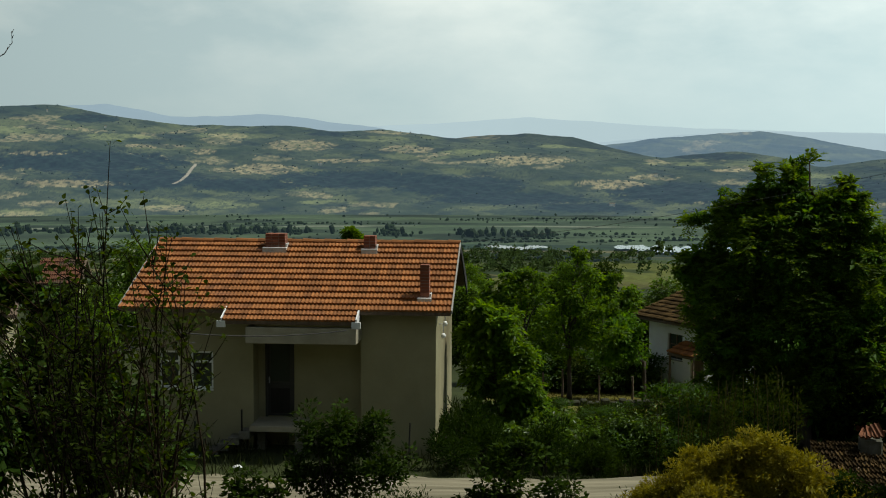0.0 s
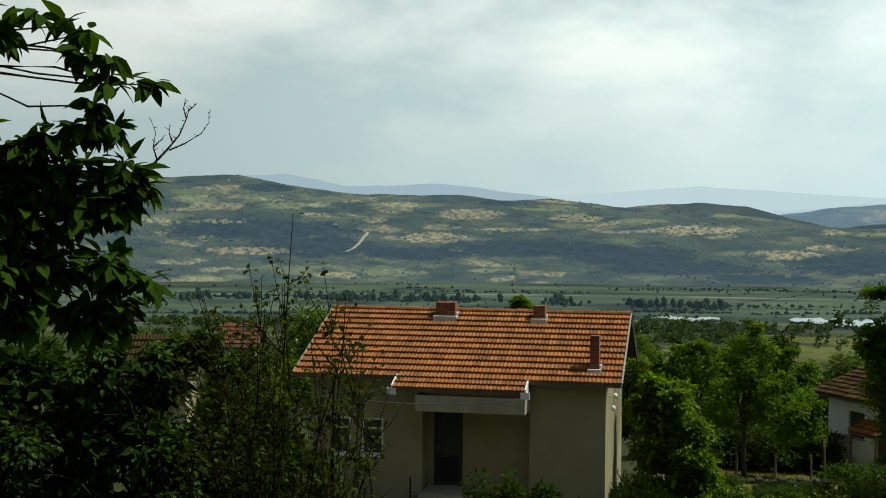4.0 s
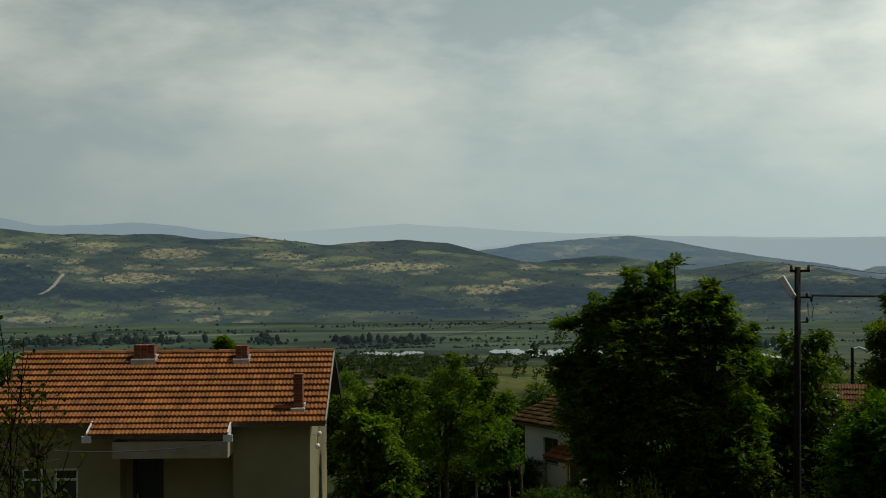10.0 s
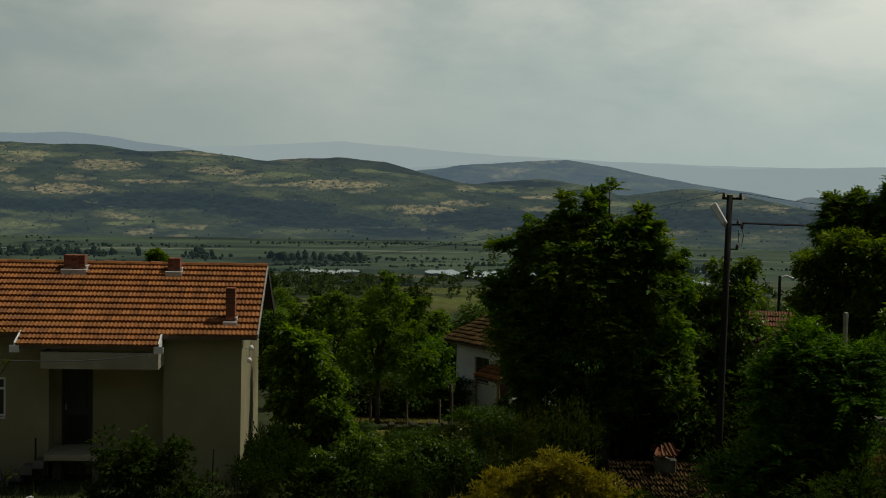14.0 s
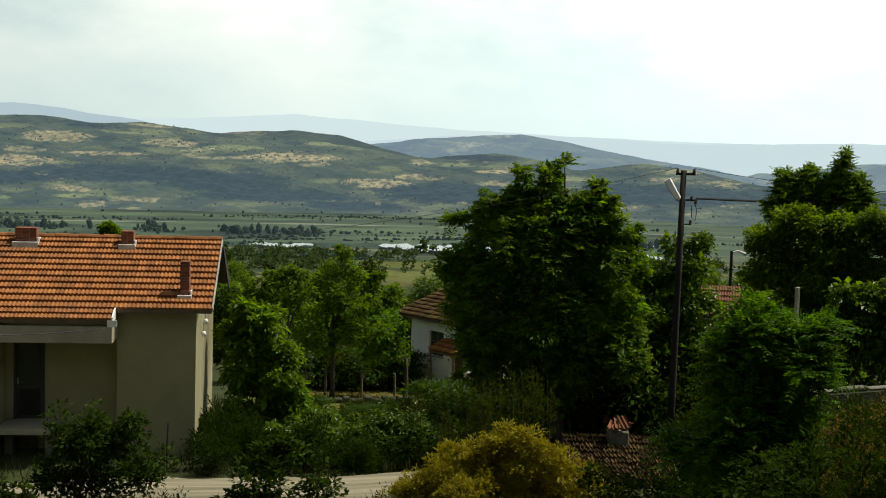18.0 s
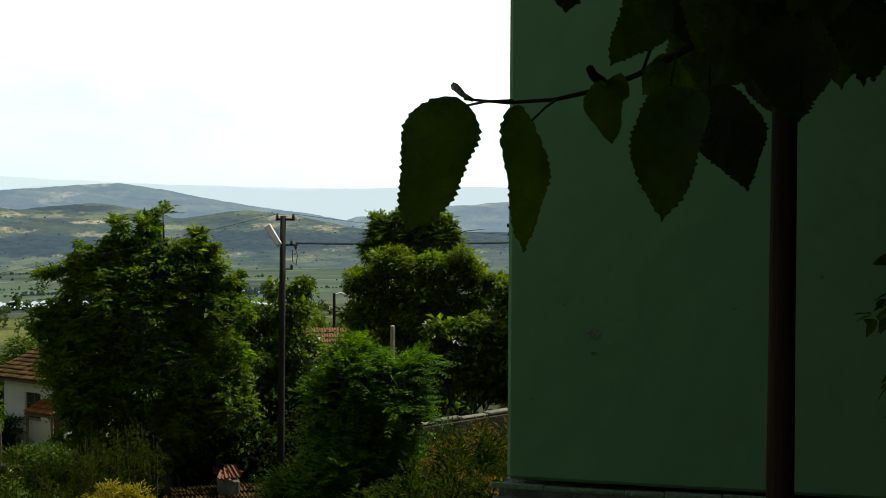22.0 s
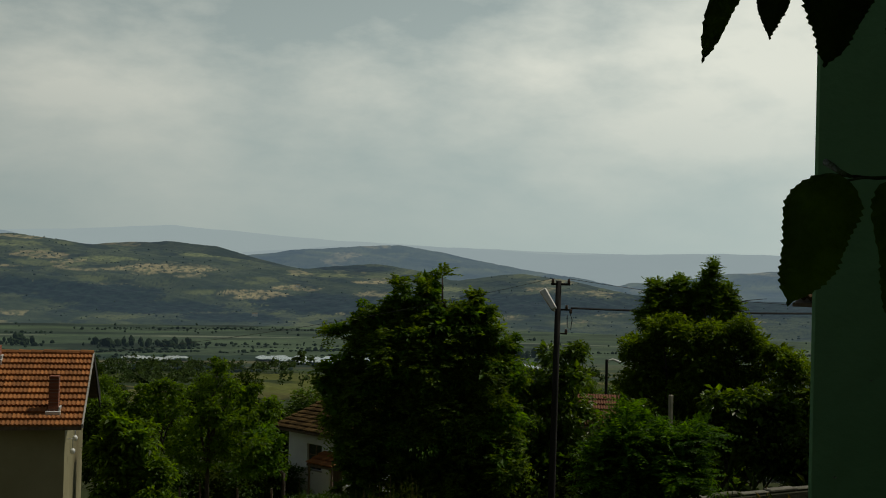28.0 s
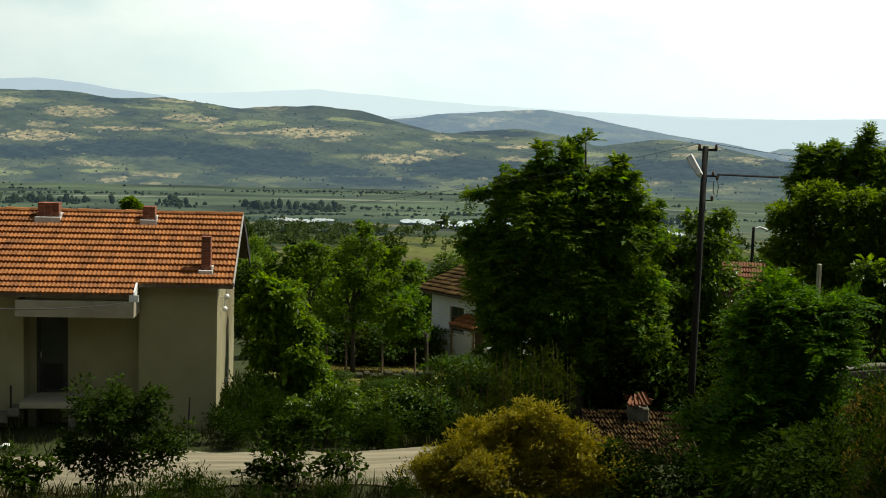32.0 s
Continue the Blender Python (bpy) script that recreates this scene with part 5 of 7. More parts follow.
# ---- white cottage behind the big tree ----
def cottage():
    z0 = -10.45
    c = thing("white_cottage", "whitewashed cottage with a mossy tiled roof and a tiled porch hood", "house", (*pol(-10.3, 55.5)[:2], z0), -62)
    H = 3.3
    L, D = 3.95, 4.6
    wall = bmesh.new()
    wx0, wx1 = 1.3, 2.3
    box(wall, 0, wx0, 0, 0.3, 0, H)
    box(wall, wx1, 2.85, 0, 0.3, 0, H)
    box(wall, 3.7, L, 0, 0.3, 0, H)
    box(wall, wx0, wx1, 0, 0.3, 0, 1.6)
    box(wall, wx0, wx1, 0, 0.3, 2.7, H)
    box(wall, 2.85, 3.7, 0, 0.3, 2.1, H)
    part("front_wall", wall, M_white, c)
    part("side_wall", boxed(0, 0.3, 0.3, D, 0, H), M_white, c)
    part("side_wall", boxed(L - 0.3, L, 0.3, D, 0, H), M_white, c)
    part("back_wall", boxed(0.3, L - 0.3, D - 0.3, D, 0, H), M_white, c)
    part("door", boxed(2.88, 3.67, 0.1, 0.16, 0.02, 2.08, 0.006), M_wood, c, "brown wooden door")
    w = part("window", boxed(wx0 - 0.05, wx1 + 0.05, -0.06, 0.05, 1.55, 1.6, 0.006), M_conc, c, "small dark framed window")
    bm = bmesh.new()
    for a, b in ((wx0, wx0 + 0.06), (wx1 - 0.06, wx1), (1.77, 1.83)):
        box(bm, a, b, 0.1, 0.16, 1.6, 2.7)
    box(bm, wx0 + 0.06, 1.77, 0.1, 0.16, 2.2, 2.25)
    box(bm, 1.83, wx1 - 0.06, 0.1, 0.16, 2.2, 2.25)
    part("window_frame", bm, M_wood, w)
    part("pane", boxed(wx0 + 0.06, 1.77, 0.12, 0.13, 1.6, 2.7), M_glass, w)
    part("pane", boxed(1.83, wx1 - 0.06, 0.12, 0.13, 1.6, 2.7), M_glass, w)
    a = math.atan2(0.95, D / 2 + 0.5)
    part("roof", prism(bmesh.new(), [(-0.5, H - 0.02), (D / 2, H + 0.93), (D + 0.5, H - 0.02), (D + 0.5, H - 0.12), (D / 2, H + 0.83), (-0.5, H - 0.12)], "x", -0.5, L + 0.4), M_wood, c)
    part("gable", prism(bmesh.new(), [(0.3, H), (D / 2, H + 0.8), (D - 0.3, H)], "x", 0.02, 0.25), M_white, c)
    tile = tile_mesh("old_tile", 0.24, 0.46, M_tile_old, 0.05)
    rng = random.Random(9)
    s = math.hypot(0.95, D / 2 + 0.5)
    for j in range(8):
        for i in range(16):
            m = Matrix.Translation((-0.5 + 0.24 * i, -0.5, H - 0.02)) @ Matrix.Rotation(a, 4, "X") @ Matrix.Translation((rng.uniform(-0.02, 0.02), s / 8 * j - 0.04, rng.uniform(0, 0.02))) @ Matrix.Rotation(radians(rng.uniform(-5, 5)), 4, "Z")
            share("tile", tile, c, m)
    src = tile_mesh("old_tile_rest", 0.24, 0.46, M_tile_old, 0.05)
    rest = [Matrix.Translation((-0.5 + 0.24 * i, -0.5, H - 0.02)) @ Matrix.Rotation(a, 4, "X") @ Matrix.Translation((0, s / 8 * j - 0.04, 0)) for j in range(8) for i in range(16, 20)]
    ob = new("tiles", join_copies("tiles", src, rest, M_tile_old))
    ob.parent = c
    ob["kind"] = "stuff"
    hood = part("porch_hood", prism(bmesh.new(), [(-1.0, 2.05), (0, 2.45), (0, 2.37), (-1.0, 1.97)], "x", 2.5, 4.2), M_wood, c, "small red tiled porch hood")
    new_tile = tile_mesh("hood_tile", 0.22, 0.45, M_tile, 0.045)
    for j in range(3):
        for i in range(8):
            share("tile", new_tile, hood, Matrix.Translation((2.52 + 0.22 * i, -1.02, 2.06)) @ Matrix.Rotation(math.atan2(0.4, 1.0), 4, "X") @ Matrix.Translation((0, 0.35 * j, 0)))
    part("porch_post", tube(bmesh.new(), [(2.6, -0.92, -0.3), (2.6, -0.92, 2.0)], [0.05, 0.05], 7), M_wood, c)
    part("porch_post", tube(bmesh.new(), [(4.1, -0.92, -0.3), (4.1, -0.92, 2.0)], [0.05, 0.05], 7), M_wood, c)


cottage()


# ---- sunken shed with old roof tiles ----
def shed():
    c = thing("garden_shed", "low stone shed with loose weathered roof tiles and a capped chimney", "shed", (*pol(-17.9, 32.0)[:2], -9.8), -14)
    L, D, H0, H1 = 3.0, 3.6, 1.25, 1.80
    part("wall", boxed(0.1, L - 0.1, 0.1, 0.35, -0.3, H0 - 0.05), M_dark_conc, c, "rough stone wall")
    part("wall", boxed(0.1, 0.35, 0.35, D - 0.35, -0.3, H0 - 0.02), M_dark_conc, c)
    part("wall", boxed(L - 0.35, L - 0.1, 0.35, D - 0.35, -0.3, H0 - 0.02), M_dark_conc, c)
    part("wall", boxed(0.1, L - 0.1, D - 0.35, D - 0.1, -0.3, H1 - 0.12), M_dark_conc, c)
    a = math.atan2(H1 - H0, D)
    part("roof", prism(bmesh.new(), [(0, H0), (D, H1), (D, H1 - 0.08), (0, H0 - 0.08)], "x", 0, L), M_wood, c)
    tile = tile_mesh("old_tile", 0.21, 0.44, M_tile_old, 0.06)
    rng = random.Random(12)
    for j in range(10):
        for i in range(14):
            m = Matrix.Translation((0.207 * i, 0, H0)) @ Matrix.Rotation(a, 4, "X") @ Matrix.Translation((rng.uniform(-0.03, 0.03), 0.36 * j - 0.05 + rng.uniform(-0.05, 0.05), rng.uniform(0, 0.04))) @ pose(0, 0, 0, rng.uniform(-4, 4), rng.uniform(-5, 5), rng.uniform(-8, 8))
            share("tile", tile, c, m)
    ch = part("chimney", boxed(1.25, 1.85, 2.7, 3.25, H1 - 0.4, H1 + 0.34, 0.04), M_cope, c, "plastered chimney with a tile cap")
    ct = tile_mesh("cap_tile", 0.24, 0.5, M_tile_eave, 0.06)
    for k in range(3):
        share("tile", ct, ch, Matrix.Translation((1.2 + 0.23 * k, 2.65, H1 + 0.36)) @ pose(0, 0, 0, 22 + 9 * k, 8 - 9 * k, 14 * (k - 1)))
        share("tile", ct, ch, Matrix.Translation((1.2 + 0.23 * (k + 1), 3.35, H1 + 0.36)) @ pose(0, 0, 0, 30 - 7 * k, 6 * k - 4, 180 + 15 * (k - 1)))


shed()

# ---- far cottages ----
def far_cottage(at, rz, L, D, H, rise, label, tiles=M_tile_eave):
    c = thing("far_cottage", label, "house", at, rz, "cottages further off")
    part("wall", boxed(0, L, 0, D, -0.5, H), M_plaster, c)
    part("roof", prism(bmesh.new(), [(-0.4, H - 0.03), (D / 2, H + rise), (D + 0.4, H - 0.03), (D + 0.4, H - 0.15), (D / 2, H + rise - 0.12), (-0.4, H - 0.15)], "x", -0.4, L + 0.4), M_wood, c)
    a = math.atan2(rise, D / 2 + 0.4)
    s = math.hypot(rise, D / 2 + 0.4)
    src = tile_mesh("far_tile", 0.25, 0.5, tiles, 0.05)
    n, m = int((L + 0.8) / 0.25), max(2, int(s / 0.42))
    spots = [Matrix.Translation((-0.4 + 0.25 * i, -0.4, H - 0.02)) @ Matrix.Rotation(a, 4, "X") @ Matrix.Translation((0, s / m * j, 0)) for i in range(n) for j in range(m)]
    ob = new("tiles", join_copies("tiles", src, spots, tiles))
    ob.parent = c
    ob["kind"] = "stuff"
    w = part("window", boxed(L * 0.3, L * 0.3 + 0.7, -0.03, 0.02, 1.0, 2.0), M_glass, c)
    part("window_frame", boxed(L * 0.3 - 0.06, L * 0.3 + 0.76, -0.05, -0.032, 0.92, 0.98), M_wood, w)


def on_ground(yaw, r, dz=0.0):
    p = pol(yaw, r)
    return (p.x, p.y, gz(p.x, p.y) + dz)


far_cottage(on_ground(17.4, 74), 8, 1.8, 4.0, 4.7, 1.3, "cottage with an orange tiled roof behind the garden trees")
far_cottage(on_ground(21.6, 43), 14, 1.9, 4.5, 3.4, 1.2, "old cottage with a dull red roof among bushes", M_tile_old)
far_cottage(on_ground(-24.0, 58), -25, 1.2, 4.0, 3.75, 1.2, "red-roofed cottage behind the pole")

# ---- garden wall with coping and post ----
def garden_wall():
    a, b = pol(-25.5, 15.2), pol(-36.5, 18.3)
    d = (b - a)
    n = 9
    ang = math.degrees(math.atan2(d.y, d.x))
    w = thing("garden_wall", "low concrete garden wall with a pale weathered coping", "wall", (a.x, a.y, -2.78), ang)
    L = d.length
    # the wall body's shade is put into its dark concrete colour
    part("wall_body", boxed(0, L, -0.08, 0.08, -2.2, -0.05, 0.02), M_dark_conc, w)
    for k in range(n):
        bm = boxed(L / n * k + 0.006, L / n * (k + 1) - 0.006, -0.07, 0.07, -0.045, -0.012 + 0.012 * math.sin(k * 2.7), 0.012)
        part("coping", bm, M_cope, w)
    p = pol(-27.75, 15.4)
    t = thing("fence_post", "pale square concrete fence post behind the garden wall", "post", (p.x, p.y, gz(p.x, p.y)), ang)
    part("post", boxed(-0.024, 0.024, -0.024, 0.024, -0.4, -1.46 - gz(p.x, p.y), 0.008), M_beam, t)


garden_wall()

# neighbour's house of which only the eave corner shows past the green wall
_q = pol(-33.1, 20.0)
NEIGH = thing("neighbour_house", "tall pale house with a red tiled eave behind the wall", "house", (_q.x, _q.y, -5.72), -50)
part("wall", boxed(0.7, 6, 0.6, 6, -0.3, 5.3), M_white, NEIGH)
part("roof", prism(bmesh.new(), [(-0.02, 5.36), (3.3, 5.9), (6.6, 5.36), (6.6, 5.30), (3.3, 5.84), (-0.02, 5.30)], "x", 0, 6.5), M_wood, NEIGH)
_m = tile_mesh("eave_tile", 0.23, 0.45, M_tile_old, 0.05)
for _i in range(12):
    for _j in range(4):
        share("tile", _m, NEIGH, Matrix.Translation((0.23 * _i, -0.06, 5.37)) @ Matrix.Rotation(math.atan2(0.54, 3.3), 4, "X") @ Matrix.Translation((0, 0.4 * _j, 0)))


# ---- low stone edging and stakes in the orchard ----
def orchard_edge():
    a, b = pol(-4.6, 47.6), pol(-10.2, 48.2)
    d = b - a
    w = thing("orchard_wall", "low dark dry-stone edging in the orchard", "wall", (a.x, a.y, gz(a.x, a.y)), math.degrees(math.atan2(d.y, d.x)))
    g = random.Random(8)
    x = 0.0
    while x < d.length:
        n = g.uniform(0.25, 0.5)
        part("stone", boxed(x, x + n - 0.02, -0.18, 0.18, -0.4, g.uniform(0.1, 0.26), 0.05), M_dark_conc, w)
        x += n
    for k, (yaw, r, h) in enumerate(((-9.55, 49.0, 1.2), (-5.4, 49.4, 1.1), (-6.3, 50.2, 1.2), (-8.0, 49.6, 1.1))):
        s = thing("stake", "weathered wooden orchard stake", "stake", on_ground(yaw, r), 0, "orchard stakes")
        part("stake_post", tube(bmesh.new(), [(0, 0, -0.2), (0.02, 0, h * 0.5), (0, 0, h)], [0.05, 0.045, 0.04], 7), M_wood, s)
    s = thing("stake", "thin dark iron stake before the house", "stake", (*(HOUSE.matrix_world @ Vector((-1.05, -0.6, 0)))[:2], -8.25), 0, "orchard stakes")
    part("stake_post", tube(bmesh.new(), [(0, 0, -0.2), (0.0, 0, 0.6), (0.02, 0, 1.15)], [0.025, 0.025, 0.02], 6), M_pole, s)


orchard_edge()


# ---- mint-green house beside the camera ----
CORNER = Vector((2.14, 3.25, 0))
WALL_RZ = math.degrees(math.atan2(-0.69, 0.72))
GREEN = thing("green_house", "mint-green painted house wall on a rough stone plinth", "house", CORNER, WALL_RZ)
part("front_wall", boxed(0, 6.5, 0, 0.3, -0.86, 2.6, 0.012), M_mint, GREEN, "mint-green painted plaster with chips and cracks")
part("side_wall", boxed(0, 0.3, 0.3, 6, -0.86, 2.6), M_mint, GREEN)
part("back_wall", boxed(0.3, 6.2, 5.7, 6, -0.86, 2.6), M_mint, GREEN)
part("side_wall", boxed(6.2, 6.5, 0.3, 6, -0.86, 2.6), M_mint, GREEN)
part("roof", boxed(-0.5, 7, -0.5, 6.5, 2.6, 2.78, 0.02), M_tile_all, GREEN)
# slab and wing stay out of view, added to keep light off the wall
part("unseen_shade_slab", boxed(0.9, 7, -5.2, -0.01, 1.08, 1.22, 0.02), M_plinth, GREEN, "unseen concrete slab that shades the wall")
part("unseen_shade_wing", boxed(1.62, 1.87, -5.2, -0.01, -2.0, 1.08), M_plinth, GREEN, "unseen side wall that shades the green wall")


def plinth():
    rng = random.Random(3)
    x = -0.05
    part("plinth_core", boxed(-0.02, 6.5, -0.02, 6.0, -2.2, -0.88), M_plinth, GREEN)
    while x < 4:
        w = rng.uniform(0.12, 0.34)
        part("plinth_ledge", boxed(x, x + w, -0.012 - rng.uniform(0, 0.016), 0.0, -0.888, -0.868 + rng.uniform(-0.006, 0.006), 0.004), M_bare, GREEN, "paint-splashed ledge of the plinth")
        x += w
    for j in range(3):
        x = -0.05 - 0.1 * j
        while x < 4:
            w = rng.uniform(0.12, 0.3)
            bm = boxed(max(x, -0.05) + 0.008, x + w - 0.008, -0.03 - rng.uniform(0, 0.02), -0.021, -0.89 - 0.27 * (j + 1) + 0.008, -0.89 - 0.27 * j - 0.006 - rng.uniform(0, 0.02), 0.01)
            part("stone", bm, M_plinth, GREEN)
            x += w


plinth()
# plaster chips and cracks: shallow scars standing a little proud of the paint
rng = random.Random(21)
for x, z, w in ((0.27, -0.39, 0.035), (0.275, -0.45, 0.014), (0.42, 0.05, 0.006), (0.7, -0.3, 0.007), (0.18, -0.3, 0.006), (0.55, 0.3, 0.007), (0.95, -0.2, 0.008), (0.08, -0.6, 0.008)):
    bm = bmesh.new()
    n = 9
    ring = [bm.verts.new((x + w * rng.uniform(0.6, 1.1) * math.cos(6.28 * k / n), -0.0035, z + w * 0.55 * rng.uniform(0.5, 1.1) * math.sin(6.28 * k / n))) for k in range(n)]
    mid = bm.verts.new((x, -0.001, z))
    for k in range(n):
        bm.faces.new((ring[k], ring[(k + 1) % n], mid))
    part("plaster_chip", bm, M_bare, GREEN, "small chip in the paint")


# ---- young mulberry in front of the wall ----
def eye_point(yaw, el, r):
    p = pol(yaw, r)
    return Vector((p.x, p.y, r * math.tan(radians(el))))


def broad_leaf(base, tip, width, curl, seed, side_hint):
    """A toothed heart-shaped leaf, cupped along its midrib and drooping to its tip."""
    rng = random.Random(seed)
    base, tip = Vector(base), Vector(tip)
    axis = tip - base
    L = axis.length
    axis.normalize()
    side = Vector(side_hint) - axis * Vector(side_hint).dot(axis)
    side.normalize()
    nrm = side.cross(axis)
    n, m = 44, 4
    bm = bmesh.new()
    rows = []
    for i in range(n + 1):
        s = i / n
        half = width * 0.5 * (math.sin(math.pi * s ** 0.68) ** 0.8) * (1.0 if s < 0.9 else (1 - s) / 0.1 * 0.8 + 0.2)
        row = []
        wave = (1 + 0.13 * math.sin(s * 8 + seed * 1.3), 1 + 0.13 * math.sin(s * 9 + seed * 2.9 + 1))
        for k in range(-m, m + 1):
            q = k / m
            tooth = (0.022 * width * (1 if i % 2 else -0.5) if abs(k) == m and 1 < i < n else 0) * (1 if k > 0 else -1)
            fold = curl * half * (q * q * 0.9) + 0.05 * L * math.sin(s * 7 + seed) * abs(q) * 0.35
            bend = -0.10 * L * math.sin(math.pi * s) + 0.02 * L * rng.uniform(-1, 1) * abs(q)
            vein = 0.012 * L * math.cos(s * 34) * abs(q) * (1 - abs(q))
            back = -0.05 * L * abs(q) * (1 - s) ** 3
            row.append(bm.verts.new(base + axis * (s * L + back) + side * (half * q * wave[k > 0] + tooth * rng.uniform(0.1, 1.7)) + nrm * (fold + bend + vein)))
        rows.append(row)
    for a, b in zip(rows, rows[1:]):
        for k in range(2 * m):
            bm.faces.new((a[k], a[k + 1], b[k + 1], b[k]))
    return bm


MUL = thing("mulberry_tree", "young mulberry with large toothed leaves on a peeling trunk", "tree", (1.83, 1.84, -1.7), 0)


def mul_part(name, bm, material, label="", smooth=True):
    ob = part(name, bm, material, MUL, label, smooth)
    ob.matrix_parent_inverse = MUL.matrix_world.inverted()
    return ob


EYE = Vector((0.041, -0.034, 0.007))


def seen(yaw, el, r):
    return EYE + eye_point(yaw, el, r)


rng = random.Random(31)
_t = [seen(-44.75, el, 2.55) for el in (-33, -22, -11.5, -3, 3.5, 14, 30)]
mul_part("trunk", tube(bmesh.new(), _t, [0.036, 0.030, 0.028, 0.027, 0.025, 0.024, 0.022], 12, 0.05, rng), M_stake, "peeling brown trunk")


def stem(points, r, r0, r1, sides=6):
    ps = [seen(y, e, r + 0.02 * k) for k, (y, e) in enumerate(points)]
    n = len(ps) - 1
    return tube(bmesh.new(), ps, [r0 + (r1 - r0) * k / n for k in range(n + 1)], sides, 0.12, rng)


mul_part("branch", stem(((-44.9, 13.5), (-46.3, 10.4), (-47.4, 8.1), (-49.25, 6.2), (-50.7, 4.1), (-52.4, 2.5), (-54.3, 0.7), (-55.9, 0.0), (-58.5, -0.8)), 2.42, 0.013, 0.020, 8), M_stake, "dark slanting branch")
mul_part("branch", stem(((-50.0, -12.6), (-50.6, -11.4), (-51.9, -9.5), (-53.4, -8.3), (-57.0, -7.6)), 2.3, 0.010, 0.014, 8), M_stake)
mul_part("twig", stem(((-51.2, 1.8), (-52.3, 1.6), (-53.4, 1.3)), 2.4, 0.004, 0.006), M_stake)
mul_part("twig", stem(((-45.0, 12.0), (-41.85, 7.9), (-38.67, 6.22), (-37.07, 5.4), (-35.47, 4.75), (-33.35, 4.3), (-31.25, 4.18), (-29.3, 4.35)), 0.90, 0.0034, 0.0010), M_stake)
mul_part("twig", stem(((-38.0, 13.5), (-37.96, 10.0), (-37.9, 7.4), (-37.3, 5.6)), 0.92, 0.002, 0.0014), M_stake)
mul_part("twig", stem(((-40.0, 21.0), (-33.2, 17.9), (-30.5, 16.1), (-28.6, 14.9), (-27.1, 14.2), (-26.3, 14.0)), 0.97, 0.003, 0.0012), M_stake)
mul_part("twig", stem(((-36.6, 18.0), (-37.1, 15.5), (-37.4, 13.8), (-37.8, 12.5)), 0.96, 0.002, 0.0012), M_stake)
mul_part("bud", stem(((-29.4, 4.2), (-29.0, 4.45), (-28.85, 4.7), (-28.7, 4.85)), 0.90, 0.0016, 0.0032), L_mul)
mul_part("fruit", stem(((-34.8, 5.6), (-35.0, 5.3), (-35.4, 5.1)), 0.92, 0.003, 0.0042, 8), M_stake)
MUL_LEAVES = ((-28.5, 4.0, -26.4, -2.0, 0.046, 0.86), (-31.71, 3.75, -32.02, -2.7, 0.035, 0.98), (-38.37, 4.4, -37.58, -1.51, 0.039, 0.76), (-40.08, 4.48, -41.55, -0.02, 0.039, 0.78), (-35.27, 4.99, -35.81, 2.22, 0.025, 0.92), (-37.74, 9.22, -35.62, 5.69, 0.038, 0.92),
              (-24.52, 15.95, -22.01, 9.37, 0.022, 0.82), (-26.28, 14.08, -25.74, 10.54, 0.023, 0.93), (-28.98, 13.91, -29.0, 9.27, 0.054, 1.05), (-32.4, 13.94, -30.86, 10.19, 0.032, 0.86), (-34.52, 11.87, -33.59, 8.06, 0.046, 0.90), (-35.34, 15.14, -34.6, 11.92, 0.030, 0.95))
MUL_LEAVES += ((-37.79, 12.56, -37.53, 10.27, 0.037, 0.96), (-29.77, 16.5, -30.38, 13.67, 0.026, 1.0), (-43.99, 7.73, -43.85, 3.08, 0.056, 0.86), (-42.3, 9.7, -40.8, 4.6, 0.060, 0.90), (-38.66, 5.96, -37.18, 4.43, 0.025, 0.95), (-39.5, 10.8, -40.1, 6.2, 0.053, 0.95),
               (-41.3, 12.0, -42.8, 8.2, 0.057, 0.88), (-45.2, 12.6, -45.8, 9.1, 0.051, 0.85), (-44.0, 11.6, -44.6, 6.8, 0.055, 0.86), (-43.0, 7.5, -43.2, 3.4, 0.05, 0.97), (-40.5, 14, -39.6, 9.5, 0.055, 0.97), (-36.2, 5.4, -35.2, 3.9, 0.020, 0.95))
_g = random.Random(64)
for _k in range(20):
    _y, _e = _g.uniform(-46, -39.5), _g.uniform(8.5, 16)
    MUL_LEAVES += ((_y, _e, _y + _g.uniform(-1.6, 1.6), _e - _g.uniform(4, 6), _g.uniform(0.045, 0.062), _g.uniform(0.9, 1.15)),)
for k, (y0, e0, y1, e1, w, r) in enumerate(MUL_LEAVES):
    base, tip = seen(y0, e0, r), seen(y1, e1, r + 0.02 * math.sin(k * 2.3))
    turn = radians(y0) + 0.45 * math.sin(k * 1.7)
    hint = Vector((math.cos(turn), math.sin(turn), 0.1 * math.sin(k)))
    ob = mul_part("leaf", broad_leaf(base, tip, w * 1.12, 0.55 * math.sin(k * 2.1 + 0.5), k, hint), L_mul)
for a, b in (((-31.25, 4.18), (-28.9, 3.9)), ((-33.4, 4.3), (-32.2, 3.3)), ((-38.6, 6.2), (-38.37, 4.4)), ((-40.0, 6.9), (-40.21, 4.48)), ((-35.5, 4.8), (-35.21, 4.99)), ((-43, 9.8), (-42.3, 9.7)), ((-29.2, 15.3), (-28.98, 13.9)), ((-32.6, 16.6), (-32.4, 13.9)), ((-34.8, 14.2), (-34.5, 11.9)), ((-25.0, 17.0), (-24.5, 15.9))):
    mul_part("leaf_stalk", stem((a, ((a[0] + b[0]) / 2, (a[1] + b[1]) / 2 + 0.1), b), 0.9, 0.0011, 0.0009, 5), L_mul)
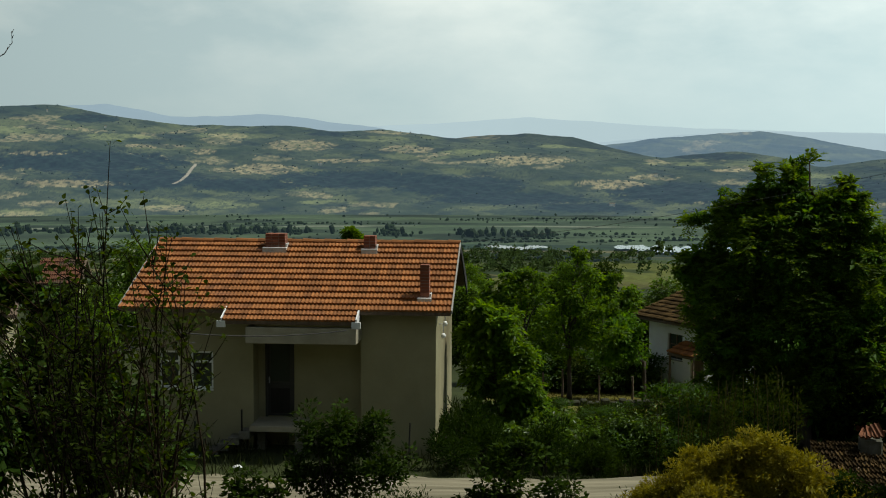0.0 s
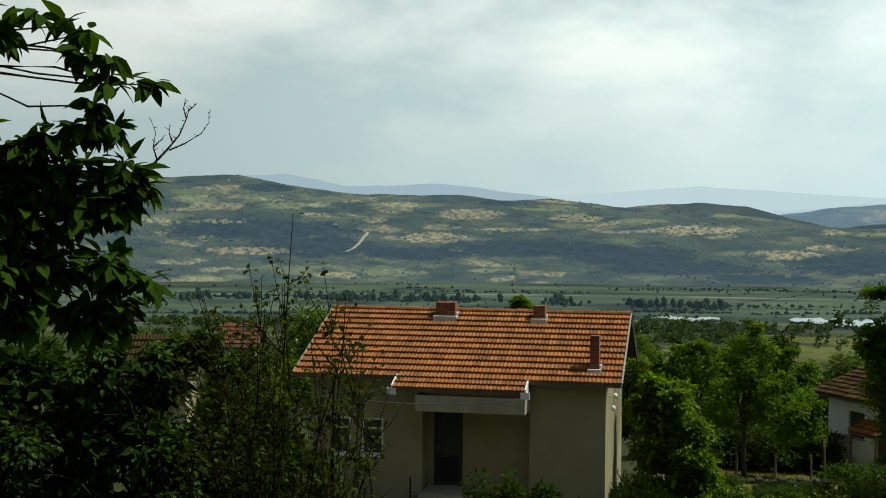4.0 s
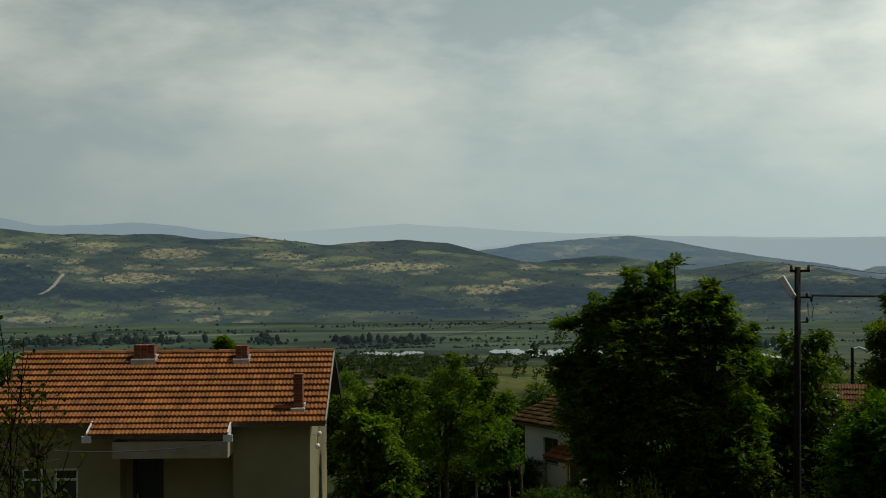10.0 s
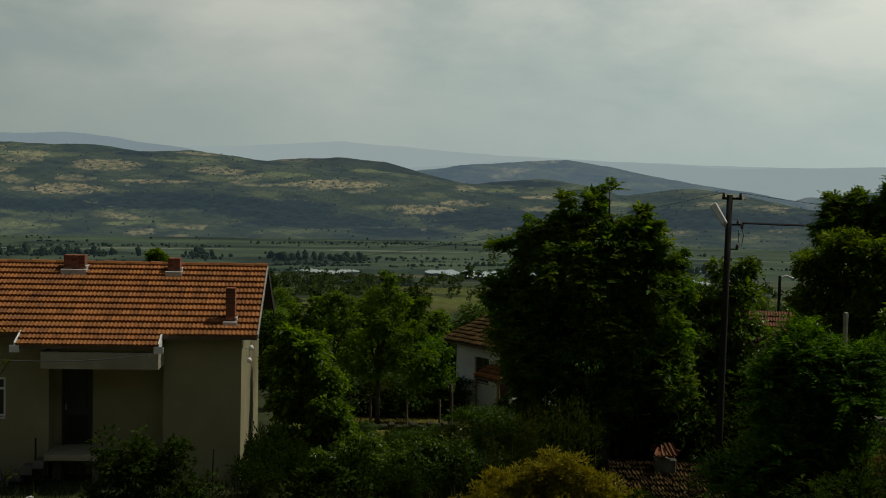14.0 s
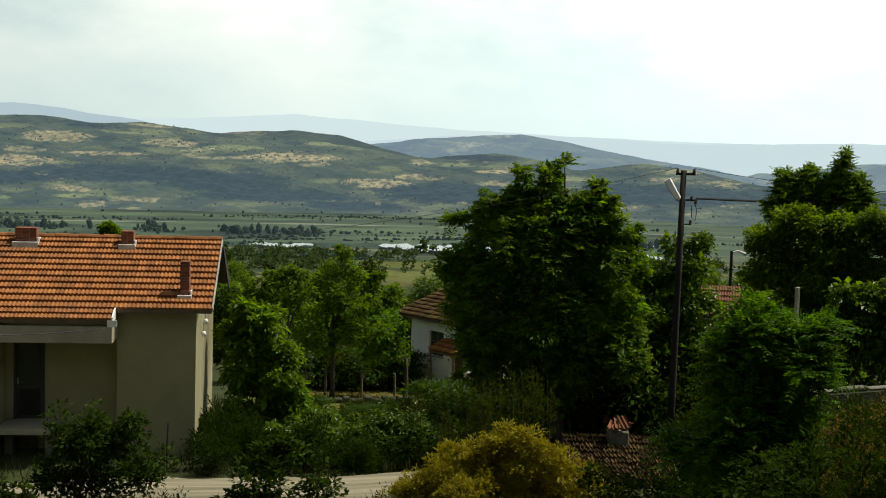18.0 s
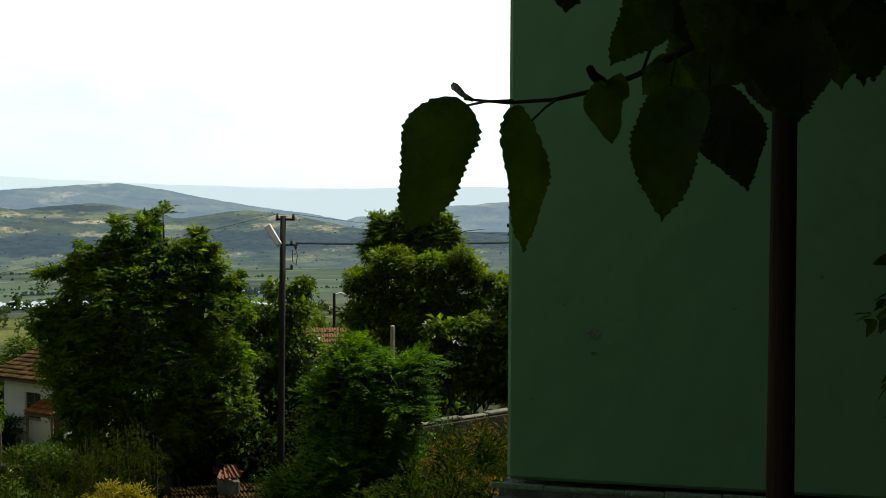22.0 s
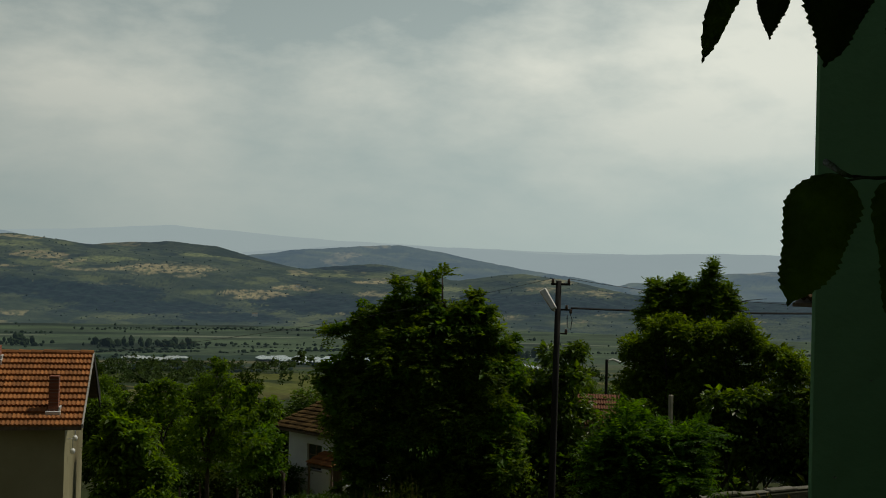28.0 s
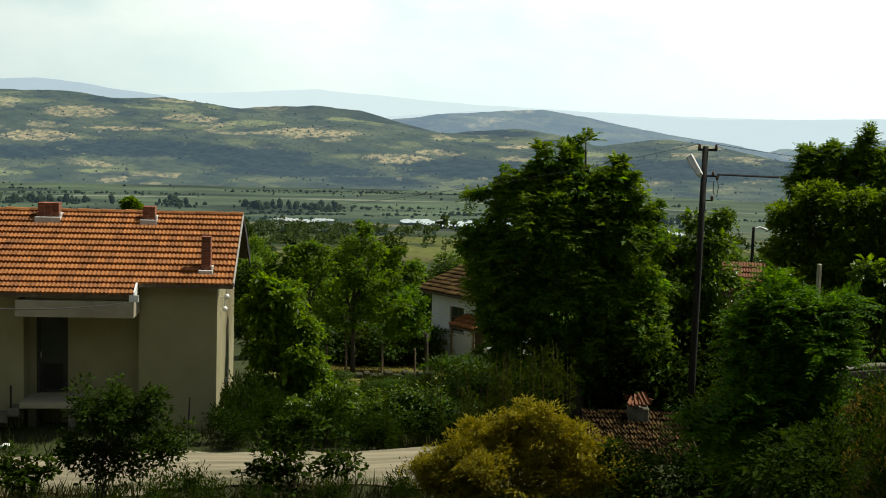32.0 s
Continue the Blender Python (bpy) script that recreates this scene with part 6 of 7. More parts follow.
spray = crown_mesh("leaf_spray", [(*seen(-54.5, -2.0, 2.3), 0.17, 0.17, 0.16), (*seen(-53.0, -4.5, 2.25), 0.16, 0.16, 0.14), (*seen(-56, -5, 2.3), 0.22, 0.22, 0.27), (*seen(-55.5, -8, 2.3), 0.16, 0.16, 0.2)], 230, 10, 0.034, 0.7, L_mul, 77, 0.06, ragged=0.3, fine=True)
# leaves above the view, added to shade the lower leaves and the wall
over = crown_mesh("overhead_crown", [(*seen(-44, 46, 1.0), 0.75, 0.6, 0.2), (*seen(-60, 40, 1.3), 0.6, 0.6, 0.25), (*seen(-30, 44, 0.8), 0.45, 0.4, 0.12), (*seen(-46, 34, 2.2), 0.7, 0.6, 0.3), (*seen(-61, 23, 2.2), 0.5, 0.4, 0.3)], 430, 6, 0.12, 0.75, L_mul, 78, 0.16)
ob = new("overhead_crown", over)
ob.parent = MUL
ob.matrix_parent_inverse = MUL.matrix_world.inverted()
ob["kind"] = "stuff"
ob = new("leaf_spray", spray)
ob.parent = MUL
ob.matrix_parent_inverse = MUL.matrix_world.inverted()
ob["kind"] = "stuff"


# ---- trees and bushes ----
def placed(lobes, r, foot, depth=0.9, eye=(-0.04, 0.03)):
    """Crown lobes given as heading, elevation and angular radius at distance r, relative to the foot."""
    out = []
    for k, (yaw, el, rad) in enumerate(lobes):
        rr = r + 0.35 * r * math.tan(radians(rad)) * math.sin(k * 2.4)
        p = pol(yaw, rr) + Vector((eye[0], eye[1], 0))
        m = rr * math.tan(radians(rad))
        out.append((p.x - foot[0], p.y - foot[1], rr * math.tan(radians(el)) - foot[2], m, m * depth, m))
    return out


def spiky(lobes, seed, n=5):
    """Breaks rounded lobes into upright shoots of uneven height."""
    g = random.Random(seed)
    out = []
    for x, y, z, a, b, c in lobes:
        out.append((x, y, z - 0.25 * c, a * 0.7, b * 0.7, c * 0.6))
        for _ in range(n):
            t = g.uniform(0.6, 1.25)
            out.append((x + g.uniform(-0.75, 0.75) * a, y + g.uniform(-0.75, 0.75) * b, z + (t - 0.8) * c * 0.9, a * 0.26, b * 0.26, c * 0.62 * t))
    return out


def leafy(name, label, category, lobes, r, foot_yaw, trunk_r, fork, clumps, per, size, ratio, material, seed, clump_r, fronds=None, group="", shell=0.55, droop=0.35, eye=(-0.04, 0.03), shoots=0, flat=0.6, ragged=0.0, boughs=9, fine=False, split=0, inner=0):
    foot = on_ground(foot_yaw, r)
    lb = placed(lobes, r, foot, eye=eye)
    if shoots:
        lb = spiky(lb, seed, shoots)
    ends = lb
    if split:
        lb = broken(lb, seed, split)
    if fronds:
        me = frond_mesh("crown", lb, fronds[0], fronds[1], fronds[2], fronds[3], material, seed, shell)
    else:
        me = crown_mesh("crown", lb, clumps, per, size, ratio, material, seed, clump_r, droop, shell, flat, ragged, fine)
    t = tree(name, label, category, foot, trunk_r, fork, ends, me, seed=seed, group=group, max_limbs=boughs)
    if inner:
        fill = [(x, y, z, u * 0.78, v * 0.78, w * 0.78) for x, y, z, u, v, w in ends]
        new("inner_leaves", crown_mesh("inner_leaves", fill, inner, 16, size * 1.7, ratio, material, seed + 100, clump_r * 1.3, 0.3, 0.1)).parent = t
    return t


BIG = ((-17.25, -0.2, 0.24), (-16.7, -0.8, 0.58), (-15.5, -0.75, 0.33), (-15.3, -1.4, 0.55), (-13.45, -1.65, 0.3), (-13.7, -2.3, 0.58), (-18.8, -1.5, 0.34), (-18.3, -2.1, 0.74), (-16.3, -1.8, 0.90), (-19.3, -1.9, 0.34), (-19.5, -2.9, 0.53), (-15.3, -2.4, 0.90), (-17.2, -2.8, 1.16), (-12.5, -2.8, 0.42), (-13.5, -3.2, 0.74), (-14.7, -3.6, 1.11), (-18.7, -3.4, 1.06), (-20.5, -3.5, 0.58), (-16.4, -4.4, 1.58), (-12.7, -4.8, 0.84), (-11.9, -5.4, 0.53), (-13.9, -5.3, 1.32), (-18.2, -4.9, 1.45), (-20.0, -4.9, 1.16), (-15.4, -6.4, 1.85), (-13.0, -6.8, 1.06), (-17.7, -7.0, 1.85), (-20.0, -7.0, 1.32), (-13.9, -8.1, 1.16), (-15.7, -8.4, 1.98), (-18.2, -8.8, 1.85), (-20.2, -8.8, 1.21), (-16.9, -10.2, 1.58), (-13.4, -8.9, 0.84), (-14.1, -9.9, 1.06), (-13.2, -8.0, 0.69))
ACACIA = ((-29.65, 0.38, 0.16), (-29.6, -0.1, 0.26), (-28.15, -0.1, 0.20), (-28.2, -0.55, 0.36), (-27.2, -0.65, 0.24), (-27.3, -1.2, 0.45), (-30.4, -0.72, 0.24), (-30.3, -1.3, 0.48), (-29.2, -0.8, 0.5), (-28.6, -1.6, 0.75), (-26.9, -1.9, 0.4), (-30.2, -2.1, 0.65), (-29.0, -2.6, 0.85), (-27.6, -2.3, 0.65), (-31.0, -2.3, 0.35))
BROAD = ((-27.5, -2.6, 0.79), (-26.2, -3.5, 0.74), (-28.6, -2.9, 0.95), (-27.3, -4.2, 1.32), (-29.4, -3.9, 1.32), (-31.0, -2.8, 0.95), (-31.8, -3.9, 1.06), (-26.2, -5.0, 0.74), (-28.9, -5.8, 1.45), (-31.2, -5.5, 1.32), (-32.7, -3.5, 0.63), (-32.6, -6.0, 1.06), (-30.0, -2.9, 0.9), (-29.9, -5.0, 1.2), (-33.5, -4.3, 0.9), (-34.3, -5.6, 1.1), (-33.9, -7.0, 1.1), (-28.0, -5.8, 1.1), (-30.4, -6.8, 1.1))
ORCH_R = ((-23.7, -3.7, 0.53), (-22.5, -3.9, 0.63), (-23.3, -5.0, 0.95), (-21.8, -5.2, 0.90), (-21.0, -6.5, 1.06), (-23.1, -6.5, 1.16), (-23.9, -6.5, 0.65), (-20.7, -5.0, 0.6), (-22.9, -7.6, 0.9), (-24.3, -8.2, 0.8), (-22.0, -9.8, 0.9), (-21.8, -8.3, 1.21), (-23.3, -8.3, 1.06), (-21.0, -9.6, 0.95), (-20.2, -8.0, 0.69))
FEATHER = ((-25.7, -7.2, 0.6), (-26.7, -6.8, 0.6), (-26.0, -7.9, 1.0), (-27.9, -7.9, 0.9), (-29.0, -7.2, 0.5), (-25.1, -9.1, 0.9), (-26.2, -9.1, 1.48), (-28.3, -9.0, 1.21), (-24.9, -10.9, 1.1), (-26.5, -11.1, 1.74), (-25.2, -12.7, 1.6), (-27.8, -12.5, 1.48), (-23.7, -13.3, 0.9))
BESIDE = ((-2.4, -7.2, 0.45), (-2.8, -7.7, 0.72), (-3.4, -8.0, 0.85), (-2.2, -8.4, 0.75), (-3.0, -9.1, 1.1), (-4.2, -9.5, 0.9), (-2.6, -10.6, 1.1), (-4.1, -10.8, 1.15), (-3.3, -12.1, 1.25), (-4.7, -12.1, 1.05))
ORCH_S = ((-30.4, -6.0, 0.90), (-32.0, -5.9, 0.90), (-29.9, -7.3, 1.06), (-31.5, -7.6, 1.21), (-32.8, -8.3, 0.74), (-29.4, -8.6, 0.74), (-32.8, -6.5, 0.90), (-34.4, -7.6, 1.1), (-35.8, -7.0, 1.0), (-34.0, -9.0, 1.0))
TALL = ((-7.0, -4.5, 0.26), (-7.0, -5.1, 0.58), (-6.2, -5.8, 0.47), (-7.6, -5.9, 0.58), (-6.8, -6.6, 0.90), (-7.9, -7.1, 0.79), (-6.0, -7.3, 0.79), (-7.4, -8.2, 0.90), (-6.4, -8.7, 0.90), (-5.5, -8.6, 0.69), (-8.4, -8.5, 0.74))
G = ((-9.2, -7.9, 0.79), (-9.7, -9.0, 0.79), (-8.7, -8.9, 0.90))
H1 = ((-4.9, -5.6, 0.47), (-4.1, -6.0, 0.63), (-5.3, -6.4, 0.69), (-3.2, -6.4, 0.53), (-3.9, -7.0, 0.90), (-2.5, -6.9, 0.69))
H2 = ((-8.6, -5.8, 0.37), (-8.3, -6.4, 0.63), (-9.4, -6.7, 0.53), (-8.9, -7.2, 0.79))
VERGE1 = ((-3.5, -13.5, 0.85), (-4.6, -13.2, 1.0), (-5.7, -13.0, 1.1))
VERGE2 = ((-7.1, -12.9, 1.0), (-8.7, -12.7, 0.95), (-10.2, -12.3, 0.95))
WEEDS = ((-11.9, -10.9, 1.32), (-13.3, -11.0, 1.32), (-14.6, -10.8, 1.19), (-16.0, -10.5, 1.06))
FG1 = ((5.1, -13.1, 1.45), (3.3, -13.1, 1.45), (2.0, -14.6, 1.37), (4.3, -15.0, 1.98), (6.0, -14.7, 1.19))
FG2 = ((-2.9, -14.3, 1.11), (-5.0, -13.8, 1.11), (-4.0, -15.7, 1.72), (-6.3, -15.3, 1.45), (-2.4, -16.0, 1.06))
FG3 = ((8.5, -15.6, 1.00), (7.4, -15.4, 0.58))
YELLOW = ((-14.5, -13.4, 0.90), (-13.0, -14.1, 1.06), (-16.0, -13.7, 1.00), (-14.1, -14.9, 1.74), (-17.3, -14.6, 1.21), (-11.9, -15.3, 1.37), (-16.2, -15.7, 1.95), (-14.0, -16.3, 2.11), (-10.7, -16.1, 1.06), (-18.5, -15.3, 1.27), (-11.6, -16.6, 1.32), (-19.2, -16.1, 1.21))
DARKLOW = ((-20.1, -15.3, 0.90), (-19.2, -14.5, 0.53), (-21.7, -15.9, 1.58), (-19.9, -16.7, 1.32), (-23.7, -15.6, 1.58))
LEFTTREE = ((28.4, 8.6, 0.9), (26.6, 8.3, 0.45), (25.2, 9.1, 0.45), (23.7, 8.9, 0.3), (22.9, 8.6, 0.25), (23.2, 7.7, 0.28), (21.9, 7.5, 0.26), (22.0, 6.5, 0.36), (21.0, 6.2, 0.36), (20.1, 6.4, 0.3), (22.6, 5.4, 0.26), (22.9, 4.4, 0.5), (24.4, 3.9, 0.45), (21.8, 4.3, 0.36), (25.6, 3.5, 0.45), (27.6, 3.9, 0.45), (28.5, 4.4, 0.45))
LEFTBOUGHS = ((28.0, 2.2, 1.0), (26.3, 2.3, 0.9), (24.6, 2.0, 0.9), (22.8, 2.2, 0.75), (21.2, 2.2, 0.65), (20.6, 1.7, 0.36), (21.8, 0.9, 0.65), (23.3, 0.6, 0.85), (25.3, 0.3, 1.1), (27.7, 0.2, 1.3), (27.5, -2.4, 1.3), (24.6, -2.0, 1.0), (22.0, -2.1, 0.7), (20.2, -2.6, 0.4), (28.0, -4.5, 1.0), (25.2, -4.2, 0.7), (21.6, -3.9, 0.6), (23.0, -4.3, 0.6))
LEFTLOW = ((28.3, -6.6, 1.9), (25.4, -6.9, 1.5), (22.6, -6.9, 1.3), (20.2, -7.6, 1.1), (29.5, -8.5, 2.0), (26.8, -9.5, 2.6), (22.9, -10.0, 2.3), (19.6, -10.6, 2.0), (28.2, -12.9, 2.6), (24.1, -13.1, 2.5), (19.8, -13.4, 2.5), (17.2, -9.6, 1.3), (16.4, -12.4, 2.0), (17.0, -6.6, 0.8), (18.6, -5.8, 0.8), (20.4, -6.1, 0.9), (22.4, -5.9, 0.8), (17.8, -5.3, 0.45), (15.0, -9.8, 1.2), (13.6, -11.7, 1.5), (14.5, -13.6, 1.8), (12.2, -14.2, 1.4))
BEHIND = ((3.6, -3.7, 0.21), (3.4, -4.0, 0.26))
SAPL = ((13.7, 0.5, 0.00), (15.7, -2.1, 0.00), (12.3, -2.0, 0.00), (9.3, -7.8, 0.00), (10.4, -7.6, 0.00), (14.7, -1.9, 0.00), (17.8, -8.1, 0.00), (16.2, -4.5, 0.00), (11.5, -6.6, 0.00), (13.0, -4.5, 0.00))

_big = leafy("acacia_tree", "tall dark-green tree with a dense uneven crown", "tree", BIG, 37, -17.2, 0.2, 3.2, 900, 42, 0.14, 0.42, L_big, 11, 0.5, shell=0.55, droop=0.45, flat=0.5, ragged=0.15, split=4)
_foot = on_ground(-17.2, 37)
ob = new("inner_leaves", crown_mesh("inner_leaves", [(a, b, c, d * 0.7, e * 0.7, f * 0.7) for a, b, c, d, e, f in placed(BIG, 37, _foot)], 320, 22, 0.26, 0.55, L_big, 112, 0.4, 0.3, 0.1))
ob.parent = _big
ob = new("outer_fronds", frond_mesh("outer_fronds", broken(placed(BIG, 37, _foot), 7, 5, 0.85, 0.22, 0.42), 10500, 0.44, 6, 0.15, L_spray, 111, 0.88, 0.35, 0.75, 13))
ob.parent = _big
leafy("acacia_tree", "light green feathery tree rising above garden bushes", "tree", ACACIA, 28, -29.5, 0.12, 2.4, 0, 0, 0, 0, L_fresh, 12, 0, (4600, 0.30, 7, 0.085), shell=0.35)
leafy("bushy_tree", "broad yellow-green tree with small dense leaves", "tree", BROAD, 24.5, -29.2, 0.12, 2.2, 1900, 26, 0.085, 0.45, L_olive, 13, 0.24, shell=0.45, flat=0.7, ragged=0.2, droop=0.3, split=7, inner=420)
leafy("fruit_tree", "fruit tree with glossy leaves behind the pole", "tree", ORCH_R, 39.5, -22.4, 0.11, 2.2, 800, 17, 0.15, 0.6, L_orch, 14, 0.3, shell=0.35, ragged=0.15, flat=0.8, split=5, inner=120)
leafy("fruit_tree", "dark glossy-leaved fruit tree behind the garden wall", "tree", ORCH_S, 21, -31.0, 0.08, 1.2, 560, 17, 0.10, 0.6, L_orch, 34, 0.22, shell=0.3, ragged=0.12, split=5, inner=160)
leafy("feathery_shrub", "bright green feathery shrub before the garden wall", "shrub", FEATHER, 13.6, -26.6, 0.05, 0.5, 0, 0, 0, 0, L_feather, 15, 0, (5200, 0.34, 9, 0.062), shell=0.5, boughs=3, split=3)
leafy("leafy_bush", "bright green bush growing against the house gable", "bush", BESIDE, 37, -3.6, 0.07, 1.0, 520, 20, 0.16, 0.55, L_bright, 16, 0.3, shell=0.45, ragged=0.2, split=6, inner=120)
leafy("fruit_tree", "tall slender fruit tree in the orchard", "tree", TALL, 50, -6.6, 0.09, 2.4, 420, 15, 0.17, 0.55, L_fresh, 17, 0.3, group="orchard trees", shell=0.4, flat=0.7, ragged=0.15, split=5)
leafy("fruit_tree", "round fruit tree beside the cottage", "tree", G, 51, -10.1, 0.09, 1.7, 260, 17, 0.17, 0.55, L_big, 18, 0.34, group="orchard trees", shell=0.3, split=6)
leafy("fruit_tree", "light green orchard tree", "tree", H1, 58, -4.6, 0.1, 2.0, 330, 15, 0.19, 0.55, L_fresh, 19, 0.36, group="orchard trees", shell=0.4, flat=0.7, ragged=0.15, split=5)
leafy("fruit_tree", "light green orchard tree", "tree", H2, 62, -9.0, 0.1, 2.0, 280, 15, 0.19, 0.55, L_fresh, 20, 0.36, group="orchard trees", shell=0.4, flat=0.7, ragged=0.15, split=5)
leafy("hedge_bush", "green bush on the verge behind the road", "bush", VERGE1, 34.2, -4.2, 0.03, 0.3, 300, 15, 0.14, 0.5, L_orch, 21, 0.3, group="verge bushes", shell=0.3, shoots=5)
leafy("hedge_bush", "green bush on the verge behind the road", "bush", VERGE2, 34.8, -8.6, 0.03, 0.3, 260, 14, 0.13, 0.5, L_orch, 22, 0.3, group="verge bushes", shell=0.3, shoots=5)
leafy("roadside_bush", "dark green loose bush in front of the road", "bush", FG1, 24, 5.0, 0.03, 0.4, 520, 14, 0.10, 0.5, L_shrub, 24, 0.24, group="roadside bushes", droop=-0.1, shell=0.2, shoots=7, fine=True)
leafy("roadside_bush", "thin leafy bush with upright stems in front of the road", "bush", FG2, 24, -3.9, 0.03, 0.4, 190, 12, 0.11, 0.6, L_shrub, 25, 0.22, group="roadside bushes", droop=-0.1, shell=0.2, shoots=6, fine=True)
leafy("roadside_bush", "small dark leafy plant in front of the road", "bush", FG3, 23, 8.3, 0.02, 0.2, 90, 12, 0.11, 0.55, L_shrub, 26, 0.2, group="roadside bushes", droop=-0.1, shoots=5, fine=True)
leafy("yellow_bush", "rounded yellow-green flowering broom bush", "bush", YELLOW, 25, -14.3, 0.03, 0.3, 3000, 22, 0.085, 0.34, L_yellow, 27, 0.15, droop=-0.4, shell=0.5, ragged=0.2, flat=1.1, split=9, inner=260)
leafy("roadside_bush", "dark low bush beside the shed", "bush", DARKLOW, 23, -21.0, 0.03, 0.2, 280, 18, 0.11, 0.5, L_shrub, 28, 0.3, group="roadside bushes")
_thick = leafy("garden_bushes", "dense dark green thicket of garden bushes", "bushes", LEFTLOW, 15, 18.0, 0.06, 0.8, 2300, 13, 0.085, 0.5, L_thick, 29, 0.26, eye=(-0.2, 0.06), split=4, fine=True)
# inner leaves are coloured darker, painting in the shade inside the thicket
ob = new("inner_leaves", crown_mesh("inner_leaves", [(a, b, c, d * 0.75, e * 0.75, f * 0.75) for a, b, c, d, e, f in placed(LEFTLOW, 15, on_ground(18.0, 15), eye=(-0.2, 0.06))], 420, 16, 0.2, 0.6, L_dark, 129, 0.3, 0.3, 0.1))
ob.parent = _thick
leafy("fruit_tree", "green tree crown showing above the roof ridge", "tree", BEHIND, 62, 3.6, 0.1, 4.5, 130, 20, 0.2, 0.55, L_fresh, 30, 0.35)


def tall_weeds():
    """Upright stalks with narrow leaves and pale seed heads."""
    g = random.Random(23)
    foot = on_ground(-13.2, 32.6)
    t = thing("tall_weeds", "tall olive weeds with pale seed heads", "weeds", foot)
    spikes = []
    for yaw, el, rad in WEEDS:
        for _ in range(9):
            p = eye_point(yaw + g.uniform(-rad, rad), el + g.uniform(-0.9, 0.9) * rad - 0.4, 32.6 + g.uniform(-0.8, 0.8))
            q = p - Vector(foot)
            h = max(0.4, (p.z - gz(p.x, p.y)) / 2)
            spikes.append((q.x, q.y, q.z - h * 0.6, 0.16, 0.16, h * 0.75))
    ob = new("leaves", crown_mesh("leaves", spikes, 230, 14, 0.13, 0.22, L_weed, 23, 0.2, -0.5, 0.2, 1.4))
    ob.parent = t
    bm = bmesh.new()
    for s in spikes:
        tube(bm, [(s[0], s[1], s[2] - s[5] - 0.4), (s[0] + g.uniform(-0.05, 0.05), s[1], s[2]), (s[0] + g.uniform(-0.12, 0.12), s[1], s[2] + s[5] + 0.1)], [0.012, 0.01, 0.006], 4)
    part("stalks", bm, M_dry, t)["kind"] = "stuff"


tall_weeds()


def overhanging_tree():
    foot = on_ground(48.0, 4.9)
    t = thing("walnut_tree", "overhanging leafy tree with a bare twig", "tree", foot)
    lb = placed(LEFTTREE, 4.6, foot, eye=(-0.2, 0.06)) + placed(LEFTBOUGHS, 4.7, foot, eye=(-0.2, 0.06))
    bm = bmesh.new()
    rng = random.Random(5)
    fork = eye_point(40, -2, 4.8) - Vector(foot)
    tube(bm, [(0, 0, -0.2), fork * 0.4 + Vector((0, 0, 0.3)), fork], [0.11, 0.09, 0.07], 8, 0.06, rng)
    for k, l in enumerate(lb):
        end = Vector(l[:3])
        fork = (eye_point(38, 7.5, 4.8) if k < 11 else eye_point(38, 1.5, 4.8)) - Vector(foot)
        pts = [fork.lerp(end, s / 5) + Vector((rng.uniform(-1, 1), rng.uniform(-1, 1), rng.uniform(-1, 1))) * (0.05 if 0 < s < 5 else 0) for s in range(6)]
        tube(bm, pts, [0.010 * (1 - 0.75 * s / 5) for s in range(6)], 5)
    tube(bm, [eye_point(40, -2, 4.8) - Vector(foot), eye_point(38.6, 2, 4.8) - Vector(foot), eye_point(38, 7.6, 4.8) - Vector(foot)], [0.07, 0.045, 0.02], 7)
    part("trunk", bm, M_bark, t, smooth=True)
    ob = new("crown", crown_mesh("crown", lb, 470, 6, 0.092, 0.5, L_over, 41, 0.11, 0.55, 0.25, 0.8, fine=True))
    ob.parent = t
    bm = bmesh.new()
    shoots = (((20.1, 2.7), (19.5, 3.4), (18.9, 4.1), (18.6, 4.9), (18.5, 5.3)), ((19.4, 3.4), (18.7, 3.7), (17.9, 4.2), (17.6, 4.7), (17.62, 5.2)), ((18.6, 4.9), (18.7, 5.3), (18.62, 5.8)),
              ((19.9, 2.9), (20.1, 3.5), (20.0, 4.2), (20.2, 4.8)), ((18.5, 5.2), (18.3, 5.4), (18.2, 5.5)), ((19.2, 3.8), (19.35, 4.2), (19.3, 4.6)), ((20.05, 3.5), (19.8, 3.8), (19.7, 3.9)))
    for k, a in enumerate(shoots):
        ps = [eye_point(y + 0.03 * math.sin(7 * y + k), e, 5.6) + Vector((-0.2, 0.06, 0)) - Vector(foot) for y, e in a]
        r0 = 0.0065 if k < 1 else 0.0042
        tube(bm, ps, [r0 * (1 - 0.8 * j / (len(ps) - 1)) for j in range(len(ps))], 5)
        for j in range(1, len(ps)):
            for h in (0.35, 0.8):
                q = ps[j - 1].lerp(ps[j], h)
                tip = q + Vector((rng.uniform(-1, 1), rng.uniform(-0.4, 0.4), rng.uniform(-0.2, 1))) * 0.022
                tube(bm, [q, tip], [0.0022, 0.0012], 4)
    part("bare_twig", bm, M_bark, t, "leafless dead twig")


overhanging_tree()


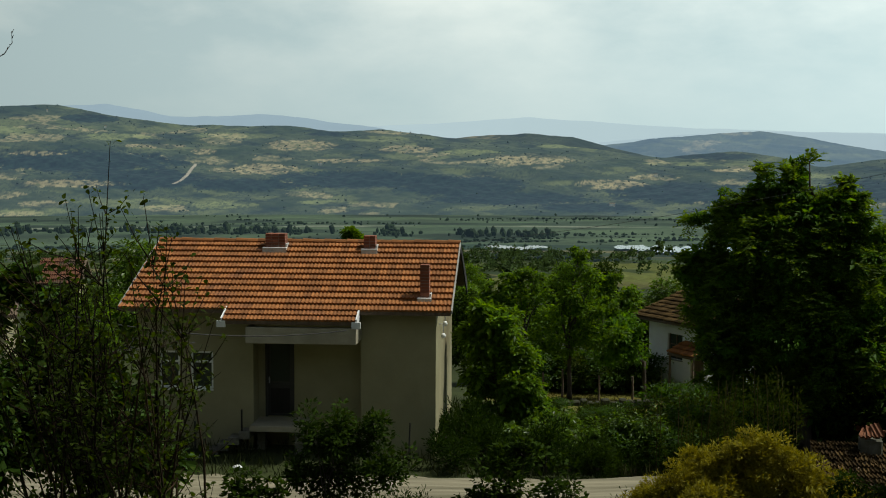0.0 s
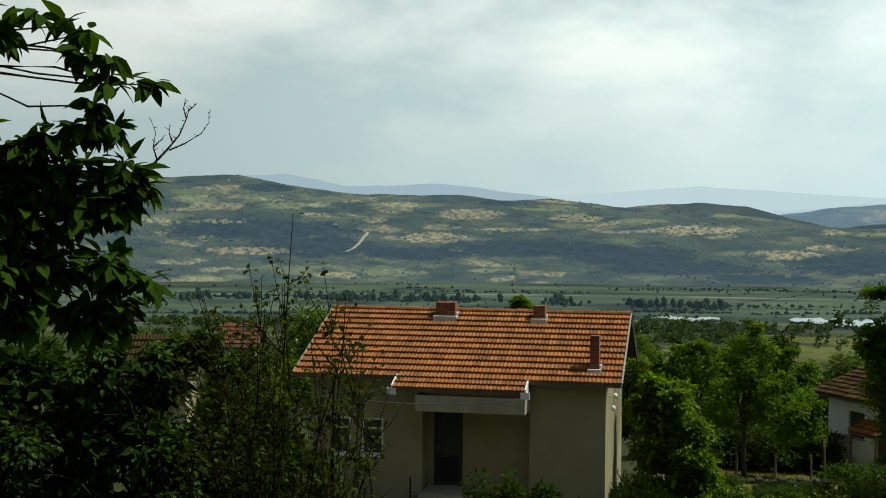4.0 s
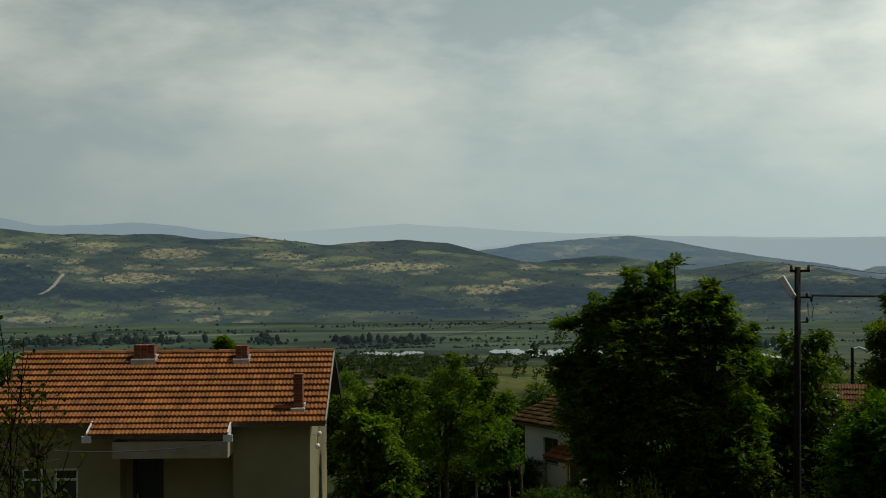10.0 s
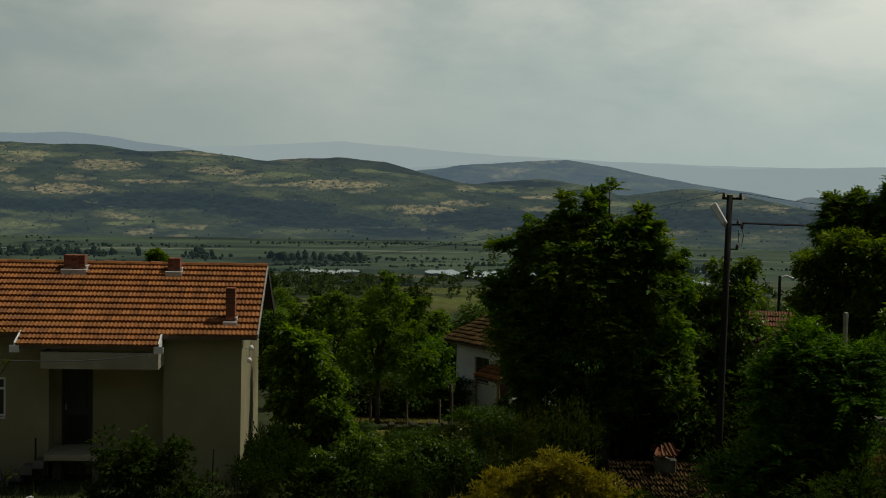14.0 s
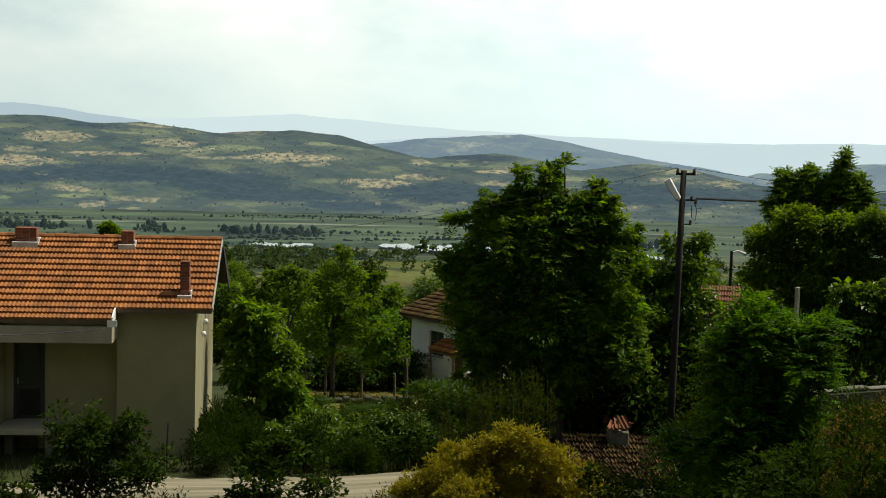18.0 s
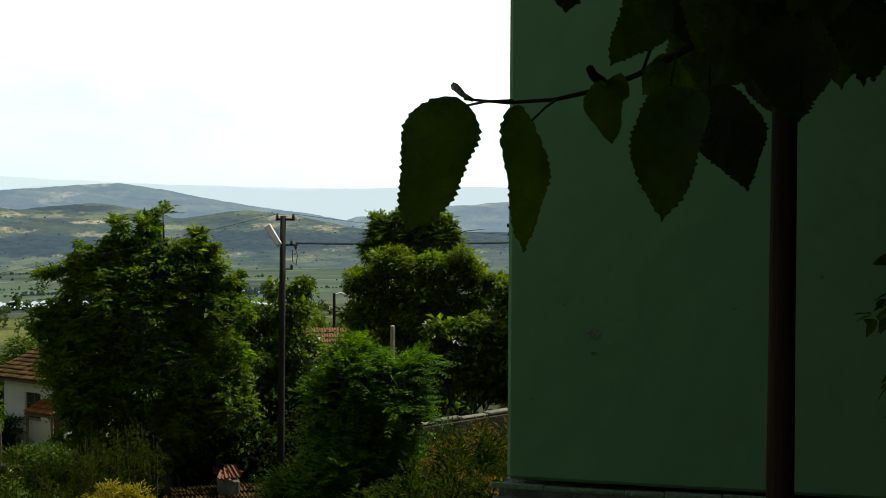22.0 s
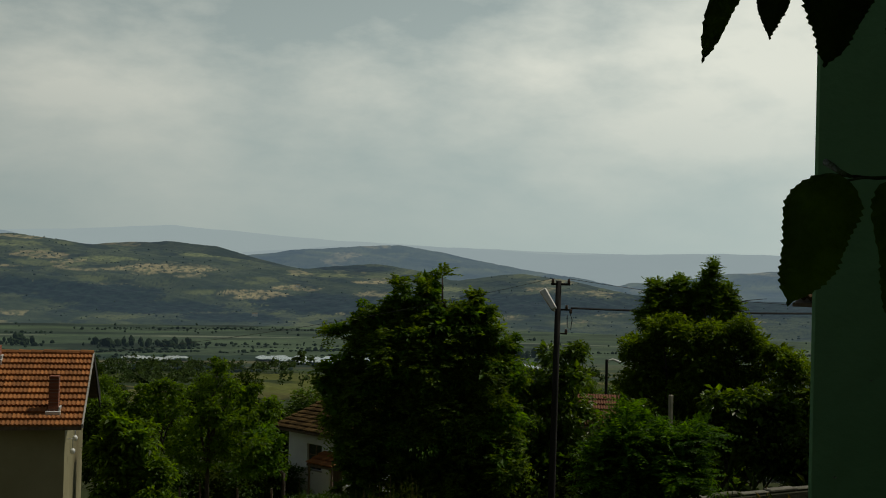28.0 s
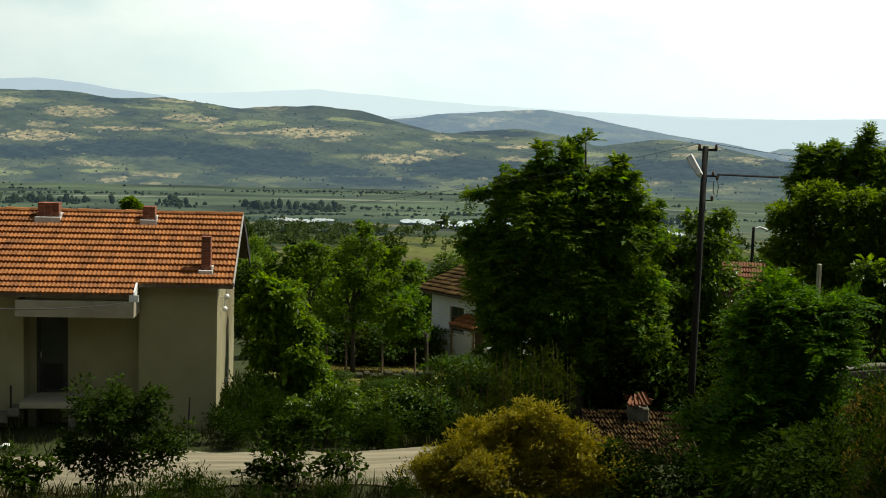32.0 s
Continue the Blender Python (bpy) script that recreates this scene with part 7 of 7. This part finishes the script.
def sapling():
    """A thicket of thin upright shoots with sparse small leaves."""
    foot = on_ground(14.5, 9.8)
    t = thing("sapling_thicket", "sparse sapling with thin upright shoots and small leaves", "sapling", foot)
    rng = random.Random(17)
    base, way = [], []
    tops = [(p[0], p[1]) for p in SAPL] + [(rng.uniform(10.5, 19.5), rng.uniform(-7.5, -3.0)) for _ in range(20)] + [(rng.uniform(11.5, 19.5), rng.uniform(-11.5, -6.5)) for _ in range(14)]
    for k, (yaw, el) in enumerate(tops):
        r = 9.5 + 0.8 * math.sin(k * 1.9)
        top = eye_point(yaw, el, r) + Vector((-0.2, 0.06, 0)) - Vector(foot)
        root = Vector((rng.uniform(-0.5, 0.5), rng.uniform(-0.4, 0.4), -0.1))
        lean = Vector((rng.uniform(-0.2, 0.2), rng.uniform(-0.2, 0.2), 0))
        n = 8
        pts = [root.lerp(top, s / n) + lean * math.sin(math.pi * s / n) + Vector((rng.uniform(-1, 1), rng.uniform(-1, 1), 0)) * 0.025 for s in range(n + 1)]
        bm = bmesh.new()
        tube(bm, pts, [0.017 * (1 - 0.85 * s / n) for s in range(n + 1)], 5)
        for _ in range(13):
            s = rng.randint(3, n - 1)
            q = pts[s] + Vector((rng.uniform(-0.35, 0.35), rng.uniform(-0.3, 0.3), rng.uniform(0.1, 0.45)))
            tube(bm, [pts[s], pts[s].lerp(q, 0.55) + Vector((0, 0, -0.03)), q], [0.006, 0.004, 0.002], 4)
            for _ in range(9):
                p = pts[s].lerp(q, rng.uniform(0.2, 1.05)) + Vector((rng.uniform(-1, 1), rng.uniform(-1, 1), rng.uniform(-1, 1))) * 0.05
                base.append(p[:])
                way.append((rng.uniform(-1, 1), rng.uniform(-1, 1), rng.uniform(-0.8, 0.3)))
        for s in range(4, n + 1):
            for _ in range(4):
                base.append((pts[s] + Vector((rng.uniform(-1, 1), rng.uniform(-1, 1), rng.uniform(-1, 1))) * 0.05)[:])
                way.append((rng.uniform(-1, 1), rng.uniform(-1, 1), rng.uniform(-0.5, 0.6)))
        part("shoot", bm, M_stake, t)
    g = np.random.default_rng(3)
    n = len(base)
    ln = g.uniform(0.035, 0.062, n)
    v, f = leaf_ovate(np.array(base), np.array(way), unit(np.array([0, 0, 1.0]) + g.normal(size=(n, 3)) * 0.5), ln, ln * 0.62)
    ob = new("leaves", raw_mesh("leaves", v, f, L_sap))
    ob.parent = t
    ob["kind"] = "stuff"


sapling()


def orchard_rest():
    """Further orchard and garden trees, one shape with its parts copied about the slope."""
    rng = random.Random(55)
    src = []
    for k, (m, col) in enumerate((("a", L_orch), ("b", L_fresh), ("c", L_shrub))):
        lb = [(0, 0, 2.6, 1.2, 1.2, 1.0), (0.7, 0.2, 2.1, 0.9, 0.9, 0.8), (-0.7, -0.2, 2.0, 0.9, 0.9, 0.8), (0.1, 0.6, 3.3, 0.7, 0.7, 0.7), (-0.2, -0.6, 1.7, 0.8, 0.8, 0.6)]
        lb = [tuple(v * (1 + 0.2 * math.sin(i * 3 + j + k)) for j, v in enumerate(l)) for i, l in enumerate(lb)]
        me = crown_mesh("crown", lb, 420, 10, 0.2, 0.6, col, 60 + k, 0.42, shell=0.4)
        yaw, r = ((14, 120), (-2, 120), (-20, 120))[k]
        src.append(tree("garden_tree", "leafy garden tree on the slope below", "tree", on_ground(yaw, r), 0.1, 1.2, lb, me, group="garden trees", seed=60 + k))
    spots = []
    for _ in range(150):
        yaw, r = rng.uniform(-35, 26), rng.choice((rng.uniform(52, 90), rng.uniform(80, 260)))
        if 7 > yaw > -1.5 and r < 70 or (-4 > yaw > -12 and r < 62) or (-8 > yaw > -13.5 and r > 200):
            continue
        spots.append((yaw, r))
    for yaw, r in spots:
        s = rng.uniform(0.8, 1.5) * (0.8 if r < 90 else 1.1)
        m = pose(*on_ground(yaw, r, -0.1), 0, 0, rng.uniform(0, 360))
        ob = copy_thing(rng.choice(src), m)
        ob.scale = (s, s, s * rng.uniform(0.85, 1.2))


orchard_rest()


def undergrowth():
    """Waist-high bushes that fill the gardens between the road, the shed and the big tree."""
    rng = random.Random(71)
    src = []
    for k, col in enumerate((L_shrub, L_weed, L_thick)):
        lb = [(0.5 * math.cos(i * 1.7), 0.5 * math.sin(i * 1.7), 0.55 + 0.25 * math.sin(i * 2.9 + k), 0.55, 0.55, 0.5) for i in range(5)]
        me = crown_mesh("crown", lb, 260, 11, 0.11, 0.5, col, 80 + k, 0.22, 0.2, 0.4)
        src.append(tree("garden_bush", "low dark green garden bush", "bush", on_ground((-15, -19.5, -12)[k], 38 + k), 0.03, 0.25, lb, me, group="garden bushes", seed=80 + k))
    for _ in range(120):
        yaw, r = rng.uniform(-34, -9.5), rng.uniform(32.5, 46)
        if -23.5 < yaw < -17 and r < 38 or (yaw > -12.5 and r > 40):
            continue
        s = rng.uniform(0.7, 1.5)
        copy_thing(rng.choice(src), pose(*on_ground(yaw, r, -0.05), 0, 0, rng.uniform(0, 360))).scale = (s, s, s * rng.uniform(0.8, 1.3))
    for _ in range(44):
        yaw, r = rng.uniform(-9.8, -3.6), rng.uniform(38, 46)
        s = rng.uniform(0.4, 0.65)
        copy_thing(rng.choice(src), pose(*on_ground(yaw, r, -0.05), 0, 0, rng.uniform(0, 360))).scale = (s, s, s * rng.uniform(0.8, 1.2))
    for _ in range(40):
        yaw, r = rng.uniform(-10.2, -3.0), rng.uniform(53.5, 60)
        s = rng.uniform(0.8, 1.5)
        copy_thing(rng.choice(src), pose(*on_ground(yaw, r, -0.05), 0, 0, rng.uniform(0, 360))).scale = (s, s, s * rng.uniform(0.8, 1.2))
    for _ in range(46):
        yaw, r = rng.uniform(-27.5, -18.5), rng.uniform(37.5, 47)
        s = rng.uniform(1.3, 2.4)
        copy_thing(rng.choice(src), pose(*on_ground(yaw, r, -0.05), 0, 0, rng.uniform(0, 360))).scale = (s, s, s * rng.uniform(0.9, 1.4))
    for _ in range(22):
        yaw, r = rng.uniform(-37, -25), rng.uniform(17.5, 30)
        s = rng.uniform(1.0, 1.8)
        copy_thing(rng.choice(src), pose(*on_ground(yaw, r, -0.05), 0, 0, rng.uniform(0, 360))).scale = (s, s, s * rng.uniform(0.9, 1.3))
    for _ in range(18):
        yaw, r = rng.uniform(-30, -24), rng.uniform(10.6, 13.0)
        s = rng.uniform(0.45, 0.75)
        copy_thing(src[0], pose(*on_ground(yaw, r, -0.05), 0, 0, rng.uniform(0, 360))).scale = (s, s, s)
    for _ in range(26):
        yaw, r = rng.uniform(-26, 12), rng.uniform(19, 22)
        s = rng.uniform(0.5, 0.8)
        copy_thing(src[0], pose(*on_ground(yaw, r, -0.1), 0, 0, rng.uniform(0, 360))).scale = (s, s, s * 0.8)


def bank_weeds():
    """Loose weeds on the bank by the garden wall and before the road."""
    rng = random.Random(91)
    src = []
    for k, col in enumerate((L_shrub, L_dark, L_straw)):
        lb = [(0.22 * math.cos(i * 2.2), 0.22 * math.sin(i * 2.2), 0.28 + 0.12 * math.sin(i * 2.9 + k), 0.1, 0.1, 0.34) for i in range(6)]
        me = crown_mesh("crown", lb, 90, 8, 0.075, 0.32, col, 95 + k, 0.1, -0.4, 0.1, 1.3)
        src.append(tree("weed_clump", "loose upright clump of wayside weeds", "weeds", on_ground((-30, -31.5, -33)[k], 11 + k), 0.01, 0.15, lb, me, group="wayside weeds", seed=95 + k))
    for _ in range(70):
        yaw, r = rng.uniform(-40, -28), rng.uniform(7.5, 15)
        s = rng.uniform(0.35, 0.7)
        copy_thing(rng.choice(src), pose(*on_ground(yaw, r, -0.03), 0, 0, rng.uniform(0, 360))).scale = (s, s, s * rng.uniform(0.8, 1.3))
    for _ in range(46):
        yaw, r = rng.uniform(-33, -25), rng.uniform(12.6, 14.9)
        s = rng.uniform(0.55, 0.95)
        copy_thing(rng.choice(src), pose(*on_ground(yaw, r, -0.03), 0, 0, rng.uniform(0, 360))).scale = (s * 1.2, s * 1.2, s)
    for _ in range(30):
        yaw, r = rng.uniform(-20, 13), rng.uniform(23.5, 26.6)
        s = rng.uniform(0.8, 1.3)
        copy_thing(rng.choice(src[:2]), pose(*on_ground(yaw, r, -0.03), 0, 0, rng.uniform(0, 360))).scale = (s, s, s * rng.uniform(0.8, 1.5))
    for _ in range(50):
        yaw, r = rng.uniform(-16, 0), rng.uniform(31.5, 36)
        s = rng.uniform(1.0, 2.0)
        copy_thing(rng.choice(src[:2]), pose(*on_ground(yaw, r, -0.03), 0, 0, rng.uniform(0, 360))).scale = (s, s, s * rng.uniform(0.8, 1.3))


undergrowth()
bank_weeds()


def grasses():
    g = np.random.default_rng(14)

    def patch(name, label, n, yaw0, yaw1, r0, r1, h, material, ok=None):
        yaw = g.uniform(yaw0, yaw1, n)
        r = np.sqrt(g.uniform(r0 * r0, r1 * r1, n))
        x, y = -r * np.sin(np.radians(yaw)), r * np.cos(np.radians(yaw))
        keep = (fbm(x * 0.7, y * 0.7, 1.0) + g.normal(size=n) * 0.5 > -0.5)
        if ok is not None:
            keep &= ok(x, y)
        x, y = x[keep], y[keep]
        base = np.stack([x, y, ground_z(x, y) - 0.02], 1)
        way = np.stack([g.normal(size=len(x)) * 0.35, g.normal(size=len(x)) * 0.35, np.ones(len(x))], 1)
        ln = h * g.uniform(0.4, 1.3, len(x))
        v, f = leaf_quads(base, way, g.normal(size=(len(x), 3)), ln, np.maximum(0.005, ln * 0.022))
        tagged(new(name, raw_mesh(name, v, f, material)), label, "grass", kind="stuff")

    off_road = lambda x, y: abs(y - road_mid(x)) > 1.6
    patch("bank_grass", "rough green and straw grass on the bank below the camera", 26000, -27, 22, 18, 28, 0.45, M_grass, off_road)
    patch("verge_grass", "green roadside grass and weeds", 22000, -27, 16, 30.5, 42, 0.38, M_grass, off_road)
    patch("dry_grass", "dry yellow grass and weeds on the bank by the garden wall", 26000, -40, -27.0, 6.5, 16.0, 0.16, M_dry)
    patch("orchard_grass", "dry yellow orchard grass under the fruit trees", 12000, -13, -2, 48, 56, 0.16, M_dry)


grasses()
